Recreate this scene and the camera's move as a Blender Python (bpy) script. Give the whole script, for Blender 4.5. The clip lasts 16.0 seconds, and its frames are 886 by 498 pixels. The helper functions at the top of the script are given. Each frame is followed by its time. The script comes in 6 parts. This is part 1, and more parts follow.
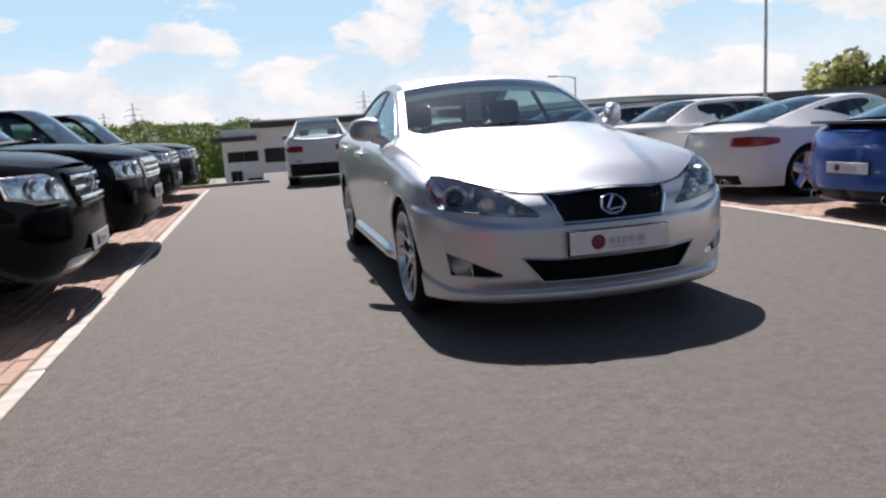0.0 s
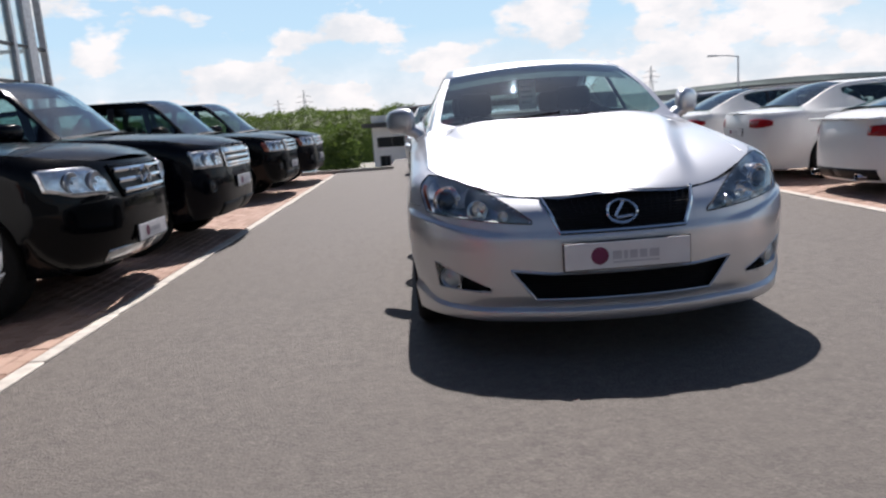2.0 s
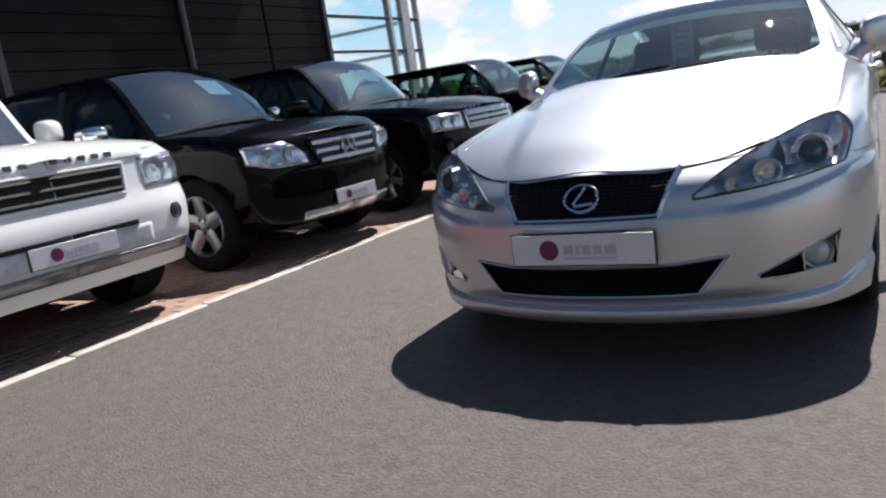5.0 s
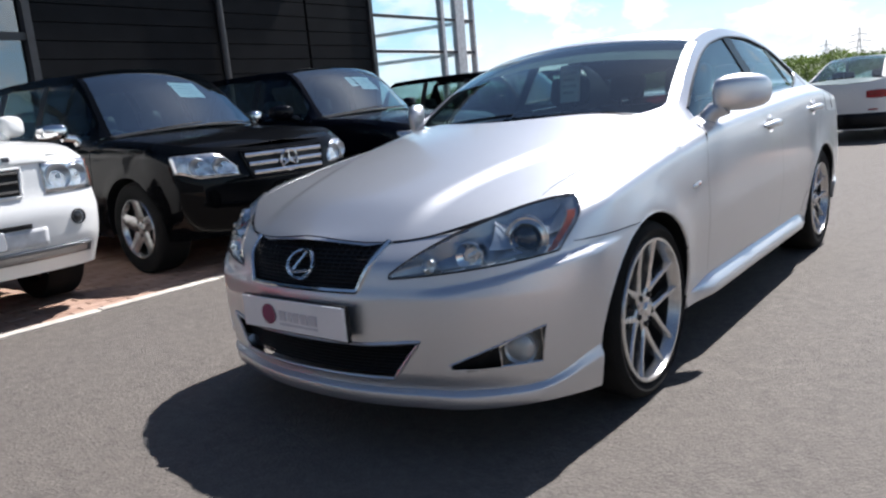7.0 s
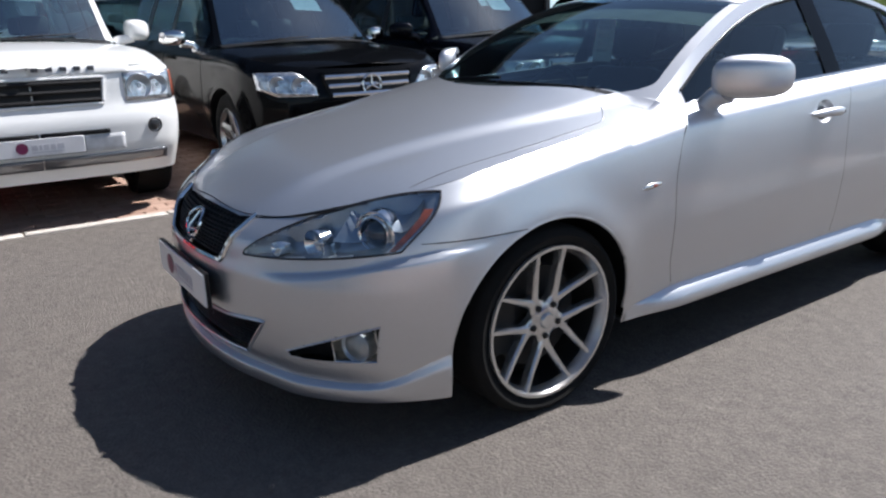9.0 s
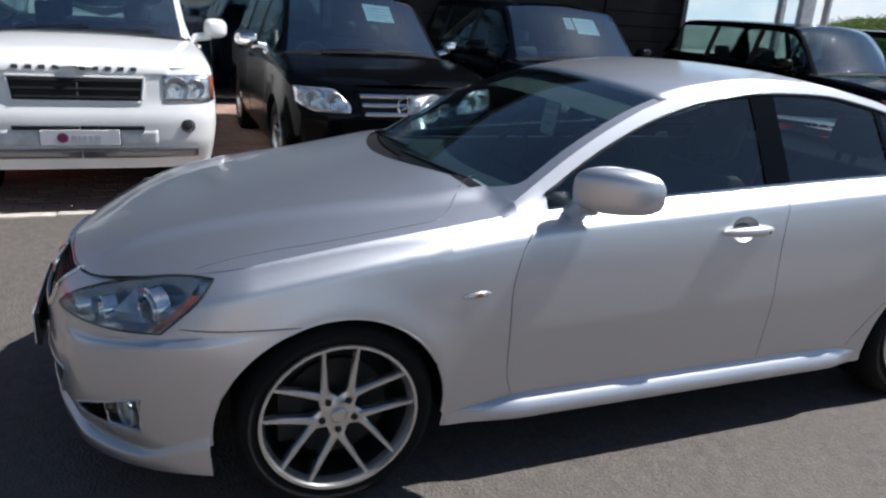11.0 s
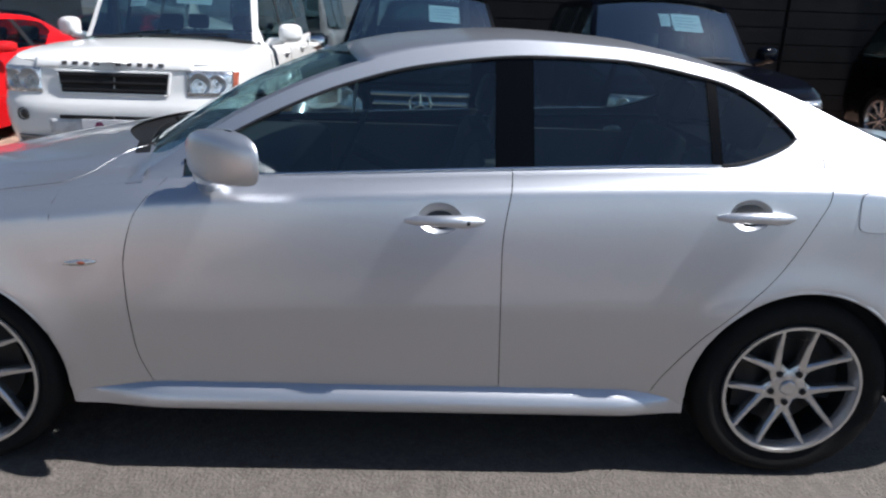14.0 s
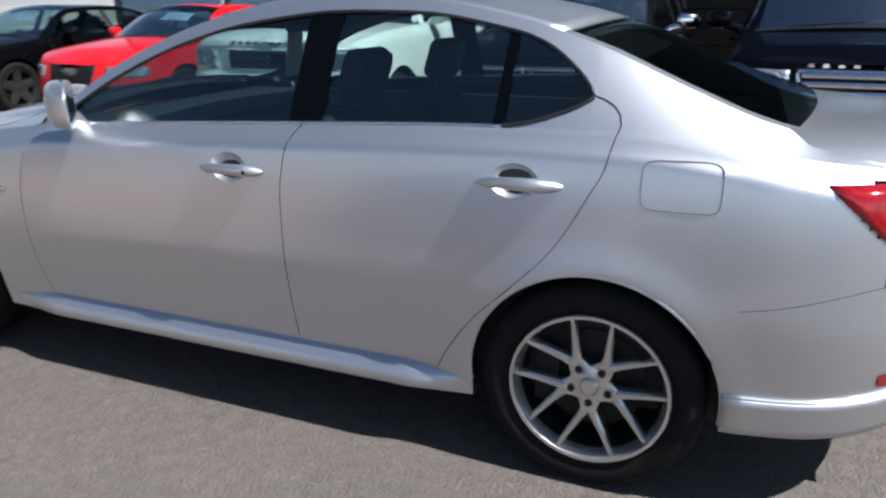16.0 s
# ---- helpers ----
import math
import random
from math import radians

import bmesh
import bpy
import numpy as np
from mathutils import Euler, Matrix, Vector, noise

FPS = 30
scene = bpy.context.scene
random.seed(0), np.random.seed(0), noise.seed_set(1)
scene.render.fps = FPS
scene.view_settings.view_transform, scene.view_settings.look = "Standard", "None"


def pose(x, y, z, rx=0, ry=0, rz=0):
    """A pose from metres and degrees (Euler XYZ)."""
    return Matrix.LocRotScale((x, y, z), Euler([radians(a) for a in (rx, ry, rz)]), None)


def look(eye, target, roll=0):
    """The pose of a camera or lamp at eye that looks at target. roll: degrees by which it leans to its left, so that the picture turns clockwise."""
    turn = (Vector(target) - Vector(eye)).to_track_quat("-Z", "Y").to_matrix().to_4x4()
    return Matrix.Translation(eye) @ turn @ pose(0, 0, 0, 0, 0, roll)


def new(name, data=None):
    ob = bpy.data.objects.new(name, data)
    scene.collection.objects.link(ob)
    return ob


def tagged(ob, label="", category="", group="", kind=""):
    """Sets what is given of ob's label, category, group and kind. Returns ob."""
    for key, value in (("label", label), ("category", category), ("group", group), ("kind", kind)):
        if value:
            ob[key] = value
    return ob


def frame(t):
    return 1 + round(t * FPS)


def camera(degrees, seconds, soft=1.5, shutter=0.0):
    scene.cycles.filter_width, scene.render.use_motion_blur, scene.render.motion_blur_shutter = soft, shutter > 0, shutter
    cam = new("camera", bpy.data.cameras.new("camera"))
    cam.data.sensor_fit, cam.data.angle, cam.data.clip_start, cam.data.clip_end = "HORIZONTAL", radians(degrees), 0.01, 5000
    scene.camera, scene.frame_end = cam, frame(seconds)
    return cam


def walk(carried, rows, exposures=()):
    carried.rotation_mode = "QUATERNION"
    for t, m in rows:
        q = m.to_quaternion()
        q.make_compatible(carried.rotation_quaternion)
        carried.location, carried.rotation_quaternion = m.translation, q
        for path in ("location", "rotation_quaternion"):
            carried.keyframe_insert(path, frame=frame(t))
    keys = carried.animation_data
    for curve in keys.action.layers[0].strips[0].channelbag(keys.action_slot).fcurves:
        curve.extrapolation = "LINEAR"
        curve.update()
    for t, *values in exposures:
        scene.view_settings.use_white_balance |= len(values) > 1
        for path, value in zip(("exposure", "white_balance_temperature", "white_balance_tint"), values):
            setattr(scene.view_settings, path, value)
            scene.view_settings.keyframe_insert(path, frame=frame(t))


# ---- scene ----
cam = camera(63.0, 16.0, 2.3, 0.3)
PATH = [
    (0, (-1.645, -4.083, 1.069), (-1.182, -2.167, 0.729), -3.9),
    (0.5, (-1.48, -4.012, 1.069), (-1.017, -2.09, 0.764), -4.2),
    (1, (-1.295, -3.945, 1.053), (-0.943, -2.004, 0.725), -4.1),
    (1.5, (-1.078, -3.882, 1.05), (-0.858, -1.919, 0.733), -4.4),
    (2, (-0.811, -3.82, 1.058), (-0.772, -1.852, 0.706), -4.3),
    (2.5, (-0.574, -3.739, 1.035), (-0.661, -1.782, 0.634), -3.0),
    (3, (-0.277, -3.642, 1.017), (-0.44, -1.694, 0.593), -3.3),
    (3.5, (0.026, -3.629, 1.017), (-0.357, -1.703, 0.638), -4.7),
    (4, (0.329, -3.497, 0.967), (-0.233, -1.629, 0.527), -3.9),
    (4.2, (0.453, -3.459, 0.99), (-0.268, -1.644, 0.565), -5.8),
    (6.3, (1.601, -2.786, 1.061), (0.39, -1.239, 0.686), -7.0),
    (6.5, (1.706, -2.689, 1.083), (0.472, -1.158, 0.719), -5.9),
    (7, (1.905, -2.422, 1.1), (0.661, -0.902, 0.724), -5.1),
    (7.5, (2.07, -2.206, 1.101), (0.775, -0.745, 0.67), -6.2),
    (8, (2.229, -1.975, 1.128), (0.769, -0.696, 0.645), -5.9),
    (8.5, (2.358, -1.744, 1.183), (0.823, -0.549, 0.715), -4.4),
    (8.7, (2.414, -1.667, 1.22), (0.874, -0.51, 0.68), -2.4),
    (10.8, (2.808, -0.614, 1.55), (1.091, 0.209, 0.939), 2.9),
    (11, (2.875, -0.513, 1.607), (1.124, 0.216, 0.974), 3.9),
    (11.5, (2.908, -0.229, 1.609), (1.147, 0.455, 0.952), 4.7),
    (12, (2.866, 0.153, 1.538), (1.071, 0.724, 0.864), 5.7),
    (12.5, (2.918, 0.476, 1.514), (1.096, 0.962, 0.847), 2.8),
    (13, (2.995, 0.834, 1.489), (1.14, 1.205, 0.84), 3.0),
    (13.5, (2.989, 1.161, 1.467), (1.1, 1.37, 0.846), 3.5),
    (14, (3.003, 1.485, 1.469), (1.099, 1.546, 0.861), 2.0),
    (14.5, (3.057, 1.869, 1.465), (1.17, 1.646, 0.815), 2.5),
    (15, (3.02, 2.20, 1.425), (1.142, 1.922, 0.786), 1.8),
    (15.5, (2.897, 2.584, 1.416), (1.037, 2.194, 0.791), 0.2),
    (16, (2.735, 3.045, 1.39), (0.985, 2.327, 0.74), -0.4),
]
walk(cam, [(t, look(eye, target, roll)) for t, eye, target, roll in PATH],
     [(0, 0.42, 6500, 15), (4.2, 0.44, 6450, 14), (7, 0.80, 6300, 12), (8.7, 0.74, 6250, 12), (11, 0.46, 6200, 11), (12.5, 0.50, 6200, 11), (16, 0.80, 6200, 11)])

# ---- light and sky ----
SUN_EL, SUN_AZ = 54.0, 5.0          # degrees; azimuth from +y towards +x
world = bpy.data.worlds.new("sky")
scene.world = world
world.use_nodes = True
wn = world.node_tree
sky = wn.nodes.new("ShaderNodeTexSky")
sky.sky_type, sky.sun_disc = "NISHITA", False
sky.sun_elevation, sky.sun_rotation = radians(SUN_EL), radians(SUN_AZ)
sky.air_density, sky.dust_density, sky.ozone_density = 1.0, 0.5, 2.2
bg = next(n for n in wn.nodes if n.type == "BACKGROUND")
bg.inputs["Strength"].default_value = 0.05
wn.links.new(sky.outputs[0], bg.inputs[0])
lamp = bpy.data.lights.new("sun", "SUN")
lamp.energy, lamp.angle, lamp.color = 5.0, radians(0.55), (1.0, 0.965, 0.92)
sun = new("sun", lamp)
sun.matrix_world = look((60 * math.sin(radians(SUN_AZ)), 60 * math.cos(radians(SUN_AZ)), 60 * math.tan(radians(SUN_EL))), (0, 0, 0))


# ---- materials ----
def node_mat(name):
    m = bpy.data.materials.new(name)
    m.use_nodes = True
    nt = m.node_tree
    return m, nt, next(n for n in nt.nodes if n.type == "BSDF_PRINCIPLED"), next(n for n in nt.nodes if n.type == "OUTPUT_MATERIAL")


def noise_fac(nt, scale, detail=4, rough=0.55, lo=0.35, hi=0.65, coords="Object", stretch=None):
    tc = nt.nodes.new("ShaderNodeTexCoord")
    nz = nt.nodes.new("ShaderNodeTexNoise")
    nz.inputs["Scale"].default_value, nz.inputs["Detail"].default_value, nz.inputs["Roughness"].default_value = scale, detail, rough
    if stretch:
        mp = nt.nodes.new("ShaderNodeMapping")
        mp.inputs["Scale"].default_value = stretch
        nt.links.new(tc.outputs[coords], mp.inputs[0])
        nt.links.new(mp.outputs[0], nz.inputs["Vector"])
    else:
        nt.links.new(tc.outputs[coords], nz.inputs["Vector"])
    rg = nt.nodes.new("ShaderNodeMapRange")
    rg.inputs["From Min"].default_value, rg.inputs["From Max"].default_value = lo, hi
    nt.links.new(nz.outputs[0], rg.inputs["Value"])
    return rg.outputs[0]


def mix_col(nt, fac, a, b):
    mx = nt.nodes.new("ShaderNodeMix")
    mx.data_type = "RGBA"
    for key, v in ((6, a), (7, b)):
        if isinstance(v, tuple):
            mx.inputs[key].default_value = (*v, 1)
        else:
            nt.links.new(v, mx.inputs[key])
    nt.links.new(fac, mx.inputs[0])
    return mx.outputs[2]


def bump(nt, bsdf, fac, strength, distance):
    b = nt.nodes.new("ShaderNodeBump")
    b.inputs["Strength"].default_value, b.inputs["Distance"].default_value = strength, distance
    nt.links.new(fac, b.inputs["Height"])
    nt.links.new(b.outputs[0], bsdf.inputs["Normal"])
    return b


def simple(name, col, rough=0.5, metal=0.0, vary=0.15, scale=12.0, bumpy=0.0, coat=0.0, spec=0.5):
    m, nt, b, _ = node_mat(name)
    f = noise_fac(nt, scale)
    nt.links.new(mix_col(nt, f, tuple(c * (1 - vary) for c in col), tuple(min(1, c * (1 + vary)) for c in col)), b.inputs["Base Color"])
    b.inputs["Roughness"].default_value, b.inputs["Metallic"].default_value = rough, metal
    b.inputs["Coat Weight"].default_value = coat
    b.inputs["Specular IOR Level"].default_value = spec
    b.inputs["Coat Roughness"].default_value = 0.04
    if bumpy:
        bump(nt, b, noise_fac(nt, scale * 8), bumpy, 0.003)
    return m


def leaf_mat(name, col, vary=0.45):
    """Thin leaves or paper that let some light through."""
    m, nt, b, out = node_mat(name)
    f = noise_fac(nt, 0.7, 4)
    c = mix_col(nt, f, tuple(v * (1 - vary) for v in col), tuple(v * (1 + vary) for v in col))
    tl = nt.nodes.new("ShaderNodeBsdfTranslucent")
    mx = nt.nodes.new("ShaderNodeMixShader")
    mx.inputs[0].default_value = 0.45
    nt.links.new(c, b.inputs["Base Color"])
    nt.links.new(c, tl.inputs[0])
    b.inputs["Roughness"].default_value = 0.6
    nt.links.new(b.outputs[0], mx.inputs[1])
    nt.links.new(tl.outputs[0], mx.inputs[2])
    nt.links.new(mx.outputs[0], out.inputs[0])
    return m


def car_paint(name, col, metal, rough, flake=0.06, dirt=0.05, coat=0.85, haze=0.03):
    """Coloured base with fine flakes under a clear coat, and a little dust."""
    m, nt, b, _ = node_mat(name)
    f = noise_fac(nt, 900, 2)
    base = mix_col(nt, f, tuple(c * (1 - flake) for c in col), tuple(min(1, c * (1 + flake)) for c in col))
    dust = noise_fac(nt, 3.0, 5, 0.6, 0.45, 0.8)
    sc = nt.nodes.new("ShaderNodeMath")
    sc.operation = "MULTIPLY"
    sc.inputs[1].default_value = dirt
    nt.links.new(dust, sc.inputs[0])
    nt.links.new(mix_col(nt, sc.outputs[0], base, (0.35, 0.33, 0.3)), b.inputs["Base Color"])
    b.inputs["Metallic"].default_value, b.inputs["Roughness"].default_value = metal, rough
    b.inputs["Specular IOR Level"].default_value = 0.04 if metal < 0.5 else 0.5
    b.inputs["Coat Weight"].default_value, b.inputs["Coat Roughness"].default_value = coat, haze
    b.inputs["Coat IOR"].default_value = 1.5
    return m


def rg2(nt, socket, lo, hi):
    """A range node before a socket; gives back the range's own input."""
    r = nt.nodes.new("ShaderNodeMapRange")
    r.inputs["To Min"].default_value, r.inputs["To Max"].default_value = lo, hi
    nt.links.new(r.outputs[0], socket)
    return r.inputs["Value"]


def glass_mat(name, tint, rough=0.0, mirror=0.08, dust=0.0):
    """Thin tinted pane: lets tinted light through, mirrors more at a glancing angle, and may carry a film of dust."""
    m, nt, b, out = node_mat(name)
    nt.nodes.remove(b)
    tr, gl = nt.nodes.new("ShaderNodeBsdfTransparent"), nt.nodes.new("ShaderNodeBsdfGlossy")
    tr.inputs[0].default_value = (*tint, 1)
    gl.inputs["Color"].default_value, gl.inputs["Roughness"].default_value = (0.86, 0.96, 1.0, 1), rough
    lw = nt.nodes.new("ShaderNodeLayerWeight")
    lw.inputs["Blend"].default_value = 0.5
    pw = nt.nodes.new("ShaderNodeMath")
    pw.operation = "POWER"
    pw.inputs[1].default_value = 4.5
    rg = nt.nodes.new("ShaderNodeMapRange")
    rg.inputs["To Min"].default_value, rg.inputs["To Max"].default_value = mirror, 0.95
    mx = nt.nodes.new("ShaderNodeMixShader")
    nt.links.new(lw.outputs["Facing"], pw.inputs[0])
    nt.links.new(pw.outputs[0], rg.inputs["Value"])
    nt.links.new(rg.outputs[0], mx.inputs[0])
    nt.links.new(tr.outputs[0], mx.inputs[1])
    nt.links.new(gl.outputs[0], mx.inputs[2])
    last = mx
    if dust:
        df, m2 = nt.nodes.new("ShaderNodeBsdfDiffuse"), nt.nodes.new("ShaderNodeMixShader")
        df.inputs["Color"].default_value = (0.5, 0.55, 0.58, 1)
        nt.links.new(noise_fac(nt, 5.0, 5, 0.6, 0.2, 0.9), rg2(nt, m2.inputs[0], 0.5 * dust, 1.5 * dust))
        nt.links.new(mx.outputs[0], m2.inputs[1])
        nt.links.new(df.outputs[0], m2.inputs[2])
        last = m2
    nt.links.new(last.outputs[0], out.inputs[0])
    return m


def tarmac_mat():
    """Worn tarmac: stone chips in grey binder, soft patches of wear and dust, a few paler scuffs."""
    m, nt, b, _ = node_mat("tarmac")
    grit = noise_fac(nt, 34, 8, 0.72, 0.40, 0.63)
    tc = nt.nodes.new("ShaderNodeTexCoord")
    vor = nt.nodes.new("ShaderNodeTexVoronoi")
    vor.inputs["Scale"].default_value = 95
    nt.links.new(tc.outputs["Object"], vor.inputs["Vector"])
    sep = nt.nodes.new("ShaderNodeSeparateColor")
    nt.links.new(vor.outputs["Color"], sep.inputs[0])
    pw = nt.nodes.new("ShaderNodeMath")
    pw.operation = "POWER"
    pw.inputs[1].default_value = 2.6
    nt.links.new(sep.outputs[0], pw.inputs[0])
    blotch = noise_fac(nt, 0.55, 5, 0.6, 0.35, 0.7)
    patch = noise_fac(nt, 2.6, 6, 0.62, 0.36, 0.66)
    clump = noise_fac(nt, 15, 4, 0.62, 0.36, 0.64)
    scuff = noise_fac(nt, 7.0, 5, 0.7, 0.60, 0.80)

    def scaled(fac, k):
        n = nt.nodes.new("ShaderNodeMath")
        n.operation = "MULTIPLY"
        n.inputs[1].default_value = k
        nt.links.new(fac, n.inputs[0])
        return n.outputs[0]
    c1 = mix_col(nt, grit, (0.073, 0.063, 0.056), (0.153, 0.134, 0.119))
    c2 = mix_col(nt, pw.outputs[0], (0.064, 0.055, 0.048), (0.285, 0.251, 0.224))
    part_chips = nt.nodes.new("ShaderNodeValue")
    part_chips.outputs[0].default_value = 0.36
    c3 = mix_col(nt, part_chips.outputs[0], c1, c2)
    lumps = mix_col(nt, clump, (0.066, 0.057, 0.050), (0.168, 0.147, 0.130))
    half = nt.nodes.new("ShaderNodeValue")
    half.outputs[0].default_value = 0.42
    c4 = mix_col(nt, scaled(blotch, 0.42), mix_col(nt, half.outputs[0], c3, lumps), (0.100, 0.088, 0.078))
    c5 = mix_col(nt, scaled(patch, 0.38), c4, (0.134, 0.116, 0.101))
    nt.links.new(mix_col(nt, scaled(scuff, 0.28), c5, (0.22, 0.195, 0.17)), b.inputs["Base Color"])
    b.inputs["Roughness"].default_value = 0.75
    bump(nt, b, noise_fac(nt, 80, 3, 0.6, 0.3, 0.7), 0.65, 0.008)
    return m


def paver_mat():
    m, nt, b, _ = node_mat("paver")
    oi = nt.nodes.new("ShaderNodeObjectInfo")
    geo = nt.nodes.new("ShaderNodeNewGeometry")
    add = nt.nodes.new("ShaderNodeMath")
    add.operation = "ADD"
    fr = nt.nodes.new("ShaderNodeMath")
    fr.operation = "FRACT"
    nt.links.new(oi.outputs["Random"], add.inputs[0])
    nt.links.new(geo.outputs["Random Per Island"], add.inputs[1])
    nt.links.new(add.outputs[0], fr.inputs[0])
    c1 = mix_col(nt, fr.outputs[0], (0.30, 0.175, 0.125), (0.44, 0.285, 0.215))
    grain = noise_fac(nt, 90, 4)
    sc = nt.nodes.new("ShaderNodeMath")
    sc.operation = "MULTIPLY"
    sc.inputs[1].default_value = 0.4
    nt.links.new(grain, sc.inputs[0])
    nt.links.new(mix_col(nt, sc.outputs[0], c1, (0.36, 0.27, 0.22)), b.inputs["Base Color"])
    b.inputs["Roughness"].default_value = 0.75
    bump(nt, b, grain, 0.4, 0.002)
    return m


def lens_mat(name, col, rough=0.06):
    m, nt, b, _ = node_mat(name)
    f = noise_fac(nt, 60, 2)
    nt.links.new(mix_col(nt, f, tuple(c * 0.7 for c in col), col), b.inputs["Base Color"])
    b.inputs["Roughness"].default_value = rough
    b.inputs["Coat Weight"].default_value = 0.35
    return m


SILVER = car_paint("silver_paint", (0.585, 0.605, 0.642), 0.94, 0.43, 0.12, coat=0.85, haze=0.09)
WHITE = car_paint("white_paint", (0.78, 0.78, 0.77), 0.0, 0.35, 0.02)
BLACK = car_paint("black_paint", (0.0016, 0.0019, 0.0026), 0.0, 0.25, dirt=0.0, coat=0.26)
NAVY = car_paint("dark_blue_paint", (0.0016, 0.0022, 0.005), 0.0, 0.25, dirt=0.0, coat=0.26)
RED = car_paint("red_paint", (0.62, 0.008, 0.012), 0.0, 0.3, 0.03)
BLUE = car_paint("blue_paint", (0.035, 0.09, 0.33), 0.3, 0.3)
GREYP = car_paint("grey_paint", (0.16, 0.165, 0.18), 0.5, 0.3)
RUBBER = simple("tyre_rubber", (0.009, 0.009, 0.009), 0.85, bumpy=0.2, spec=0.2)
PLASTIC = simple("black_plastic", (0.009, 0.009, 0.01), 0.5, bumpy=0.15, spec=0.25)
TRIM = simple("dark_trim", (0.02, 0.02, 0.022), 0.3)
INTERIOR = simple("dark_interior", (0.011, 0.0125, 0.015), 0.7, bumpy=0.2)
ALLOY = simple("alloy_wheel", (0.62, 0.615, 0.61), 0.24, 0.85, vary=0.06, scale=20)
DARKALLOY = simple("dark_alloy_wheel", (0.10, 0.10, 0.105), 0.3, 0.8, vary=0.06, scale=20)
# near-black for brake and alloy barrel: the shade behind the spokes is in the colour
SHADED_METAL = simple("shaded_wheel_metal", (0.02, 0.0195, 0.019), 0.55, 0.5)
CHROME = simple("chrome", (0.8, 0.8, 0.8), 0.09, 1.0, vary=0.03)
GLASS = glass_mat("tinted_glass", (0.60, 0.72, 0.70), mirror=0.10)
SCREEN = glass_mat("windscreen_glass", (0.60, 0.80, 0.80), mirror=0.17)
ROWSCREEN = glass_mat("row_windscreen_glass", (0.50, 0.72, 0.78), mirror=0.30)
REARGLASS = glass_mat("dark_rear_glass", (0.20, 0.24, 0.24), mirror=0.05)
LAMPGLASS = glass_mat("lamp_glass", (0.86, 0.9, 0.93))
LAMPBOWL = simple("lamp_bowl", (0.40, 0.44, 0.49), 0.30, 0.85, vary=0.10, scale=22)
LAMPDARK = simple("lamp_housing", (0.40, 0.44, 0.49), 0.25, 0.6, vary=0.10, scale=22)
LENSDARK = simple("projector_glass", (0.012, 0.017, 0.026), 0.04, vary=0.05, coat=1.0)
REDLENS = lens_mat("red_lens", (0.36, 0.008, 0.012))
AMBER = lens_mat("amber_lens", (0.34, 0.085, 0.045))
PLATEWHITE = simple("plate_white", (0.74, 0.74, 0.76), 0.3, vary=0.03, coat=0.5)
PLATEGREY = simple("plate_grey_print", (0.50, 0.50, 0.54), 0.4, vary=0.05)
MAROON = simple("maroon_print", (0.16, 0.012, 0.07), 0.4)
PAPER = leaf_mat("paper", (0.82, 0.82, 0.82), 0.03)
PAPERINK = simple("paper_ink", (0.42, 0.44, 0.48), 0.6)
TARMAC = tarmac_mat()
PAVER = paver_mat()
CONCRETE = simple("concrete", (0.50, 0.46, 0.41), 0.85, vary=0.18, scale=9, bumpy=0.3)


# ---- building helpers ----
def curve(*pts):
    """A smooth function through (key, value) pairs, held level beyond its ends."""
    ks = [p[0] for p in pts]
    vs = [float(p[1]) for p in pts]
    n = len(ks)
    d = [(vs[i + 1] - vs[i]) / (ks[i + 1] - ks[i]) for i in range(n - 1)]
    s = [d[0]] + [0.0 if d[i - 1] * d[i] <= 0 else 2 * d[i - 1] * d[i] / (d[i - 1] + d[i]) for i in range(1, n - 1)] + [d[-1]]

    def at(x):
        if x <= ks[0]:
            return vs[0]
        if x >= ks[-1]:
            return vs[-1]
        i = next(j for j in range(n - 1) if x <= ks[j + 1])
        h = ks[i + 1] - ks[i]
        t = (x - ks[i]) / h
        return ((2 * t ** 3 - 3 * t * t + 1) * vs[i] + (t ** 3 - 2 * t * t + t) * h * s[i]
                + (-2 * t ** 3 + 3 * t * t) * vs[i + 1] + (t ** 3 - t * t) * h * s[i + 1])
    return at


def lin(a, b, n):
    return [a + (b - a) * i / (n - 1) for i in range(n)]


def smooth01(x):
    x = min(1.0, max(0.0, x))
    return x * x * (3 - 2 * x)


def grid(bm, fn, us, vs, flip=False, keep=None):
    """Quads over fn(u, v). keep(u, v) drops quads by their middle."""
    rows = [[bm.verts.new(fn(u, v)) for v in vs] for u in us]
    for i in range(len(us) - 1):
        for j in range(len(vs) - 1):
            if keep and not keep((us[i] + us[i + 1]) / 2, (vs[j] + vs[j + 1]) / 2):
                continue
            q = [rows[i][j], rows[i + 1][j], rows[i + 1][j + 1], rows[i][j + 1]]
            bm.faces.new(q[::-1] if flip else q)
    return rows


def box(bm, lo, hi, m=None):
    vs = [bm.verts.new((m @ Vector(c)) if m else c) for c in ((x, y, z) for z in (lo[2], hi[2]) for y in (lo[1], hi[1]) for x in (lo[0], hi[0]))]
    for f in ((0, 2, 3, 1), (4, 5, 7, 6), (0, 1, 5, 4), (2, 6, 7, 3), (0, 4, 6, 2), (1, 3, 7, 5)):
        bm.faces.new([vs[i] for i in f])
    return vs


def rounded_box(bm, lo, hi, r=0.02, m=None, segments=2):
    b2 = bmesh.new()
    box(b2, lo, hi)
    bmesh.ops.bevel(b2, geom=b2.edges[:], offset=r, segments=segments, profile=0.5, affect="EDGES")
    join(bm, b2, m)


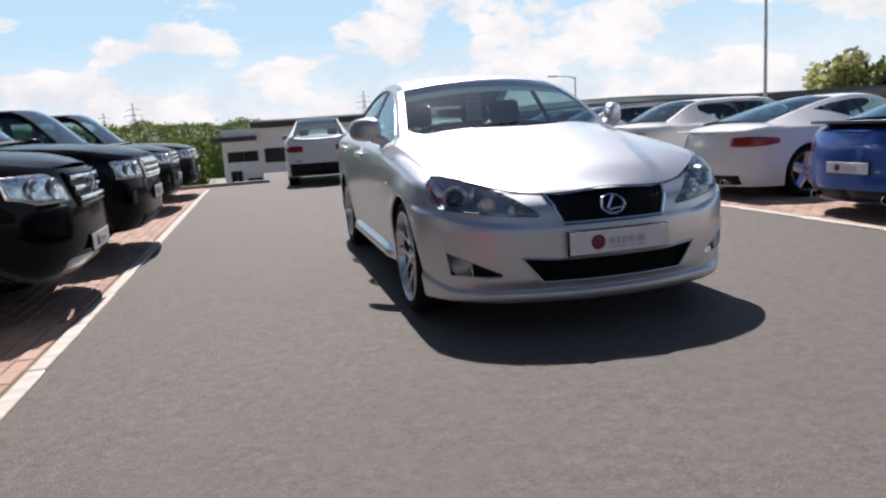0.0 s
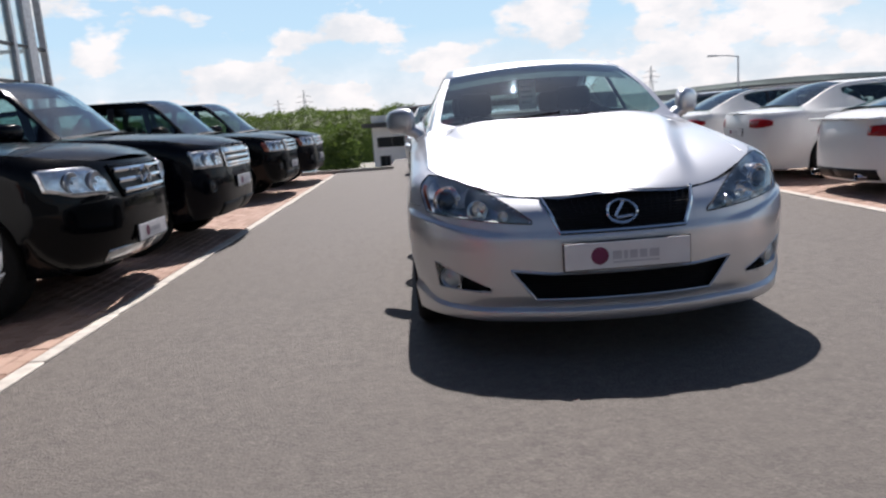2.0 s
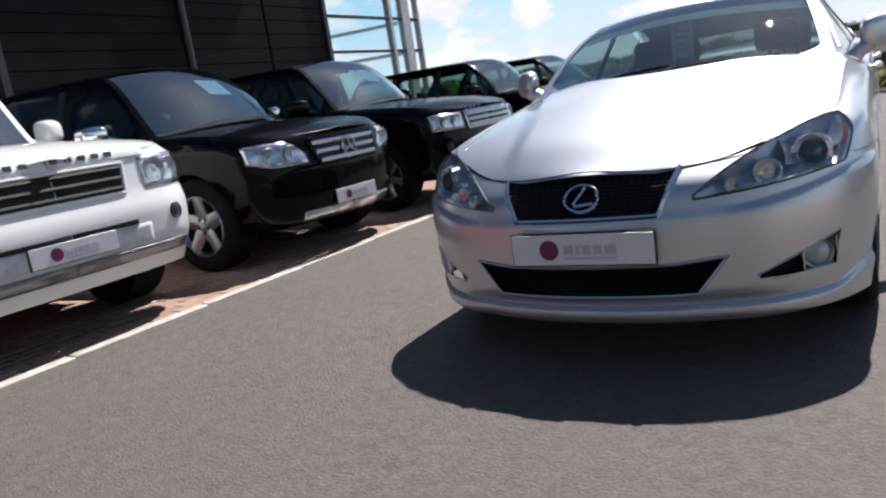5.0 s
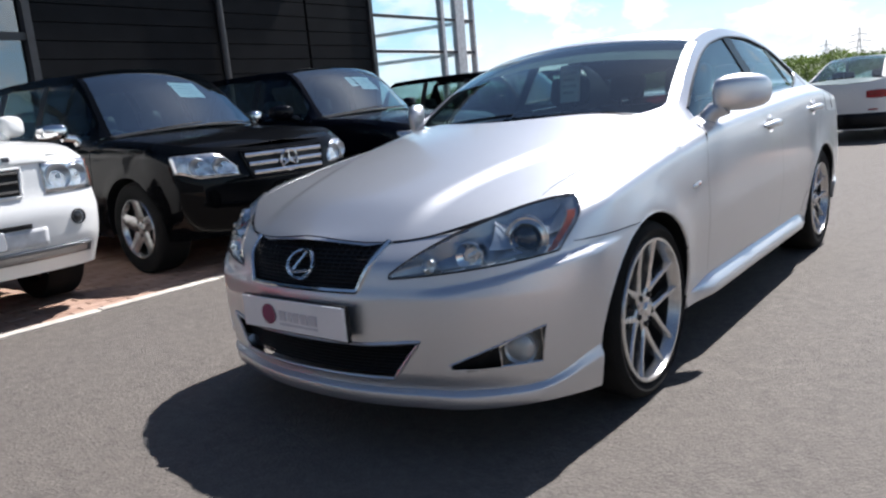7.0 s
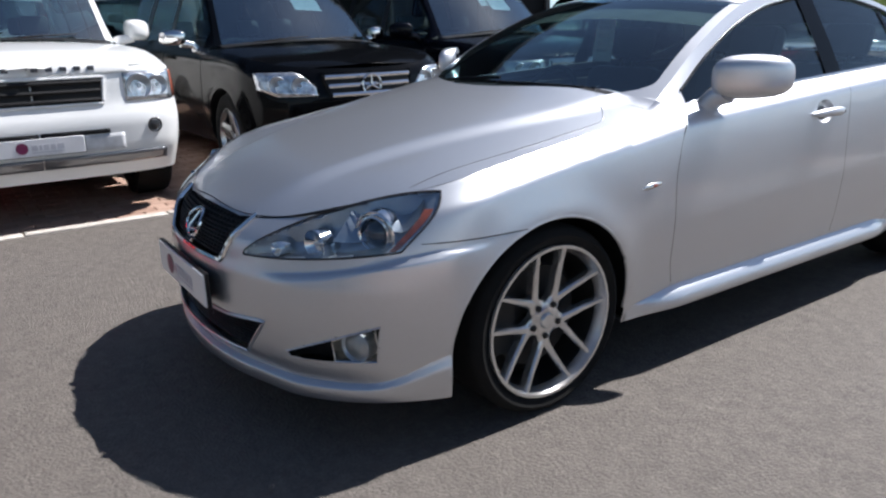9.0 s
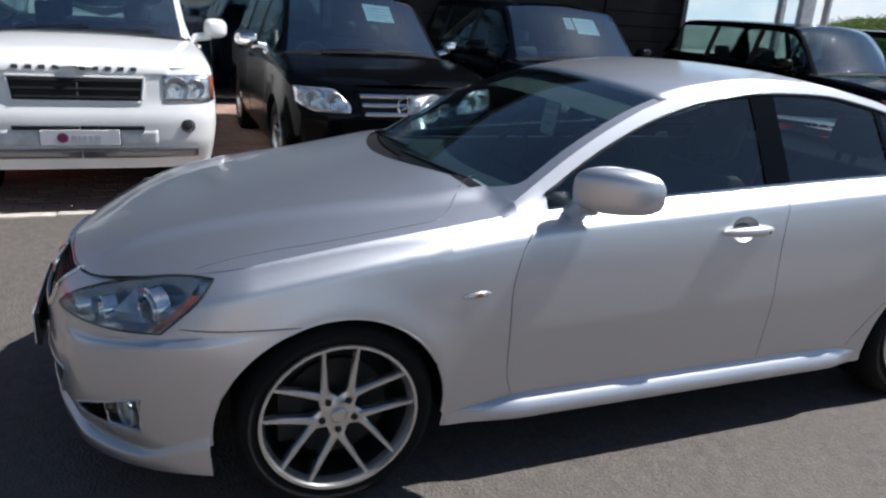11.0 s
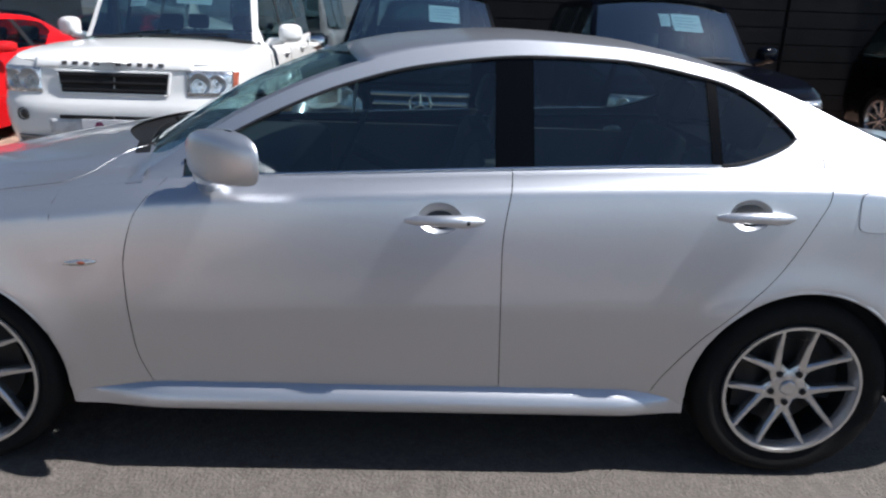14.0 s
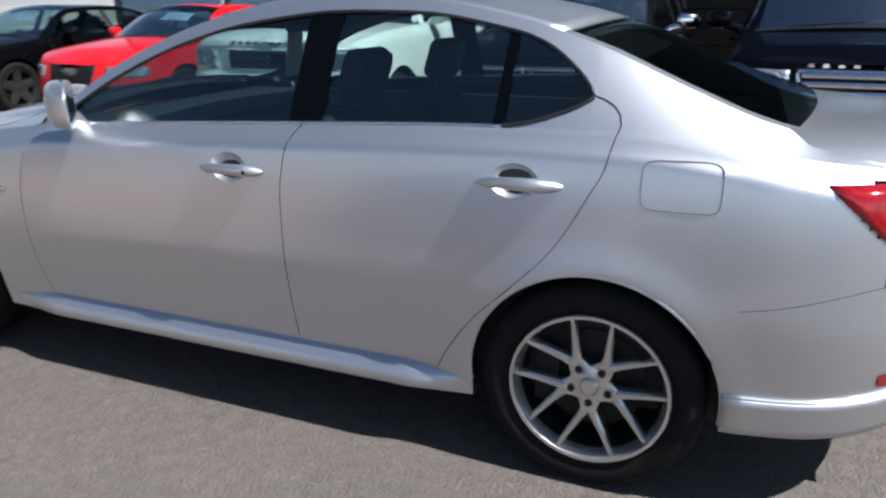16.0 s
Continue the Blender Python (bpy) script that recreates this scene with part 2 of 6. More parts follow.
def join(bm, other, m=None):
    idx = {}
    for v in other.verts:
        idx[v] = bm.verts.new(m @ v.co if m else v.co)
    for f in other.faces:
        bm.faces.new([idx[v] for v in f.verts])
    other.free()


def lathe(bm, prof, seg=32, m=None, closed=False):
    """Turn (radius, x) pairs round the x axis."""
    rings = []
    for r, x in prof:
        ring = []
        for k in range(seg):
            a = 2 * math.pi * k / seg
            p = Vector((x, r * math.cos(a), r * math.sin(a)))
            ring.append(bm.verts.new(m @ p if m else p))
        rings.append(ring)
    pairs = list(zip(rings, rings[1:])) + ([(rings[-1], rings[0])] if closed else [])
    for a, b in pairs:
        for k in range(seg):
            bm.faces.new([a[k], a[(k + 1) % seg], b[(k + 1) % seg], b[k]])


def tube(bm, pts, r, seg=8):
    pts = [Vector(p) for p in pts]
    rings = []
    for i, p in enumerate(pts):
        d = (pts[min(i + 1, len(pts) - 1)] - pts[max(i - 1, 0)]).normalized()
        side = d.cross(Vector((0, 0, 1)) if abs(d.z) < 0.9 else Vector((1, 0, 0))).normalized()
        up = side.cross(d)
        rr = r[i] if isinstance(r, (list, tuple)) else r
        rings.append([bm.verts.new(p + rr * (math.cos(2 * math.pi * k / seg) * side + math.sin(2 * math.pi * k / seg) * up)) for k in range(seg)])
    for a, b in zip(rings, rings[1:]):
        for k in range(seg):
            bm.faces.new([a[k], a[(k + 1) % seg], b[(k + 1) % seg], b[k]])
    for end in (rings[0][::-1], rings[-1]):
        bm.faces.new(end)


def disc(bm, c, r, m=None, seg=24, squash=1.0):
    vs = []
    for k in range(seg):
        p = Vector((c[0] + r * math.cos(2 * math.pi * k / seg), c[1] + squash * r * math.sin(2 * math.pi * k / seg), c[2]))
        vs.append(bm.verts.new(m @ p if m else p))
    bm.faces.new(vs)


def part(name, bm, material, parent=None, label="", sharp=38, thick=0.0, bev=0.0, weld=False):
    """Link a bmesh as one mesh object, under a thing or a part."""
    me = bpy.data.meshes.new(name)
    lay = bm.verts.layers.float_vector.get("n")
    if lay:
        for v in [v for v in bm.verts if not v.link_faces]:
            bm.verts.remove(v)
    if weld:
        bmesh.ops.remove_doubles(bm, verts=bm.verts[:], dist=0.0006)
    bm.normal_update()
    own = [tuple(v[lay]) if v[lay].length > 0.5 else tuple(v.normal) for v in bm.verts] if lay else None
    bm.to_mesh(me)
    bm.free()
    me.polygons.foreach_set("use_smooth", [True] * len(me.polygons))
    if own:
        me.normals_split_custom_set_from_vertices(own)
    else:
        me.set_sharp_from_angle(angle=radians(sharp))
    me.materials.append(material)
    ob = new(name, me)
    if parent:
        ob.parent = parent
    if thick:
        md = ob.modifiers.new("thickness", "SOLIDIFY")
        md.thickness, md.offset = thick, -1
    if bev:
        mb = ob.modifiers.new("edges", "BEVEL")
        mb.width, mb.segments, mb.limit_method = bev, 2, "ANGLE"
    if label:
        tagged(ob, label)
    return ob


def thing(name, label, category, m=None, group=""):
    ob = new(name)
    ob.empty_display_size = 0.2
    if m:
        ob.matrix_world = m
    return tagged(ob, label, category, group)

# ---- vehicles ----
# Own frame of a vehicle: front axle at y = 0, nose towards -y, its left side at +x, ground at z = 0.
class Shape:
    """The surfaces of one body: skin (sides and ends), deck (bonnet and boot), over (screens and roof), side (cabin sides)."""

    def __init__(self, ov_f, wb, ov_r, W, z_bot, z_nose, z_cowl, belt, roof, ws, top, rear, back, z_tail,
                 xt, nf=2.4, nr=2.6, R=0.38, rw=0.36, corner=0.6, xb=None, face=None, tail=None, low=None, up=None, ztop=None, zc=None,
                 rail_x=None, rail_z=None, sag=None, crown=None, crease=0.0, flare=0.012, broad=0.0):
        end = wb + ov_r
        self.broad, self.ledge = broad, 0.0
        self.ahead = 1.11 if broad else 1.0
        self.wb, self.W, self.z_bot, self.nf, self.nr, self.R, self.rw, self.flare = wb, W, z_bot, nf, nr, R, rw, flare
        self.ya, self.yb, self.end, self.nose = -ov_f + corner, end - corner, end, -ov_f
        self.a0, self.a1 = self.ya - 1.15, self.yb + 1.15
        self.yf = face or curve((z_bot, -ov_f + 0.06), (z_bot + 0.12, -ov_f), (z_nose - 0.3, -ov_f), (z_nose, -ov_f + 0.07), (z_nose + 0.2, -ov_f + 0.15))
        self.yr = tail or curve((z_bot, end - 0.08), (z_bot + 0.15, end), (z_tail - 0.2, end - 0.01), (z_tail, end - 0.05))
        self.low = low or curve((z_bot, 0.94), (z_bot + 0.15, 0.97), (z_bot + 0.4, 1.0), (9, 1.0))
        self.up = up or curve((0, 0.90), (0.02, 0.935), (0.06, 0.968), (0.2, 0.988), (0.45, 1.0))
        self.ztop = ztop or curve((-ov_f, z_nose - 0.05), (ws[0] * 0.4 - ov_f * 0.6, z_nose + (belt[0] - z_nose) * 0.55), (ws[0], belt[0]), (back[0], belt[1]), (end, z_tail - 0.04))
        self.zc = zc or curve((-ov_f, z_nose - 0.02), (-ov_f * 0.5, z_nose + (z_cowl - z_nose) * 0.62), (ws[0] - 0.2, z_cowl), (back[0], back[1]), (end - 0.1, z_tail), (end, z_tail - 0.02))
        xb = xb or W * 0.83
        self.rail_x = rail_x or curve((ws[0], xb), (top, xt + 0.015), ((top + rear) / 2, xt), (rear, xt), (back[0], xb * 0.93))
        self.rail_z = rail_z or curve((ws[0], belt[0] + 0.015), (top, roof - 0.06), ((top + rear) / 2, roof - 0.03), (rear, roof - 0.05), (back[0], back[1] - 0.01))
        self.sag = sag or curve((ws[0], 0.2), (top, 0.1), ((top + rear) / 2, 0.0), (rear, -0.05), (back[0], -0.08))
        self.crown = crown or curve((ws[0], 0.045), (top, 0.05), ((top + rear) / 2, 0.03), (rear, 0.04), (back[0], 0.03))
        self.q = (ws[0], top, rear, back[0])
        self.crease = crease

    def width(self, y, z):
        w = self.W * self.low(z) * self.up(max(0.0, self.ztop(y) - z))
        for wy in (0.0, self.wb):
            r = math.hypot(y - wy, z - self.rw)
            w += self.flare * math.exp(-((r - self.R) / 0.07) ** 2) * (1 if r > self.R else 0.9)
        return w

    def skin(self, a, z, side=1, off=0.0):
        if off:
            return self.skin(a, z, side) + self.normal(a, z, side) * off
        if a < self.ya:
            f = max(0.0, (a - self.a0) / (self.ya - self.a0)) * math.pi / 2
            y = self.ya - (self.ya - self.yf(z)) * math.cos(f) ** (2 / self.nf)
            x = self.width(y, z) * math.sin(f) ** (2 / self.nf)
            if self.ledge:
                # the bumper stands proud of the lamps and wings by a narrow shelf that climbs towards the wheel arch
                g = f / (math.pi / 2)
                k = self.ledge * smooth01((0.562 + 0.095 * smooth01((g - 0.25) / 0.7) - z) / 0.022) * smooth01((1.0 - g) / 0.15) * smooth01((g - 0.30) / 0.15)
                x, y = x + k * math.sin(f), y - k * math.cos(f)
        elif a > self.yb:
            f = max(0.0, (self.a1 - a) / (self.a1 - self.yb)) * math.pi / 2
            y = self.yb + (self.yr(z) - self.yb) * abs(math.cos(f)) ** (2 / self.nr)
            x = self.width(y, z) * math.sin(f) ** (2 / self.nr)
        else:
            y, x = a, self.width(a, z)
        return Vector((side * x, y, z))

    def normal(self, a, z, side=1):
        e = 0.003
        u, v = self.skin(a + e, z, side) - self.skin(a - e, z, side), self.skin(a, z + e, side) - self.skin(a, z - e, side)
        n = u.cross(v) * side
        return n.normalized() if n.length > 1e-12 else Vector((0, -1 if a < 1 else 1, 0))

    def at_x(self, x, z, rear=False):
        """The skin coordinate where the end faces reach x at height z."""
        lo, hi = (self.yb, self.a1) if rear else (self.a0, self.ya)
        for _ in range(16):
            mid = (lo + hi) / 2
            if (self.skin(mid, z).x < x) != rear:
                lo = mid
            else:
                hi = mid
        return (lo + hi) / 2

    def at_y(self, y, z):
        if self.ya <= y <= self.yb:
            return y
        if y < self.ya:
            c = min(1.0, (self.ya - y) / (self.ya - self.yf(z))) ** (self.nf / 2)
            return self.a0 + (self.ya - self.a0) * math.acos(c) * 2 / math.pi
        c = min(1.0, (y - self.yb) / (self.yr(z) - self.yb)) ** (self.nr / 2)
        return self.a1 - (self.a1 - self.yb) * math.acos(c) * 2 / math.pi

    def deck(self, x, y, side=1):
        zs = self.ztop(y)
        xs = self.skin(self.at_y(y, zs), zs).x
        f = min(1.0, abs(x) / max(xs, 1e-4))
        z = zs + (self.zc(y) - zs) * (1 - f ** (2.2 + self.broad * smooth01((y - 1.5) / 1.2)))
        if self.crease and y < 1.0:
            k = 0.40 + 0.27 * smooth01((y + 0.75) / 1.3)
            z += self.crease * smooth01((k - abs(x)) / 0.085) * smooth01((y + 0.8) / 0.25)
        return Vector((x, y, z))

    def edge_x(self, y):
        zs = self.ztop(y)
        return self.skin(self.at_y(y, zs), zs).x

    def over(self, q, s):
        k = 1 - s * s
        return Vector((self.rail_x(q) * s, q - self.sag(q) * k, self.rail_z(q) + self.crown(q) * k))

    def side(self, y, v, side=1, off=0.0):
        zb = self.ztop(y)
        b = self.skin(self.at_y(y, zb), zb)
        r = Vector((self.rail_x(y), y, max(self.rail_z(y), zb + 0.002)))
        p = b.lerp(r, v)
        if self.broad and y > 2.78:
            k, dz = smooth01((y - 2.78) / 0.40), self.deck(p.x, y).z - p.z
            p.z += dz if k >= 1 else k * max(0.0, dz)
        p.x += 0.05 * v * (1 - v) * (r.z - b.z) + off
        p.x *= side
        return p

    def arch_z(self, y, bottom):
        for wy in (0.0, self.wb):
            if abs(y - wy) < self.R:
                return max(bottom, self.rw + math.sqrt(max(0.0, self.R ** 2 - (y - wy) ** 2)))
        return bottom


def skin_panel(bm, S, al, ar, zb, zt, nu, nv, side=1, off=0.0, keep=None, us=None):
    """A panel on the skin between two upright edges al(z), ar(z) and two level edges zb(a), zt(a)."""
    memo = {}

    def fn(u, v):
        if (u, v) not in memo:
            a, z = (al(0.5) + ar(0.5)) / 2, 0.5
            for _ in range(5):
                a = al(z) + (ar(z) - al(z)) * u
                z = zb(a) + (zt(a) - zb(a)) * v
            memo[(u, v)] = a, z
        return memo[(u, v)]

    def at(u, v):
        a, z = fn(u, v)
        return S.skin(a, z, side, off)
    kp = (lambda u, v: keep(*fn(u, v))) if keep else None
    lay = bm.verts.layers.float_vector.get("n") or bm.verts.layers.float_vector.new("n")
    uu, vv = us or lin(0, 1, nu), lin(0, 1, nv)
    rows = grid(bm, at, uu, vv, flip=side < 0, keep=kp)
    for u, row in zip(uu, rows):
        for v, vert in zip(vv, row):
            vert[lay] = S.normal(*fn(u, v), side)


def const(v):
    return lambda *_: v


def body_columns(S, n_end=26, n_arch=13, n_mid=14):
    """Skin coordinates from nose to tail with dense columns at the arches."""
    cols = lin(S.a0, S.at_y(-S.R - 0.002, 0.4), n_end)
    for i, wy in enumerate((0.0, S.wb)):
        cols += [S.at_y(wy - (S.R - 0.0005) * math.cos(math.pi * k / (2 * n_arch - 2)), 0.4) for k in range(2 * n_arch - 1)]
        cols += lin(wy + S.R + 0.002, S.wb - S.R - 0.002, n_mid) if i == 0 else lin(S.at_y(wy + S.R + 0.002, 0.4), S.a1, n_end)
    return cols


def body_skin(bm, S, bottom, rows=16):
    cols = body_columns(S)
    for side in (1, -1):
        def at(a, v):
            z = 0.6
            for _ in range(4):
                y = S.skin(a, z).y
                b, t = S.arch_z(S.skin(a, 0.4).y, bottom), S.ztop(y)
                z = b + (t - b) * v
            return S.skin(a, z, side)
        grid(bm, at, cols, lin(0, 1, rows), flip=side < 0)


def deck_grid(bm, S, y0, y1, n=18, m=17, inset=0.0, lift=0.0):
    def at(u, s):
        y = y0 + (y1 - y0) * u
        p = S.deck(s * (S.edge_x(y) - inset), y)
        p.z += lift
        return p
    grid(bm, at, lin(0, 1, n), lin(-1, 1, m), flip=True)


def cabin(S, car, paint, windows, screen=GLASS, glass=GLASS, pillar=TRIM, frit=0.06, rear_glass=None, detail=1, roof_mat=None):
    """Screens, roof, side windows and pillars. windows: (y0, y1, v0, v1) per side, v0 and v1 being numbers or functions of y."""
    q0, q1, q2, q3 = S.q
    n = 10 * detail
    fl = lambda s: s
    bm = bmesh.new()
    foot = lambda u: 1 - frit - (0.24 * max(0.0, 1 - u / 0.17) ** 2 if S.broad else 0.0)
    us = [0, 0.015, 0.03, 0.045, 0.06, 0.08, 0.1, 0.12, 0.14, 0.165, 0.19, 0.25] + lin(0.32, 1, n)
    grid(bm, lambda u, s: S.over(q0 + (q1 - q0) * u, s * foot(u)), us, lin(-1, 1, 17), flip=True)
    part("windscreen", bm, screen, car)
    bm = bmesh.new()
    grid(bm, lambda u, s: S.over(q2 + (q3 - q2) * u, s), lin(0.05, 0.97, n), lin(-1 + frit, 1 - frit, 17), flip=True)
    part("rear_window", bm, rear_glass or glass, car)
    bm = bmesh.new()
    grid(bm, lambda u, s: S.over(q1 + (q2 - q1) * u, s), lin(0, 1, n + 4), lin(-1, 1, 19), flip=True)
    part("roof", bm, roof_mat or paint, car, thick=0.01)
    # painted rails beside the screens and round the side windows
    num = lambda f, y: f(y) if callable(f) else f
    for side in (1, -1):
        bm = bmesh.new()
        a, b = (-1, -1 + frit) if side < 0 else (1 - frit, 1)
        grid(bm, lambda u, v: S.over(q0 + (q1 - q0) * u, side * (foot(u) + (1 - foot(u)) * v)), us, lin(0, 1, 4), flip=side > 0)
        grid(bm, lambda u, s: S.over(q2 + (q3 - q2) * u, s), lin(0, 1, n), lin(a, b, 3), flip=True)
        ys = [q0 + 0.02]
        for y0, y1, v0, v1 in windows:
            if y0 > ys[-1] + 0.03 and y0 == windows[0][0]:
                grid(bm, lambda y, v: S.side(y, v, side), lin(ys[-1], y0, 5), lin(0, 1, 5), flip=side < 0)
            grid(bm, lambda y, v: S.side(y, num(v1, y) + (1 - num(v1, y)) * v, side), lin(y0, y1, 14), lin(0, 1, 4), flip=side < 0)
            grid(bm, lambda y, v: S.side(y, num(v0, y) * v, side), lin(y0, y1, 14), lin(0, 1, 3), flip=side < 0)
            if ys[-1] > q0 + 0.03:
                grid(bm, lambda y, v: S.side(y, num(v1, y) + (1 - num(v1, y)) * v, side), lin(ys[-1], y0, 4), lin(0, 1, 4), flip=side < 0)
                grid(bm, lambda y, v: S.side(y, num(v0, y) * v, side), lin(ys[-1], y0, 4), lin(0, 1, 3), flip=side < 0)
            ys.append(y1)
        grid(bm, lambda y, v: S.side(y, v, side), lin(ys[-1], q3 + (0.30 if S.broad else 0.0), 16 if S.broad else 12), lin(0, 1, 9), flip=side < 0)
        part("cabin_frame", bm, paint, car, weld=True)
    for side in (1, -1):
        for i, (y0, y1, v0, v1) in enumerate(windows):
            bm = bmesh.new()
            grid(bm, lambda y, v: S.side(y, num(v0, y) + (num(v1, y) - num(v0, y)) * v, side, -0.006), lin(y0, y1, 14), lin(0, 1, 7), flip=side < 0)
            part("side_window", bm, glass, car)
            if i:
                z0 = windows[i - 1][1]
                bm = bmesh.new()
                grid(bm, lambda y, v: S.side(y, num(v0, y) + (num(v1, y) - num(v0, y)) * v, side, 0.0), lin(z0 - 0.004, y0 + 0.004, 3), lin(0, 1, 7), flip=side < 0)
                part("pillar", bm, pillar, car)


def wheel_meshes(r, rim, width, style, seg=40):
    """Tyre, rim, and brake with the shade-darkened barrel; outer face at x = 0, axle along x."""
    t = bmesh.new()
    lathe(t, [(rim - 0.005, -0.012), (rim + 0.006, 0.0), ((rim + r) / 2, 0.010), (r - 0.03, 0.008), (r - 0.012, -0.002), (r, -0.025), (r, -width + 0.03), (r - 0.012, -width), (rim, -width + 0.01)], seg, closed=True)
    w = bmesh.new()
    twin = style == "pairs"
    # bright lip and the barrel's front edge; the deeper barrel goes with the brake
    lip = [(rim, 0.0), (rim - 0.003, 0.008), (rim - 0.013, 0.008), (rim - 0.017, -0.004), (rim - 0.021, -0.012), (rim - 0.027, -0.035)]
    lathe(w, lip if twin else [(rim, 0.0), (rim - 0.004, 0.008), (rim - 0.010, 0.007), (rim - 0.015, -0.012), (rim - 0.024, -0.03)], seg)

    def spoke(p0, p1, w0, w1, x0=-0.026, x1=-0.002, deep=0.03):
        d = (Vector(p1) - Vector(p0)).normalized()
        n = Vector((-d.y, d.x))
        ring = []
        for f in (0.0, 0.35, 0.75, 1.0):
            p, ww, x = Vector(p0).lerp(Vector(p1), f), w0 + (w1 - w0) * f, x0 + (x1 - x0) * f ** 1.4
            for s, xx, k in ((-1, x - deep, 0.8), (-1, x - 0.006, 1), (-0.55, x, 1), (0.55, x, 1), (1, x - 0.006, 1), (1, x - deep, 0.8)):
                q = p + n * (s * ww * k)
                ring.append(w.verts.new((xx, q.x, q.y)))
        for j in range(3):
            for i in range(5):
                w.faces.new([ring[6 * j + i], ring[6 * j + i + 1], ring[6 * j + i + 7], ring[6 * j + i + 6]])
    inner = rim - 0.012
    if style == "pairs":
        for k in range(5):
            a = math.radians(90 + 72 * k)
            rot = lambda x, y: (x * math.cos(a - math.pi / 2) - y * math.sin(a - math.pi / 2), x * math.sin(a - math.pi / 2) + y * math.cos(a - math.pi / 2))
            for s in (-1, 1):
                spoke(rot(s * 0.038, 0.030), rot(s * 0.0455, 0.098), 0.0215, 0.0125, -0.030, -0.026, 0.042)
                spoke(rot(s * 0.0452, 0.095), rot(s * 0.057, inner), 0.0127, 0.0080, -0.026, -0.001, 0.036)
            # web that joins neighbouring pairs round each stud
            b0 = a + math.radians(36)
            c, sn = math.cos(b0), math.sin(b0)
            spoke((0.03 * c, 0.03 * sn), (0.086 * c, 0.086 * sn), 0.040, 0.021, -0.0305, -0.0285, 0.040)
        hub_r = 0.060
    else:
        count = {"five": 5, "seven": 7, "ten": 10, "star": 6}[style]
        for k in range(count):
            a = 2 * math.pi * k / count + math.pi / 2
            c, s = math.cos(a), math.sin(a)
            spoke((0.05 * c, 0.05 * s), (inner * c, inner * s), rim * (0.28 if count < 6 else 0.16 if count < 10 else 0.09), rim * (0.2 if count < 6 else 0.13 if count < 10 else 0.08))
        hub_r = 0.075
    lathe(w, [(0.0005, -0.014), (0.022, -0.014), (0.027, -0.018), (0.029, -0.024), (hub_r * 0.72, -0.0255), (hub_r, -0.032), (hub_r, -0.06)], 30)
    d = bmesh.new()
    # deep barrel, alloy by nature, joined to the dark brake mesh as painted shade
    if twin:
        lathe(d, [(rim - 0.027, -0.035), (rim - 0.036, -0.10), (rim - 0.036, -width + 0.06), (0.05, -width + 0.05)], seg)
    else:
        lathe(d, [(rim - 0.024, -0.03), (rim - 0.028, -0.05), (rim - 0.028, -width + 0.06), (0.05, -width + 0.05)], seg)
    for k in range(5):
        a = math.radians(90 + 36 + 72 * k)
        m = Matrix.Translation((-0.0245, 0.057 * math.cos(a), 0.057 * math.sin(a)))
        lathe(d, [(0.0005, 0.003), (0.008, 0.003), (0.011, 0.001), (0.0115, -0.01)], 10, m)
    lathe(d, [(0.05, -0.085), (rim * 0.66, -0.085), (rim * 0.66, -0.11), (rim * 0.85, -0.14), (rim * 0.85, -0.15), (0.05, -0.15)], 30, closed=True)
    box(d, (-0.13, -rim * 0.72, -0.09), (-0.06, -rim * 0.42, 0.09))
    return t, w, d


WHEEL_CACHE = {}


def add_wheels(car, S, rim_f, width, style, track, mat=ALLOY, rim_r=None):
    for y in (0.0, S.wb):
        rim = rim_r if rim_r and y > 0 else rim_f
        key = (round(S.rw, 3), rim, width, style, mat.name)
        for side in (1, -1):
            if key not in WHEEL_CACHE:
                t, w, d = wheel_meshes(S.rw, rim, width, style)
                tyre = part("tyre", t, RUBBER, car, "black low-profile rubber tyre", sharp=50)
                rimo = part("rim", w, mat, tyre, "silver alloy spoked rim")
                br = part("brake_and_barrel", d, SHADED_METAL, tyre)
                WHEEL_CACHE[key] = (tyre.data, rimo.data, br.data)
            else:
                md = WHEEL_CACHE[key]
                tyre, rimo, br = new("tyre", md[0]), new("rim", md[1]), new("brake_and_barrel", md[2])
                tyre.parent, rimo.parent, br.parent = car, tyre, tyre
                tagged(tyre, "black low-profile rubber tyre"), tagged(rimo, "silver alloy spoked rim")
            tyre.matrix_local = pose(side * track, y, S.rw, 0, 0, 0 if side > 0 else 180)
    bm = bmesh.new()
    for y in (0.0, S.wb):
        for side in (1, -1):
            prof = [(S.R + 0.003, 0.0), (S.R + 0.012, track - 0.06), (S.R + 0.012, track - width - 0.08), (0.02, track - width - 0.1)]

            def well(t, k):
                r, x = prof[k]
                yy, zz = y + r * math.cos(t) * (S.ahead if y == 0 and math.cos(t) < 0 else 1.0), S.rw + r * math.sin(t)
                if not k:
                    x = S.skin(S.at_y(yy, zz), zz).x - 0.005
                return Vector((side * x, yy, zz))
            grid(bm, well, lin(radians(-8), radians(188), 40), [0, 1, 2, 3])
            part("wheel_well", bm, PLASTIC, car)
            bm = bmesh.new()
    bm.free()


def underbody(car, S, z, mat=PLASTIC):
    """The dark floor and inner shell that close the body below and behind the panel gaps."""
    bm = bmesh.new()
    box(bm, (-S.W * 0.62, -S.R + 0.04 + S.nose * 0.35, z), (S.W * 0.62, S.end - 0.25, z + 0.12))
    box(bm, (-S.W * 0.93, S.R + 0.05, z), (S.W * 0.93, S.wb - S.R - 0.05, z + 0.1))
    return part("floor_pan", bm, mat, car)


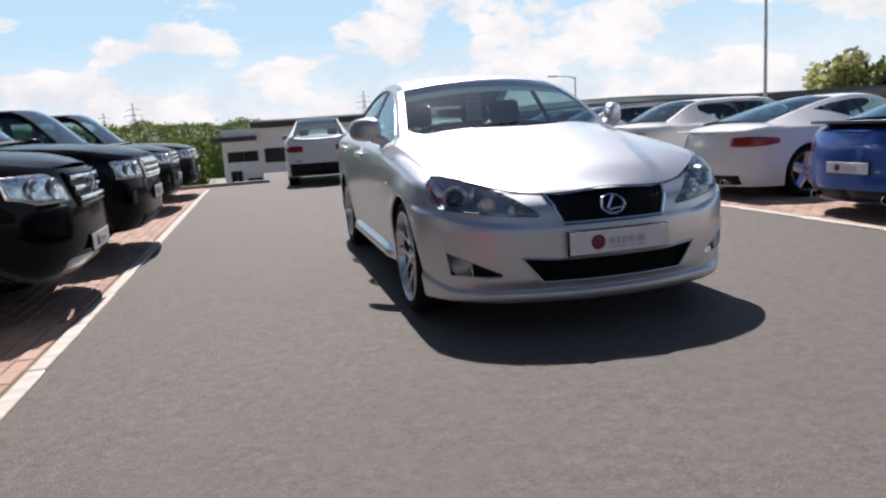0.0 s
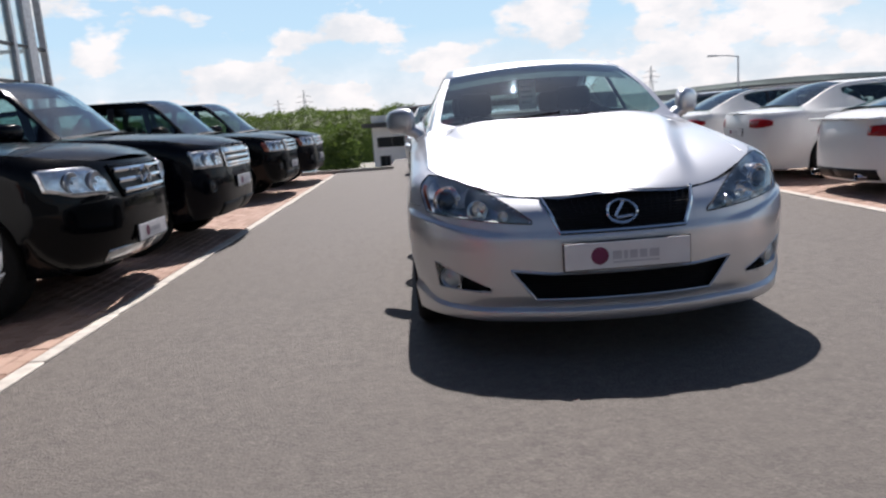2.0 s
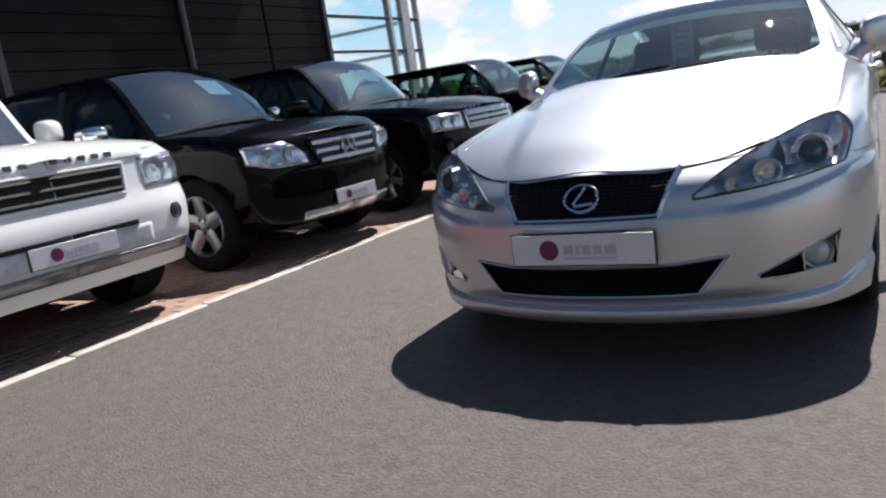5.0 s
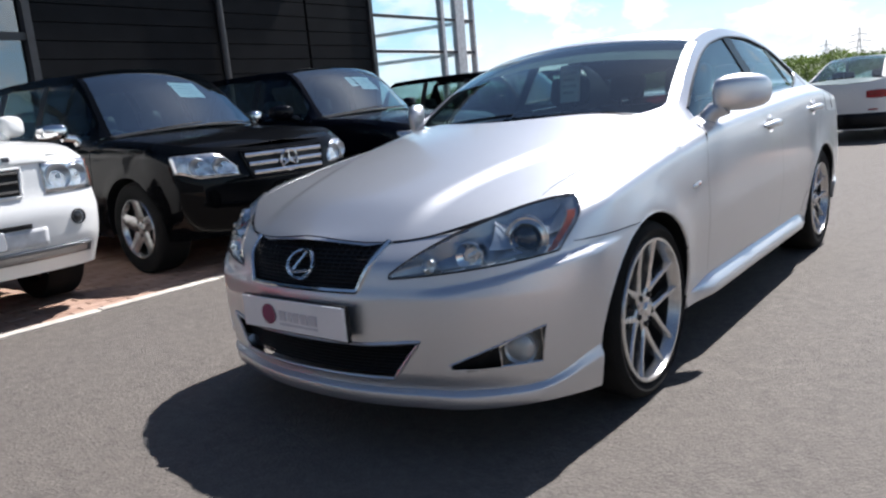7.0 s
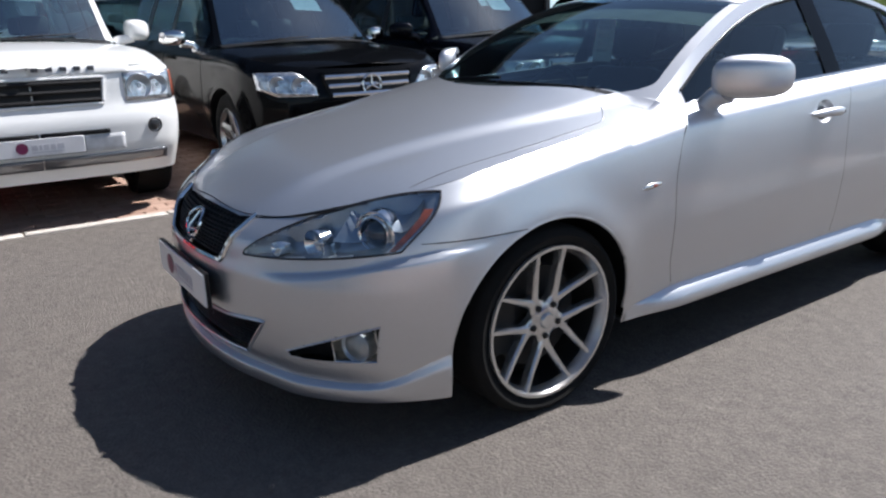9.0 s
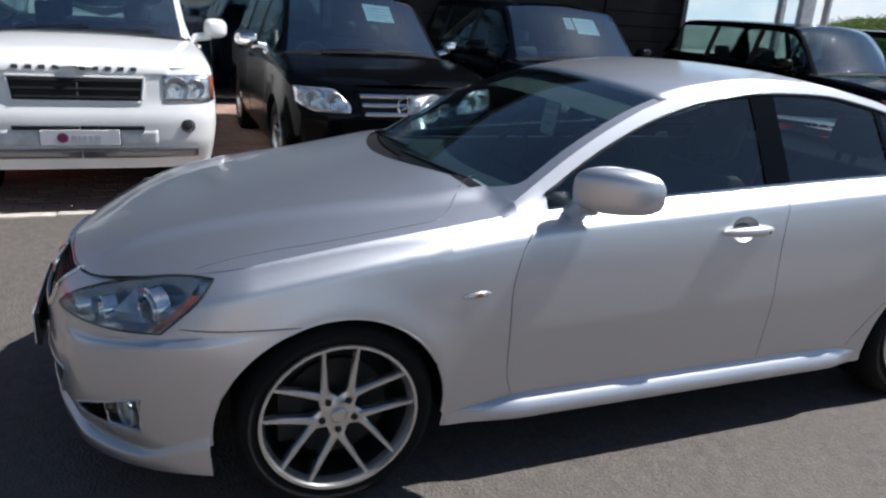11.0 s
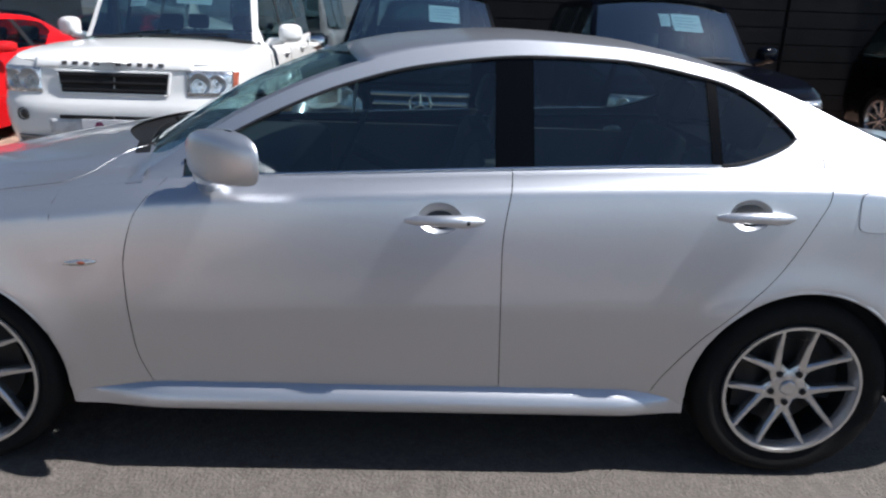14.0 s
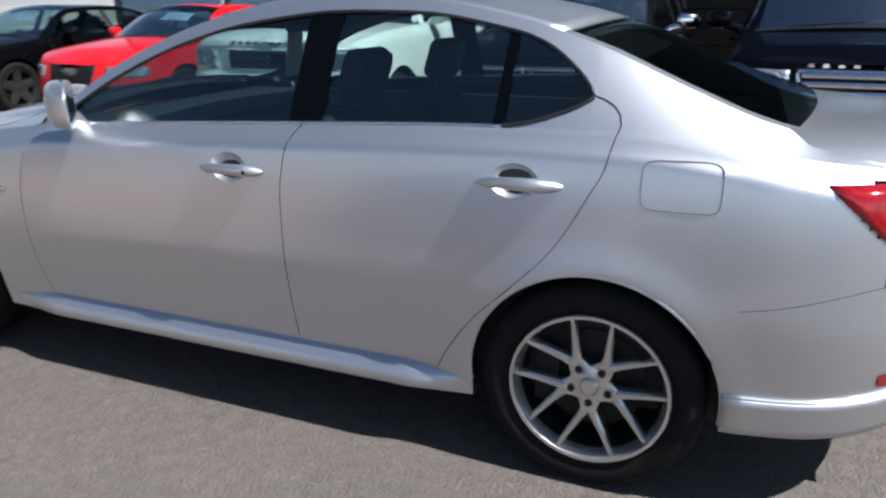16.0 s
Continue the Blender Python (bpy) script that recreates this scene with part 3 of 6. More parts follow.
def plate_part(car, S, z, w=0.52, h=0.111, rear=False, off=0.012, mark=True, back=PLATEWHITE):
    """A show plate with a round mark and unreadable print as bars."""
    y = (S.yr(z) + off) if rear else (S.yf(z) - off)
    d = 1 if rear else -1
    bm = bmesh.new()
    box(bm, (-w / 2, min(y, y + d * 0.008), z - h / 2), (w / 2, max(y, y + d * 0.008), z + h / 2))
    pl = part("number_plate", bm, back, car, "white show plate with a maroon round mark", bev=0.003)
    bm = bmesh.new()
    box(bm, (-w / 2 - 0.004, min(y - d * 0.012, y + d * 0.002), z - h / 2 - 0.004), (w / 2 + 0.004, max(y - d * 0.012, y + d * 0.002), z + h / 2 + 0.004))
    part("plate_holder", bm, PLASTIC, pl)
    if mark:
        bm = bmesh.new()
        yy = y + d * 0.0105
        m = Matrix.Translation((d * 0.115, yy, z)) @ Matrix.Rotation(math.pi / 2 * -d, 4, "X") @ Matrix.Rotation(0 if d < 0 else math.pi, 4, "Y")
        disc(bm, (0, 0, 0), h * 0.33, m, 24)
        part("round_mark", bm, MAROON, pl)
        bm = bmesh.new()
        sx = -d
        for x0, x1, z0, z1 in ((-0.06, -0.025, -0.018, 0.016), (-0.015, 0.0, -0.018, 0.016), (0.01, 0.04, -0.018, 0.016), (0.05, 0.08, -0.018, 0.016), (0.09, 0.13, -0.018, 0.016), (-0.06, 0.13, -0.034, -0.027)):
            xa, xb = sorted((sx * x0, sx * x1))
            box(bm, (xa, min(yy, yy - d * 0.003), z + z0), (xb, max(yy, yy - d * 0.003), z + z1))
        part("print", bm, PLATEGREY, pl)
    return pl


def mirror_part(car, S, y, z, x, paint, size=(0.22, 0.10, 0.14), foot=True, sweep=0.25):
    """Two door mirrors with shell, glass and foot."""
    for side in (1, -1):
        bm = bmesh.new()
        sx, sy, sz = size

        def shell(u, v):
            # rounded box: blunt behind, swelling in front, flatter below
            th, ph = u * 2 * math.pi, (v - 0.5) * math.pi
            po = lambda q, e: math.copysign(abs(q) ** e, q)
            cx = po(math.cos(ph), 0.60) * po(math.cos(th), 0.55)
            cy = po(math.cos(ph), 0.60) * po(math.sin(th), 0.80)
            cz = po(math.sin(ph), 0.62)
            yy = cy if cy < 0 else min(0.45 * cy, 0.22)
            zz = cz * (1.0 - 0.12 * max(0.0, cx)) * (1.0 if cz > 0 else 0.92)
            return Vector((side * (x + cx * sx / 2), y + yy * sy * (1 - (0.25 * max(0.0, cx) if cy < 0 else 0.0)) + sweep * cx * sx / 2, z + zz * sz / 2))
        grid(bm, shell, lin(0, 1, 37), lin(0.01, 0.99, 19), flip=side < 0)
        mo = part("door_mirror", bm, paint, car, sharp=60)
        bm = bmesh.new()
        for v in box(bm, (side * x - sx * 0.35, y + sy * 0.17, z - sz * 0.29), (side * x + sx * 0.33, y + sy * 0.235, z + sz * 0.30)):
            v.co.y += sweep * (abs(v.co.x) - x)
        part("mirror_glass", bm, CHROME, mo)
        if foot:
            bm = bmesh.new()
            zb = S.ztop(y)
            bx = S.skin(y, zb - 0.02).x - 0.02
            yf = y - sy * 0.45 - sweep * sx * 0.25
            tube(bm, [(side * bx, yf - 0.01, zb - 0.025), (side * (bx + 0.03), yf - 0.005, (zb + z - sz * 0.35) / 2), (side * (x - sx * 0.28), yf, z - sz * 0.34), (side * (x - sx * 0.22), yf, z - sz * 0.1)], [0.042, 0.04, 0.04, 0.03], 12)
            part("mirror_foot", bm, paint, mo)


def seat_mesh(bm, x, y, z, w=0.50, back=0.62, lean=0.30, head=True):
    rounded_box(bm, (x - w / 2, y - 0.5, z), (x + w / 2, y, z + 0.16), 0.05)
    m = Matrix.Translation((x, y - 0.05, z + 0.1)) @ Matrix.Rotation(-lean, 4, "X")
    rounded_box(bm, (-w / 2, -0.05, 0), (w / 2, 0.09, back), 0.06, m)
    if head:
        rounded_box(bm, (-0.13, -0.03, back + 0.04), (0.13, 0.07, back + 0.22), 0.04, m)
        box(bm, (-0.05, 0.0, back - 0.02), (-0.035, 0.02, back + 0.06), m)
        box(bm, (0.035, 0.0, back - 0.02), (0.05, 0.02, back + 0.06), m)


def cabin_inside(car, S, floor, seats_y, wheel=True, seat_w=0.5, seat_z=None, dash_y=None):
    """Seats, dash and steering wheel, seen through the panes."""
    q0, q1, q2, q3 = S.q
    belt = S.ztop(q0 + 0.3)
    sz = seat_z if seat_z is not None else belt - 0.56
    for y in seats_y:
        for x in (S.W * 0.42, -S.W * 0.42):
            bm = bmesh.new()
            seat_mesh(bm, x, y, sz, seat_w, back=belt - sz - 0.03)
            part("seat", bm, INTERIOR, car)
    bm = bmesh.new()
    dy = dash_y if dash_y is not None else q0 + 0.12
    rounded_box(bm, (-S.W * 0.8, dy - 0.25, belt - 0.35), (S.W * 0.8, dy + 0.3, belt - 0.03), 0.07)
    part("dashboard", bm, INTERIOR, car)
    bm = bmesh.new()
    box(bm, (-S.W * 0.8, q0, floor), (S.W * 0.8, q3, floor + 0.05))
    for s in (1, -1):
        box(bm, (s * S.W * 0.85 - 0.02, q0 + 0.2, floor), (s * S.W * 0.85 + 0.02, q3 - 0.1, belt - 0.04))
    box(bm, (-S.W * 0.8, q3 - 0.12, floor), (S.W * 0.8, q3 - 0.06, S.ztop(q3 - 0.1) - 0.05))
    part("cabin_lining", bm, INTERIOR, car)
    if wheel:
        bm = bmesh.new()
        m = Matrix.Translation((-S.W * 0.42, dy + 0.42, belt - 0.10)) @ Matrix.Rotation(radians(65), 4, "X")
        ring = [(m @ Vector((0.18 * math.cos(2 * math.pi * k / 24), 0.18 * math.sin(2 * math.pi * k / 24), 0))) for k in range(25)]
        tube(bm, ring, 0.014, 6)
        tube(bm, [m @ Vector((-0.17, 0, 0)), m @ Vector((0.17, 0, 0))], 0.018, 6)
        tube(bm, [m @ Vector((0, 0, 0)), m @ Vector((0, 0, -0.3))], 0.03, 8)
        part("steering_wheel", bm, INTERIOR, car)


def wipers(car, S, span=0.62):
    for x0, x1 in ((-0.50, 0.02), (0.04, 0.52)):
        bm = bmesh.new()
        q0 = S.q[0]
        pts = []
        for k in range(7):
            s = (x0 + (x1 - x0) * k / 6) * S.W / 0.9 / S.rail_x(q0)
            p = S.over(q0 + 0.01 + 0.03 * k / 6, s)
            pts.append(p + Vector((0, -0.03, -0.004)))
        tube(bm, pts, 0.007, 6)
        part("wiper", bm, PLASTIC, car)

# ---- ground ----
def sheet(name, x0, x1, y0, y1, z, mat, label, n=1, kind="structure"):
    bm = bmesh.new()
    grid(bm, lambda x, y: Vector((x, y, z)), lin(x0, x1, n + 1), lin(y0, y1, n + 1))
    ob = part(name, bm, mat)
    return tagged(ob, label, "ground", kind=kind)


GRASS = simple("grass", (0.075, 0.10, 0.03), 0.9, vary=0.4, scale=1.2, bumpy=0.5)
LANE_L, LANE_R, LOT_END, LOW = -2.82, 3.12, 13.4, -2.9
YARD = simple("pale_yard", (0.27, 0.26, 0.22), 0.9, vary=0.35, scale=0.05, bumpy=0.3)
sheet("ground", -2500, 2500, -2500, 2500, LOW, YARD, "pale open land that reaches the horizon", 6)
bm = bmesh.new()
box(bm, (LANE_L, -40, LOW - 0.3), (LANE_R, LOT_END, 0.0))
tagged(part("road", bm, TARMAC), "grey worn tarmac lane between the parking rows", "road", kind="structure")


def edging(x, y0, y1, name_label):
    """A line of pale concrete edging stones, flush with the lane."""
    base = tagged(new("edging"), name_label, "edging", kind="structure")
    bm = bmesh.new()
    rounded_box(bm, (-0.045, 0.004, -0.1), (0.045, 0.911, 0.012), 0.006, None, 1)
    first = part("edging_stone", bm, CONCRETE, base)
    k, y = 0, y0
    while y < y1:
        ob = first if k == 0 else new("edging_stone", first.data)
        ob.parent = base
        ob.location = (x, y, random.uniform(-0.002, 0.002))
        y += 0.915
        k += 1


def pavers(x0, x1, y0, y1, near, label):
    """Clay block paving in running bond; blocks inside near (x0, x1, y0, y1) are objects of their own."""
    base = bmesh.new()
    box(base, (x0, y0, LOW - 0.3), (x1, y1, -0.012))
    bed = tagged(part("pavement", base, simple("paving_sand", (0.17, 0.13, 0.10), 0.9)), label, "pavement", kind="structure")
    lo, hi = (0.003, 0.003, -0.06), (0.097, 0.197, 0.0)
    c = 0.006
    proto = [(lo[0], lo[1], lo[2]), (hi[0], lo[1], lo[2]), (hi[0], hi[1], lo[2]), (lo[0], hi[1], lo[2]),
             (lo[0], lo[1], -c), (hi[0], lo[1], -c), (hi[0], hi[1], -c), (lo[0], hi[1], -c),
             (lo[0] + c, lo[1] + c, 0), (hi[0] - c, lo[1] + c, 0), (hi[0] - c, hi[1] - c, 0), (lo[0] + c, hi[1] - c, 0)]
    faces = [(8, 9, 10, 11)] + [(a, b, b + 4, a + 4) for s in (0, 4) for a, b in ((s, s + 1), (s + 1, s + 2), (s + 2, s + 3))] + [(3, 0, 4, 7), (7, 4, 8, 11)]
    one = bpy.data.meshes.new("paver")
    one.from_pydata(proto, [], faces)
    one.materials.append(PAVER)
    vs, fs, count = [], [], 0
    nx, ny = int((x1 - x0) / 0.1), int((y1 - y0) / 0.2)
    for i in range(nx):
        for j in range(ny):
            px, py = x0 + 0.1 * i, y0 + 0.2 * j + (0.1 if i % 2 else 0.0)
            dz = random.uniform(-0.003, 0.002)
            if near and near[0] < px < near[1] and near[2] < py < near[3] and count < 300:
                ob = new("paver", one)
                ob.parent = bed
                ob.location = (px, py, dz)
                count += 1
            else:
                k = len(vs)
                vs += [(x + px, y + py, z + dz) for x, y, z in proto]
                fs += [tuple(q + k for q in f) for f in faces]
    me = bpy.data.meshes.new("paving")
    me.from_pydata(vs, [], fs)
    me.materials.append(PAVER)
    ob = new("paving", me)
    ob.parent = bed
    tagged(ob, "joined clay paving blocks", "", kind="stuff")


# ---- the dark showroom behind the row ----
CLAD = simple("dark_cladding", (0.009, 0.0095, 0.011), 0.6, vary=0.2, scale=3, spec=0.12)
CLAD2 = simple("dark_mullion", (0.035, 0.036, 0.04), 0.45)
STEEL = simple("grey_steel", (0.60, 0.61, 0.63), 0.4, 0.1)
SHOWGLASS = glass_mat("showroom_glass", (0.84, 0.92, 0.95), mirror=0.06)
BAYGLASS = glass_mat("showroom_bay_glass", (0.34, 0.44, 0.56), mirror=0.17)


def showroom():
    wx = -8.6
    b = tagged(new("showroom_building"), "dark grey clad showroom with tall glazed bays", "building", kind="structure")
    H = 6.5
    bm = bmesh.new()
    box(bm, (wx - 9, 2.05, LOW - 0.3), (wx - 0.06, 8.75, H))
    part("wall", bm, CLAD, b)
    n = 26
    one = None
    for z in lin(0.0, H - 0.26, n):
        for y0, y1 in ((2.14, 5.06), (5.16, 7.0), (7.06, 8.72)):
            bm = bmesh.new()
            box(bm, (wx - 0.06, y0, z + 0.012), (wx, y1, z + 0.245))
            part("cladding_plank", bm, CLAD, b)
    for y, r in ((5.11, 0.055),):
        bm = bmesh.new()
        tube(bm, [(wx + 0.07, y, 0), (wx + 0.07, y, H)], r, 10)
        part("downpipe", bm, CLAD2, b)
    for y in (2.09, 8.74):
        bm = bmesh.new()
        box(bm, (wx - 0.08, y - 0.05, -0.1), (wx + 0.05, y + 0.05, H))
        part("mullion", bm, CLAD2, b)
    # glazed corner beyond the cladding, open to the sky behind
    for y0, y1 in ((8.8, 11.1), (11.1, 11.8)):
        for z0, z1 in ((0.1, 2.35), (2.45, 3.1), (3.15, H)):
            bm = bmesh.new()
            box(bm, (wx - 0.02, y0 + 0.03, z0), (wx - 0.008, y1 - 0.03, z1))
            part("pane", bm, SHOWGLASS, b)
    for y, w in ((11.1, 0.05), (11.75, 0.16), (12.3, 0.03)):
        bm = bmesh.new()
        box(bm, (wx - 0.1, y - w, -0.1), (wx + 0.04, y + w, H))
        part("post", bm, STEEL, b)
    for z in (2.4, 3.12):
        bm = bmesh.new()
        box(bm, (wx - 0.05, 8.8, z - 0.03), (wx + 0.02, 12.3, z + 0.03))
        part("rail", bm, CLAD2, b)
        bm = bmesh.new()
        tube(bm, [(wx - 0.1, 12.2, z), (wx - 6, 12.2, z + 0.1)], 0.05, 8)
        part("beam", bm, STEEL, b)
    # glazed bay before the cladding
    for y0, y1 in ((-0.6, 2.0), (-3.2, -0.7), (-5.8, -3.3), (-8.4, -5.9)):
        for z0, z1 in ((0.1, 2.5), (2.6, H)):
            bm = bmesh.new()
            box(bm, (wx - 0.02, y0 + 0.03, z0), (wx - 0.008, y1 - 0.03, z1))
            part("pane", bm, BAYGLASS, b)
        bm = bmesh.new()
        box(bm, (wx - 0.08, y0 - 0.05, -0.1), (wx + 0.03, y0 + 0.03, H))
        part("mullion", bm, CLAD2, b)
    bm = bmesh.new()
    box(bm, (wx - 0.06, -8.4, 2.5), (wx + 0.02, 2.05, 2.6))
    part("transom", bm, CLAD2, b)
    bm = bmesh.new()
    box(bm, (wx - 9, -8.5, -0.3), (wx - 5.5, 2.05, H))
    part("inner_wall", bm, simple("blue_grey_inner_wall", (0.12, 0.15, 0.2), 0.7), b)
    bm = bmesh.new()
    box(bm, (wx - 9.2, -8.5, H), (wx + 0.25, 8.9, H + 0.35))
    part("roof", bm, CLAD2, b)
    bm = bmesh.new()
    box(bm, (wx - 9, -8.5, LOW - 0.3), (wx - 0.03, 2.05, 0.02))
    part("inner_floor", bm, simple("showroom_floor", (0.2, 0.2, 0.2), 0.4), b)


showroom()


# ---- the far end of the lot ----
WHITEWALL = simple("white_render", (0.84, 0.83, 0.81), 0.8, vary=0.05, scale=2)
DARKWIN = simple("dark_window", (0.02, 0.022, 0.025), 0.15)
ROOFGREY = simple("pale_roof", (0.55, 0.56, 0.57), 0.5)


def far_building():
    b = thing("industrial_building", "white rendered industrial building with a dark strip window and sloping roof", "building", pose(-3.9, 44, LOW, 0, 0, -8))
    L, D, H0, H1 = 12.0, 14.0, 4.5, 4.6
    bm = bmesh.new()
    vs = box(bm, (0, 0, 0), (L, D, H0))
    part("wall", bm, WHITEWALL, b)
    bm = bmesh.new()
    box(bm, (2.0, -0.8, 4.55), (L + 0.6, D, 4.85))
    part("roof", bm, CLAD2, b)
    bm = bmesh.new()
    box(bm, (1.9, -0.9, 4.85), (L + 0.8, D, 4.95))
    part("roof_sheet", bm, ROOFGREY, b)
    bm = bmesh.new()
    box(bm, (-0.5, -0.8, 3.75), (2.2, 2, 4.05))
    part("canopy", bm, CLAD2, b)
    for x0, x1, z0, z1 in ((0.3, 2.2, 2.45, 3.1), (2.6, 5.4, 2.3, 3.2), (5.5, 8.0, 2.35, 3.2), (8.1, 11.0, 2.4, 3.2), (0.4, 1.1, 1.2, 1.9), (1.4, 2.3, 0.3, 1.4)):
        bm = bmesh.new()
        box(bm, (x0, -0.05, z0), (x1, 0.1, z1))
        w = part("window", bm, DARKWIN, b)
        for xa in (x0, (x0 + x1) / 2, x1 - 0.06):
            bm = bmesh.new()
            box(bm, (xa, -0.09, z0), (xa + 0.06, -0.04, z1))
            part("window_bar", bm, CLAD2, w)


far_building()

LEAF = leaf_mat("leaves", (0.10, 0.15, 0.03))
LEAF2 = leaf_mat("spring_leaves", (0.36, 0.36, 0.14))
BARK = simple("bark", (0.10, 0.08, 0.06), 0.9, bumpy=0.4)


def leaf_cloud(bm, centres, n, size):
    for _ in range(n):
        c, r = random.choice(centres)
        v = Vector((random.gauss(0, 1), random.gauss(0, 1), random.gauss(0, 0.8)))
        v = v.normalized() * (random.random() ** 0.4) * r
        p = Vector(c) + v
        a = Vector((random.uniform(-1, 1), random.uniform(-1, 1), random.uniform(-1, 1))).normalized()
        b = a.cross(Vector((random.uniform(-1, 1), random.uniform(-1, 1), random.uniform(-1, 1)))).normalized()
        s = size * random.uniform(0.6, 1.3)
        bm.faces.new([bm.verts.new(p + a * s), bm.verts.new(p + b * s * 0.6), bm.verts.new(p - a * s), bm.verts.new(p - b * s * 0.6)])


def tree(x, y, z, h, spread, leaf=LEAF, n=1500, label="broad green tree in leaf"):
    t = thing("tree", label, "tree", pose(x, y, z))
    bm = bmesh.new()
    tube(bm, [(0, 0, 0), (0.02 * h, 0, 0.25 * h), (0, 0.02 * h, 0.5 * h), (0.01 * h, 0, 0.8 * h)], [0.035 * h, 0.027 * h, 0.02 * h, 0.006 * h], 8)
    cs = []
    for k in range(9):
        a = k * 2.4
        zz = h * (0.35 + 0.06 * k)
        q = (spread * 0.55 * math.cos(a), spread * 0.55 * math.sin(a), zz + 0.12 * h)
        tube(bm, [(0, 0, zz * 0.8), (q[0] * 0.5, q[1] * 0.5, zz), q], [0.015 * h, 0.01 * h, 0.004 * h], 6)
        cs.append((q, spread * random.uniform(0.3, 0.5)))
    cs.append(((0, 0, h * 0.88), spread * 0.45))
    part("trunk", bm, BARK, t)
    bm = bmesh.new()
    leaf_cloud(bm, cs, n, h * 0.035)
    part("crown", bm, leaf, t, sharp=180)


def hedge(x0, x1, y, z, h0, h1, n, depth, label, leaf=LEAF):
    """A wooded bank: a lumpy mass clothed in leaves."""
    bm = bmesh.new()
    size = max(h0, h1) * 0.019

    def at(u, v):
        x = x0 + (x1 - x0) * u
        h = h0 + (h1 - h0) * u
        lump = noise.noise((x * 0.28, 7.3, v * 2)) * 0.20 + noise.noise((x * 0.9, 2.1, v * 4)) * 0.09
        return Vector((x, y + depth * v * v + lump * 6, z + h * (math.sin(min(1.0, v * 1.1) * math.pi / 2) + lump * v)))
    nu = max(30, int((x1 - x0) * 1.2))
    grid(bm, at, lin(0, 1, nu), lin(0, 1, 9), flip=True)
    for _ in range(n):
        p = at(random.random(), random.random() ** 0.8) + Vector((random.gauss(0, 0.25), random.gauss(-0.2, 0.3), random.gauss(0.05, 0.22)))
        a = Vector((random.uniform(-1, 1), random.uniform(-1, 1), random.uniform(-1, 1))).normalized()
        b = a.cross(Vector((random.uniform(-1, 1), random.uniform(-1, 1), random.uniform(-1, 1)))).normalized()
        s = size * random.uniform(0.6, 1.6)
        bm.faces.new([bm.verts.new(p + a * s), bm.verts.new(p + b * s * 0.7), bm.verts.new(p - a * s), bm.verts.new(p - b * s * 0.7)])
    ob = part("tree_belt", bm, leaf, sharp=180)
    tagged(ob, label, "trees", kind="stuff")


def hills():
    bm = bmesh.new()
    def at(u, v):
        x = -1800 + 3600 * u
        r = 1500 + 500 * v
        h = (14 + 20 * noise.noise((u * 6, 3.1, 0)) + 16 * smooth01((u - 0.55) / 0.15)) * math.sin(math.pi * min(1, v * 1.0 + 0.0))
        return Vector((x, r, -2 + max(0, h) + 8 * v))
    grid(bm, at, lin(0, 1, 90), lin(0, 1, 7), flip=True)
    tagged(part("hills", bm, simple("far_hills", (0.16, 0.19, 0.17), 0.95, vary=0.3, scale=0.01)), "low hazy hills in the distance", "hills", kind="structure")


hills()


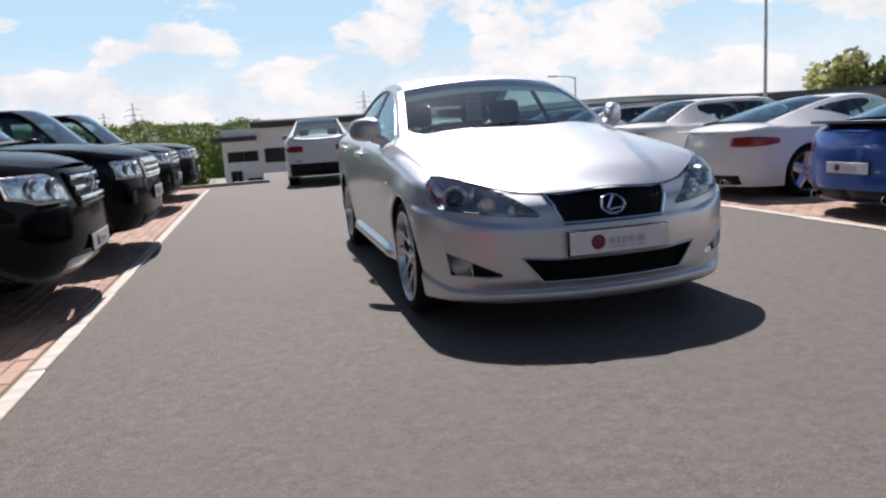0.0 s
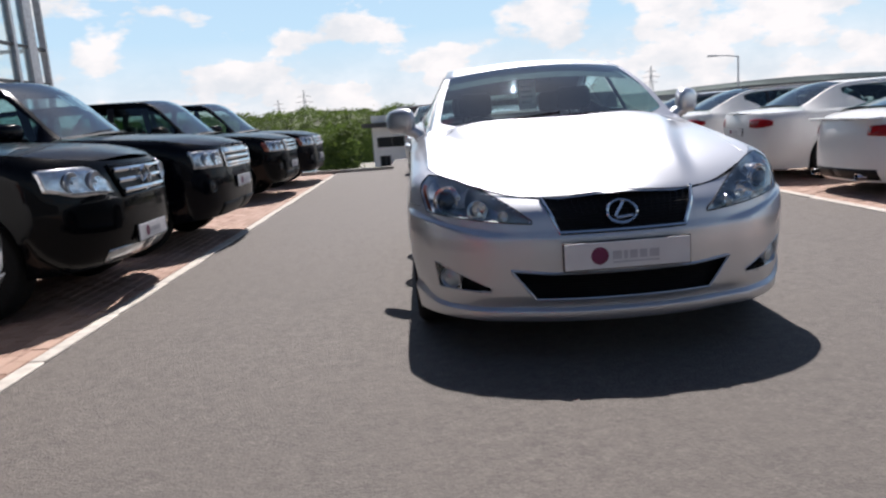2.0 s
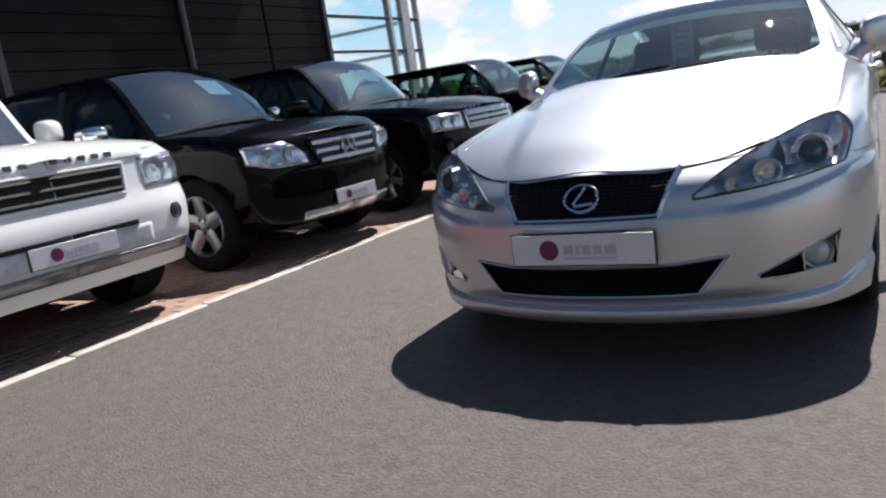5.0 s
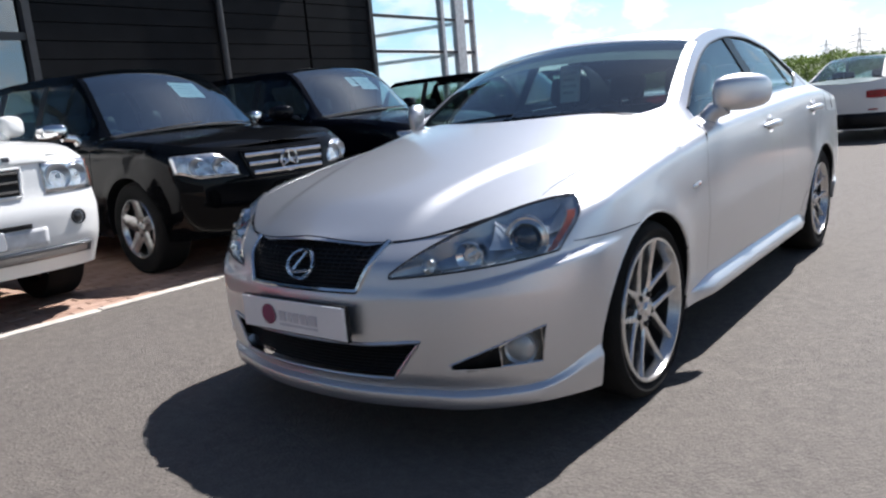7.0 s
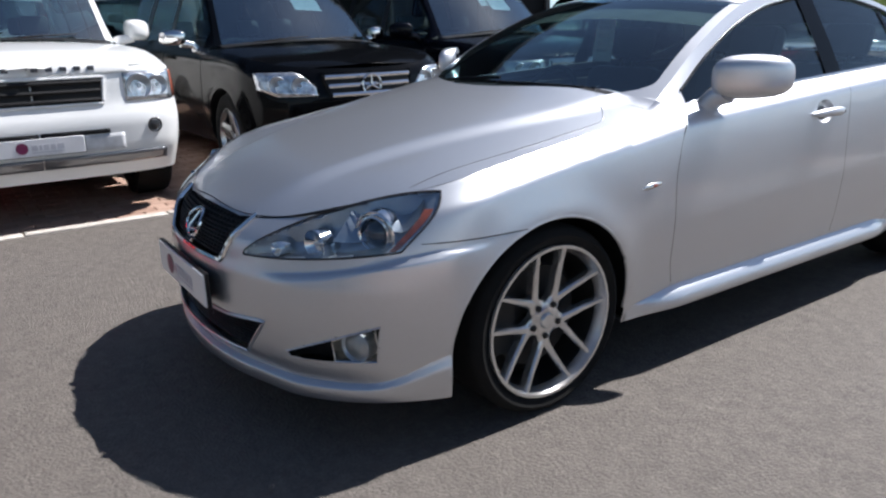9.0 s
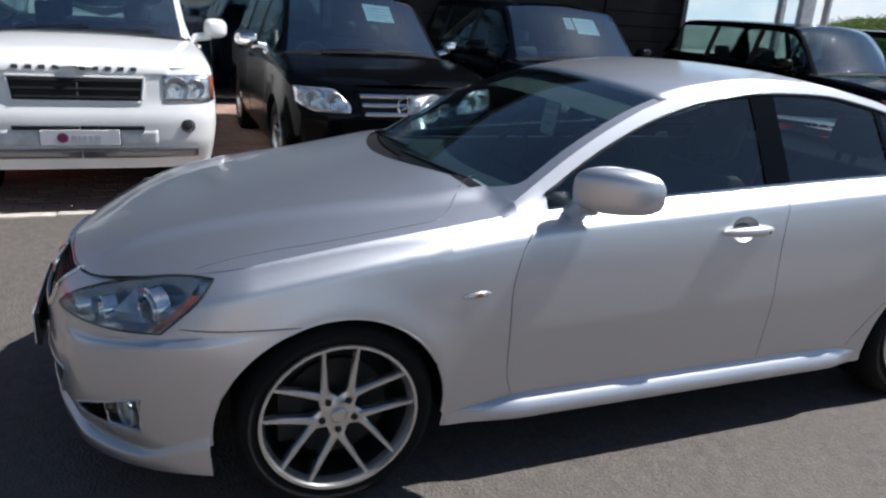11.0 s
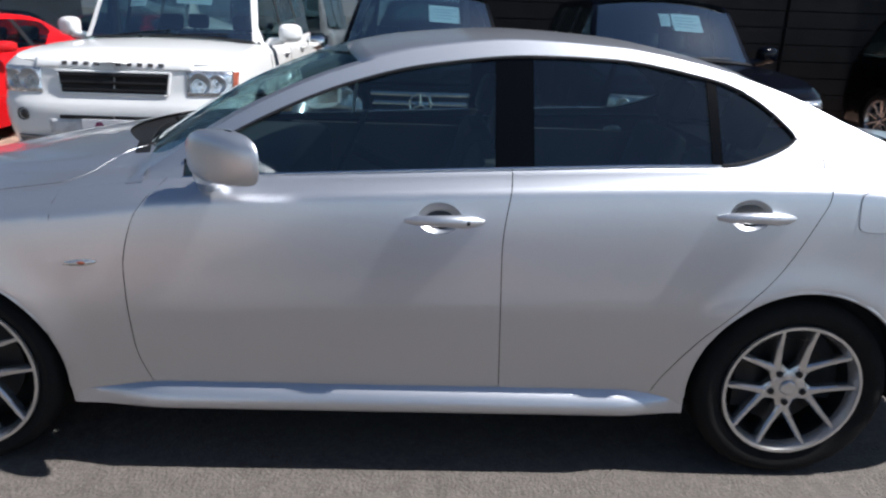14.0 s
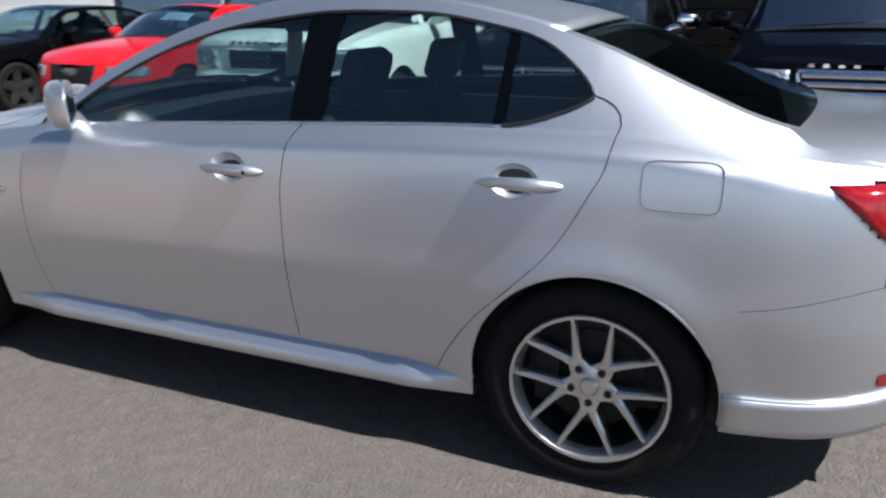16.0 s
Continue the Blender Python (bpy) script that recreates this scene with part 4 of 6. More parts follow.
def clouds():
    """The low sky: pale blue, whiter towards the horizon, with fair-weather clouds."""
    m, nt, b, out = node_mat("low_sky")
    nt.nodes.remove(b)

    def ramp(src, lo, hi, t0, t1):
        r = nt.nodes.new("ShaderNodeMapRange")
        for k, v in (("From Min", lo), ("From Max", hi), ("To Min", t0), ("To Max", t1)):
            r.inputs[k].default_value = v
        nt.links.new(src, r.inputs["Value"])
        return r.outputs[0]

    def calc(op, a, c):
        n = nt.nodes.new("ShaderNodeMath")
        n.operation = op
        for i, v in enumerate((a, c)):
            if isinstance(v, float):
                n.inputs[i].default_value = v
            else:
                nt.links.new(v, n.inputs[i])
        return n.outputs[0]
    tc = nt.nodes.new("ShaderNodeTexCoord")
    sp = nt.nodes.new("ShaderNodeSeparateXYZ")
    nt.links.new(tc.outputs["Object"], sp.inputs[0])
    z = sp.outputs[2]
    big = noise_fac(nt, 0.0030, 9, 0.55, 0.0, 1.0, stretch=(1, 1, 2.0))
    wide = noise_fac(nt, 0.0011, 3, 0.5, 0.35, 0.65, stretch=(1, 1, 2.5))
    thr = calc("ADD", ramp(z, 200.0, 900.0, 0.50, 0.60), calc("MULTIPLY", wide, -0.05))
    puff = nt.nodes.new("ShaderNodeMapRange")
    nt.links.new(big, puff.inputs["Value"])
    nt.links.new(thr, puff.inputs["From Min"])
    nt.links.new(calc("ADD", thr, 0.055), puff.inputs["From Max"])
    haze = ramp(z, 60.0, 280.0, 0.85, 0.0)
    cover = calc("MAXIMUM", puff.outputs[0], haze)
    blue = mix_col(nt, ramp(z, 150.0, 1000.0, 0.0, 1.0), (0.60, 0.84, 0.98), (0.34, 0.60, 0.93))
    shade = mix_col(nt, noise_fac(nt, 0.006, 6, 0.6, 0.35, 0.6, stretch=(1, 1, 1.6)), (0.78, 0.83, 0.86), (1.0, 0.99, 0.975))
    col = mix_col(nt, cover, blue, shade)
    tr, em = nt.nodes.new("ShaderNodeBsdfTransparent"), nt.nodes.new("ShaderNodeEmission")
    nt.links.new(col, em.inputs[0])
    nt.links.new(ramp(sp.outputs[1], -2300.0, 800.0, 0.34, 0.74), em.inputs[1])
    mx = nt.nodes.new("ShaderNodeMixShader")
    nt.links.new(ramp(z, 560.0, 900.0, 1.0, 0.0), mx.inputs[0])
    nt.links.new(tr.outputs[0], mx.inputs[1])
    nt.links.new(em.outputs[0], mx.inputs[2])
    nt.links.new(mx.outputs[0], out.inputs[0])
    bm = bmesh.new()
    grid(bm, lambda u, v: Vector((2300 * math.sin(u), 2300 * math.cos(u), -20 + 1320 * v)), lin(-math.pi, math.pi, 73), lin(0, 1, 5))
    tagged(part("backdrop", bm, m), "pale blue low sky with white fair-weather clouds", "sky", kind="structure")


clouds()
hedge(-70, -1, 76, LOW, 6.2, 5.6, 46000, 12, "wooded green bank beyond the lot")
hedge(-9.5, -5.2, 47, LOW, 3.6, 4.2, 5000, 4, "green trees beside the white building")
tree(33, 33.6, LOW, 6.2, 2.4, LEAF2, 2300, "round spring-green tree behind the low roofs")
tree(36, 34, LOW, 5.6, 2.4, LEAF, 3000, "green tree behind the low roofs")


def low_roofs():
    """Low dark-roofed units behind the second row."""
    for x, y, L, D, zr, turn in ((14.5, 30, 40, 14, 1.55, -4), (26, 22, 24, 8, 1.35, -6)):
        b = thing("low_building", "long low dark building with a flat grey roof", "building", pose(x, y, LOW, 0, 0, turn))
        bm = bmesh.new()
        box(bm, (0, 0, 0), (L, D, zr - LOW - 0.35))
        part("wall", bm, CLAD, b)
        bm = bmesh.new()
        box(bm, (-0.5, -0.6, zr - LOW - 0.35), (L + 0.5, D + 0.5, zr - LOW))
        part("roof", bm, simple("grey_roof_sheet", (0.14, 0.15, 0.16), 0.6), b)
        for k in range(int(L / 6)):
            bm = bmesh.new()
            box(bm, (1 + 6 * k, -0.05, 1.2), (5 + 6 * k, 0.05, 2.6))
            part("window", bm, DARKWIN, b)


low_roofs()


def lamp_post(x, y, z, h, arm, label):
    p = thing("lamp_post", label, "lamp post", pose(x, y, z))
    bm = bmesh.new()
    tube(bm, [(0, 0, 0), (0, 0, h * 0.5), (0, 0, h)], [0.075, 0.06, 0.045], 10)
    part("post", bm, STEEL, p)
    bm = bmesh.new()
    tube(bm, [(0, 0, h - 0.05), (-arm * 0.5, 0, h + 0.06), (-arm, 0, h + 0.08)], [0.04, 0.03, 0.03], 8)
    part("arm", bm, STEEL, p)
    bm = bmesh.new()
    rounded_box(bm, (-arm - 0.5, -0.1, h + 0.04), (-arm + 0.05, 0.1, h + 0.14), 0.03)
    part("lamp_head", bm, STEEL, p)


lamp_post(13.6, 15.5, LOW, 4.55 - LOW, 0.6, "tall grey steel lamp post with a flat head")
lamp_post(17.8, 38.5, LOW, 3.4 - LOW, 1.3, "grey lamp post with an arm far behind the cars")


def pylon(x, y, h):
    p = thing("power_pylon", "thin steel lattice power pylon far off", "pylon", pose(x, y, LOW))
    for sx, sy in ((1, 1), (1, -1), (-1, 1), (-1, -1)):
        bm = bmesh.new()
        tube(bm, [(sx * h * 0.09, sy * h * 0.09, 0), (sx * h * 0.03, sy * h * 0.03, h * 0.6), (sx * 0.1, sy * 0.1, h)], h * 0.006, 5)
        part("leg", bm, STEEL, p)
    for f, w in ((0.62, 0.16), (0.74, 0.2), (0.86, 0.14)):
        bm = bmesh.new()
        tube(bm, [(-h * w, 0, h * f), (0, 0, h * (f + 0.03)), (h * w, 0, h * f)], h * 0.006, 5)
        part("cross_arm", bm, STEEL, p)
    bm = bmesh.new()
    for k in range(8):
        w0, w1 = h * (0.09 - 0.075 * k / 8), h * (0.09 - 0.075 * (k + 1) / 8)
        tube(bm, [(-w0, -w0, h * k * 0.1), (w1, -w1, h * (k + 1) * 0.1)], h * 0.004, 4)
        tube(bm, [(w0, -w0, h * k * 0.1), (-w1, -w1, h * (k + 1) * 0.1)], h * 0.004, 4)
    part("lattice", bm, STEEL, p)


pylon(-62, 400, 25)
pylon(-80, 420, 22)
pylon(60, 420, 26)
pylon(138, 430, 26)


# plain unseen wall, added on the near side to dim the light on car fronts
bm = bmesh.new()
box(bm, (-8.6, -21.3, -0.3), (30, -21.0, 5.2))
tagged(part("added_wall_south", bm, simple("added_wall_grey", (0.07, 0.075, 0.08), 0.7, vary=0.2, scale=1.5)), "plain dark grey unseen wall, added to cut light from the near side", "wall", kind="structure")
# kerb, verge and kiosk at the end of the lot
bm = bmesh.new()
box(bm, (0.4, LOT_END, LOW - 0.2), (9, LOT_END + 3.0, 0.06))
tagged(part("verge", bm, GRASS), "rough grass verge behind the end kerb", "verge", kind="structure")
end_kerb = tagged(new("kerb"), "grey concrete kerb along the end of the lot", "kerb", kind="structure")
bm = bmesh.new()
rounded_box(bm, (0.004, -0.125, -0.15), (0.911, 0.0, 0.07), 0.015, None, 1)
first = part("kerb_stone", bm, simple("kerb_concrete", (0.33, 0.31, 0.28), 0.85, bumpy=0.3), end_kerb)
for k in range(19):
    if k in (8, 9):
        continue
    ob = first if k == 0 else new("kerb_stone", first.data)
    ob.parent = end_kerb
    ob.location = (-8.8 + 0.915 * k, LOT_END, 0)

bm = bmesh.new()
box(bm, (-1.6, LOT_END - 0.02, LOW - 0.2), (0.398, LOT_END + 4.5, -0.004))
tagged(part("exit_ramp", bm, TARMAC), "short strip of tarmac through the end kerb", "road", kind="structure")


def kiosk():
    b = thing("utility_kiosk", "plain grey utility cabinet on the verge", "cabinet", pose(3.48, LOT_END + 0.30, 0.06))
    bm = bmesh.new()
    rounded_box(bm, (-0.50, 0, 0), (0.48, 0.9, 1.32), 0.02)
    part("body", bm, simple("kiosk_grey", (0.19, 0.21, 0.23), 0.6), b)
    bm = bmesh.new()
    rounded_box(bm, (-0.53, -0.04, 1.31), (0.51, 0.94, 1.37), 0.015)
    part("lid", bm, simple("kiosk_lid", (0.23, 0.25, 0.27), 0.6), b)
    for s in (-0.25, 0.23):
        bm = bmesh.new()
        box(bm, (s - 0.22, -0.012, 0.1), (s + 0.22, 0.0, 1.24))
        part("door", bm, bpy.data.materials["kiosk_grey"], b)


kiosk()


def shrub(x, y, r, leaf=LEAF2):
    t = thing("shrub", "small bright green shrub on the verge", "shrub", pose(x, y, 0.06), "verge shrubs")
    bm = bmesh.new()
    for k in range(7):
        a = k * 0.9
        tube(bm, [(0, 0, 0), (0.3 * r * math.cos(a), 0.3 * r * math.sin(a), r * 0.5), (0.7 * r * math.cos(a), 0.7 * r * math.sin(a), r)], [0.012, 0.008, 0.004], 5)
    part("stems", bm, BARK, t)
    bm = bmesh.new()
    leaf_cloud(bm, [((0, 0, r * 0.6), r * 0.8), ((r * 0.4, 0, r * 0.5), r * 0.6), ((-r * 0.4, 0.1, r * 0.5), r * 0.6)], 450, 0.05)
    part("leaves", bm, leaf, t, sharp=180)


for k in range(8):
    shrub(0.9 + 0.62 * k + random.uniform(-0.2, 0.2), LOT_END + random.uniform(0.2, 0.4), random.uniform(0.14, 0.34), random.choice((LEAF, LEAF2)))

edging(LANE_L, -14, LOT_END - 0.9, "pale concrete edging line beside the lane")
edging(LANE_R, -14, LOT_END - 0.9, "pale concrete edging line beside the lane")

# ---- the silver saloon ----
def poly_inside(poly, p):
    inside = False
    for (x0, y0), (x1, y1) in zip(poly, poly[1:] + poly[:1]):
        if (y0 > p[1]) != (y1 > p[1]) and p[0] < (x1 - x0) * (p[1] - y0) / (y1 - y0) + x0:
            inside = not inside
    return inside


def silver_saloon():
    car = thing("saloon_car", "metallic silver four-door saloon car parked nose out on the tarmac", "car")
    S = Shape(0.9, 2.73, 1.0, 0.90, 0.2, 0.72, 1.05, (0.97, 1.06), 1.43, (0.60, 0), 1.28, 2.55, (3.2, 1.085), 1.06, 0.565,
              nf=2.15, nr=2.5, R=0.36, rw=0.325, corner=0.65, crease=0.016, flare=0.010, broad=2.3,
              face=curve((0.17, -0.83), (0.22, -0.87), (0.30, -0.90), (0.45, -0.905), (0.53, -0.90), (0.57, -0.885), (0.64, -0.86), (0.70, -0.80), (0.76, -0.72), (0.85, -0.6)),
              tail=curve((0.2, 3.62), (0.35, 3.70), (0.5, 3.73), (0.7, 3.72), (0.95, 3.70), (1.06, 3.64)),
              low=curve((0.17, 0.93), (0.25, 0.95), (0.35, 0.968), (0.5, 0.99), (0.62, 1.0), (9, 1.0)),
              up=curve((0, 0.868), (0.022, 0.92), (0.05, 0.962), (0.07, 0.972), (0.2, 0.99), (0.4, 1.0)),
              ztop=curve((-0.9, 0.665), (-0.75, 0.70), (-0.55, 0.765), (-0.38, 0.81), (0.0, 0.875), (0.4, 0.93), (0.7, 0.968), (1.2, 0.995), (1.75, 1.022), (2.4, 1.05), (2.75, 1.055), (3.2, 1.015), (3.7, 0.96)),
              zc=curve((-0.9, 0.68), (-0.80, 0.715), (-0.6, 0.795), (-0.3, 0.872), (0.0, 0.94), (0.3, 1.0), (0.5, 1.04), (3.0, 1.08), (3.3, 1.06), (3.6, 1.048), (3.7, 1.02)),
              rail_x=curve((0.60, 0.745), (0.95, 0.675), (1.25, 0.615), (1.5, 0.58), (1.8, 0.565), (2.1, 0.568), (2.4, 0.59), (2.67, 0.625), (2.95, 0.665), (3.25, 0.70)),
              rail_z=curve((0.60, 0.974), (0.95, 1.188), (1.25, 1.314), (1.5, 1.375), (1.8, 1.405), (2.1, 1.393), (2.4, 1.345), (2.67, 1.266), (2.85, 1.19), (2.97, 1.14), (3.08, 1.098), (3.16, 1.076), (3.22, 1.065), (3.3, 1.056)),
              sag=curve((0.6, 0.13), (1.3, 0.10), (1.8, 0.0), (2.55, -0.06), (3.2, -0.09)),
              crown=curve((0.6, 0.052), (1.3, 0.045), (1.8, 0.035), (2.55, 0.026), (3.2, 0.018)))
    S.ledge = 0.016
    seam = 0.0016
    sill = 0.29

    # outline curves of the shut lines, by height
    door_f = curve((0.26, 0.66), (0.32, 0.62), (0.45, 0.585), (0.7, 0.575), (0.85, 0.605), (0.93, 0.655), (0.975, 0.70))
    door_b = curve((0.26, 1.755), (0.6, 1.74), (0.8, 1.735), (1.03, 1.765))
    door_r = curve((0.26, 2.235), (0.30, 2.256), (0.36, 2.285), (0.5, 2.380), (0.62, 2.498), (0.75, 2.615), (0.9, 2.70), (0.98, 2.738), (1.06, 2.75))
    lamp_a, lamp_b = S.at_x(0.372, 0.605), S.at_y(-0.375, 0.78)
    lamp_top = lambda u: 0.61 + 0.19 * (1 - (1 - min(1.0, max(0.0, u))) ** 1.9) ** 0.85
    lamp_bot = lambda u: 0.598 + 0.068 * max(0.0, u) ** 1.2
    lamp_end = lambda v: 0.80 + 0.2 * v

    def in_lamp(a, z, grow=0.0):
        u = (a - lamp_a) / (lamp_b - lamp_a)
        if u < 0.02 or u > 1.0:
            return False
        b, t = lamp_bot(u), lamp_top(u)
        v = (z - b) / max(1e-4, t - b)
        return b - grow < z < t + grow and u < lamp_end(min(1, max(0, v)))

    grille = [(-0.325, 0.705), (0.325, 0.705), (0.262, 0.558), (-0.262, 0.558)]
    intake = [(-0.47, 0.402), (-0.30, 0.388), (0.30, 0.388), (0.47, 0.402), (0.37, 0.275), (-0.37, 0.275)]
    fog = [(0.55, 0.325), (0.79, 0.432), (0.772, 0.312), (0.56, 0.308)]

    def holes(a, z, side):
        p = S.skin(a, z)
        if p.y > -0.3:
            return True
        if p.y > -0.42 and z > 0.668:
            return False
        if poly_inside(grille, (p.x, z)) or poly_inside(intake, (p.x, z)) or poly_inside(fog, (p.x, z)):
            return False
        return not in_lamp(a, z, -0.003)

    # front bumper with its openings
    bm = bmesh.new()
    arch_f = lambda z: S.at_y(min(-0.16, -0.0006 - S.ahead * math.sqrt(max(0.0, S.R ** 2 - max(0.0, z - S.rw) ** 2))), z)
    for side in (1, -1):
        brk = S.at_y(-0.40, 0.75)
        skin_panel(bm, S, const(S.a0), const(brk), const(0.20), lambda a: S.ztop(S.skin(a, S.ztop(S.skin(a, 0.66).y)).y), 110, 52, side, keep=lambda a, z: holes(a, z, side))
        skin_panel(bm, S, const(brk), arch_f, const(0.20), const(0.668), 24, 40, side)
    part("front_bumper", bm, SILVER, car)
    # dark cavity behind the openings
    bm = bmesh.new()
    for side in (1, -1):
        skin_panel(bm, S, const(S.a0), const(S.at_y(-0.60, 0.5)), const(0.21), lambda a: S.ztop(S.skin(a, 0.66).y) - 0.03, 30, 12, side, off=-0.07)
    part("bumper_core", bm, PLASTIC, car)

    # dark inner shell behind the shut lines, and rolled arch edges
    for side in (1, -1):
        bm = bmesh.new()
        skin_panel(bm, S, const(0.42), const(2.30), const(0.26), lambda a: S.ztop(a) - 0.03, 20, 8, side, off=-0.012)
        skin_panel(bm, S, const(2.30), lambda z: S.at_y(3.5, z), const(0.72), lambda a: S.ztop(S.skin(a, 0.9).y) - 0.03, 14, 5, side, off=-0.012)
        skin_panel(bm, S, const(-0.30), const(0.42), const(0.70), lambda a: S.ztop(a) - 0.03, 8, 4, side, off=-0.012)
        skin_panel(bm, S, const(S.at_y(S.wb + S.R + 0.004, 0.6)), const(S.a1), const(0.50), const(0.76), 24, 4, side, off=-0.014)
        part("inner_shell", bm, TRIM, car)
        for wy in (0.0, S.wb):
            bm = bmesh.new()
            pts = []
            for t in lin(radians(-6), radians(186), 40):
                y, z = wy + S.R * math.cos(t) * (S.ahead if wy == 0 and math.cos(t) < 0 else 1.0), S.rw + S.R * math.sin(t)
                pts.append(S.skin(S.at_y(y, z), z, side, -0.006))
            tube(bm, pts, 0.007, 8)
            part("arch_edge", bm, SILVER, car)
    # front fenders and rear quarters
    seam_r = lambda a: 0.612 + 0.112 * smooth01((a - 2.90) / 0.6)
    for side in (1, -1):
        bm = bmesh.new()
        top = lambda a: S.ztop(S.skin(a, 0.8).y)
        cosu = [0.5 - 0.5 * math.cos(math.pi * k / 33) for k in range(34)]

        def fend_bot(a):
            y = S.skin(a, 0.6).y
            if y < -0.16:
                return 0.672
            return S.arch_z(y, 0.672 if y < -0.16 else 0.20)
        skin_panel(bm, S, lambda z: S.at_y(-0.44, z), const(-0.16), fend_bot, top, 44, 24, side, keep=lambda a, z: not in_lamp(a, z, -0.003))
        skin_panel(bm, S, const(-0.16), const(S.R - 0.0008), lambda a: S.arch_z(a, 0.2), top, 0, 18, side, us=cosu)
        skin_panel(bm, S, const(S.R - 0.0008), lambda z: door_f(z) - seam, const(0.225), top, 8, 18, side)
        part("fender", bm, SILVER, car)
        bm = bmesh.new()
        w0, w1 = S.wb - S.R + 0.0008, S.wb + S.R - 0.0008
        topq = lambda a: S.ztop(S.skin(a, 0.95).y)
        arch_l = lambda z: S.wb - math.sqrt(max(0.0, (S.R - 0.0008) ** 2 - max(0.0, z - S.rw) ** 2))
        am = arch_l(0.66)
        skin_panel(bm, S, lambda z: door_r(z) + seam, arch_l, const(0.225), const(0.66), 8, 24, side)
        skin_panel(bm, S, lambda z: door_r(z) + seam, const(w1), lambda a: 0.66 if a < am else S.arch_z(a, 0.2), topq, 0, 24, side, us=[0.5 - 0.5 * math.cos(math.pi * k / 47) for k in range(48)])
        skin_panel(bm, S, const(w1), lambda z: S.at_y(3.42, z), lambda a: seam_r(a) + 0.0018, topq, 14, 14, side, keep=lambda a, z: not (S.skin(a, z).y > 3.27 + 1.1 * (0.965 - z) and 0.80 < z < 0.965))
        part("quarter_panel", bm, SILVER, car)
        # doors
        for lo, hi in ((lambda z: door_f(z) + seam, lambda z: door_b(z) - seam), (lambda z: door_b(z) + seam, lambda z: door_r(z) - seam)):
            bm = bmesh.new()
            yh = 1.55 if lo(0.8) < 1.2 else 2.505
            zh = 0.885 if lo(0.8) < 1.2 else 0.92
            skin_panel(bm, S, lo, hi, const(sill), lambda a: S.ztop(a), 84, 60, side, keep=lambda a, z: ((a - yh + 0.01) / 0.080) ** 2 + ((z - zh - 0.004) / 0.058) ** 2 > 1)
            d = part("door", bm, SILVER, car)
            # handle with its dished cup
            px = S.skin(yh, zh).x
            bm = bmesh.new()
            pts = [(side * (S.skin(yh + t, zh).x + h), yh + t, zh + dz) for t, h, dz in ((-0.115, 0.003, -0.004), (-0.08, 0.018, 0.0), (0.0, 0.026, 0.003), (0.06, 0.024, 0.002), (0.10, 0.012, 0.0), (0.125, 0.002, -0.002))]
            tube(bm, pts, [0.007, 0.015, 0.018, 0.02, 0.016, 0.007], 10)
            hd = part("door_handle", bm, SILVER, d, sharp=60)
            bm = bmesh.new()
            grid(bm, lambda u, v: S.skin(yh - 0.01 + 0.078 * math.cos(u) * v, zh + 0.004 + 0.056 * math.sin(u) * v, side, 0.0012 - 0.024 * max(0.0, 1 - (v / 0.86) ** 3)), lin(0, 2 * math.pi, 37), [0.02, 0.25, 0.45, 0.6, 0.72, 0.8, 0.86, 0.93, 1.0, 1.12, 1.26], flip=side < 0)
            part("handle_cup", bm, SILVER, hd, "dished recess behind the handle")
            if lo(0.8) < 1.2:
                bm = bmesh.new()
                lathe(bm, [(0.0005, 0.004), (0.006, 0.004), (0.007, 0.0)], 10, Matrix.Translation((side * (S.skin(yh + 0.075, zh).x + 0.036), yh + 0.075, zh)))
                part("lock", bm, PLASTIC, hd)
        # sill skirt
        bm = bmesh.new()
        prof = [(0.852, 0.318), (0.876, 0.304), (0.896, 0.280), (0.903, 0.266), (0.905, 0.252), (0.902, 0.236), (0.890, 0.224), (0.84, 0.216), (0.79, 0.222)]

        def skirt(y, k):
            x, z = prof[int(round(k))]
            f = smooth01((y - 0.42) / 0.25) * smooth01((2.37 - y) / 0.22)
            x0 = 0.866
            return Vector((side * (x0 + (x - x0) * f if x > x0 else x), y, z + (1 - f) * (0.235 - z) * 0.35))
        grid(bm, skirt, lin(0.375, 2.375, 70), list(range(len(prof))), flip=side > 0)
        part("side_skirt", bm, SILVER, car, sharp=50)
        # fuel flap outline
    bm = bmesh.new()
    rr = []
    for k in range(41):
        t = 2 * math.pi * k / 40
        cx, cz = math.cos(t), math.sin(t)
        e = 0.35
        rr.append(S.skin(2.93 + 0.098 * math.copysign(abs(cx) ** e, cx), 0.945 - 0.003 + 0.062 * math.copysign(abs(cz) ** e, cz), 1, 0.0012))
    tube(bm, rr, 0.0013, 5)
    part("fuel_flap_gap", bm, GREYP, car)
    # shut line from the belt round to the tip of the quarter glass
    for side in (1, -1):
        bm = bmesh.new()
        tube(bm, [S.side(y, v, side, 0.0008) for y, v in ((2.752, 0.0), (2.755, 0.12), (2.748, 0.24), (2.73, 0.33), (2.70, 0.39), (2.672, 0.41))], 0.002, 5)
        part("shut_line", bm, TRIM, car)

    # rear bumper and boot
    bm = bmesh.new()
    for side in (1, -1):
        skin_panel(bm, S, const(S.at_y(S.wb + S.R - 0.0008, 0.5)), const(S.a1), lambda a: 0.285 if a < 3.2 else 0.30, lambda a: seam_r(a), 40, 14, side)
    part("rear_bumper", bm, SILVER, car)
    bm = bmesh.new()
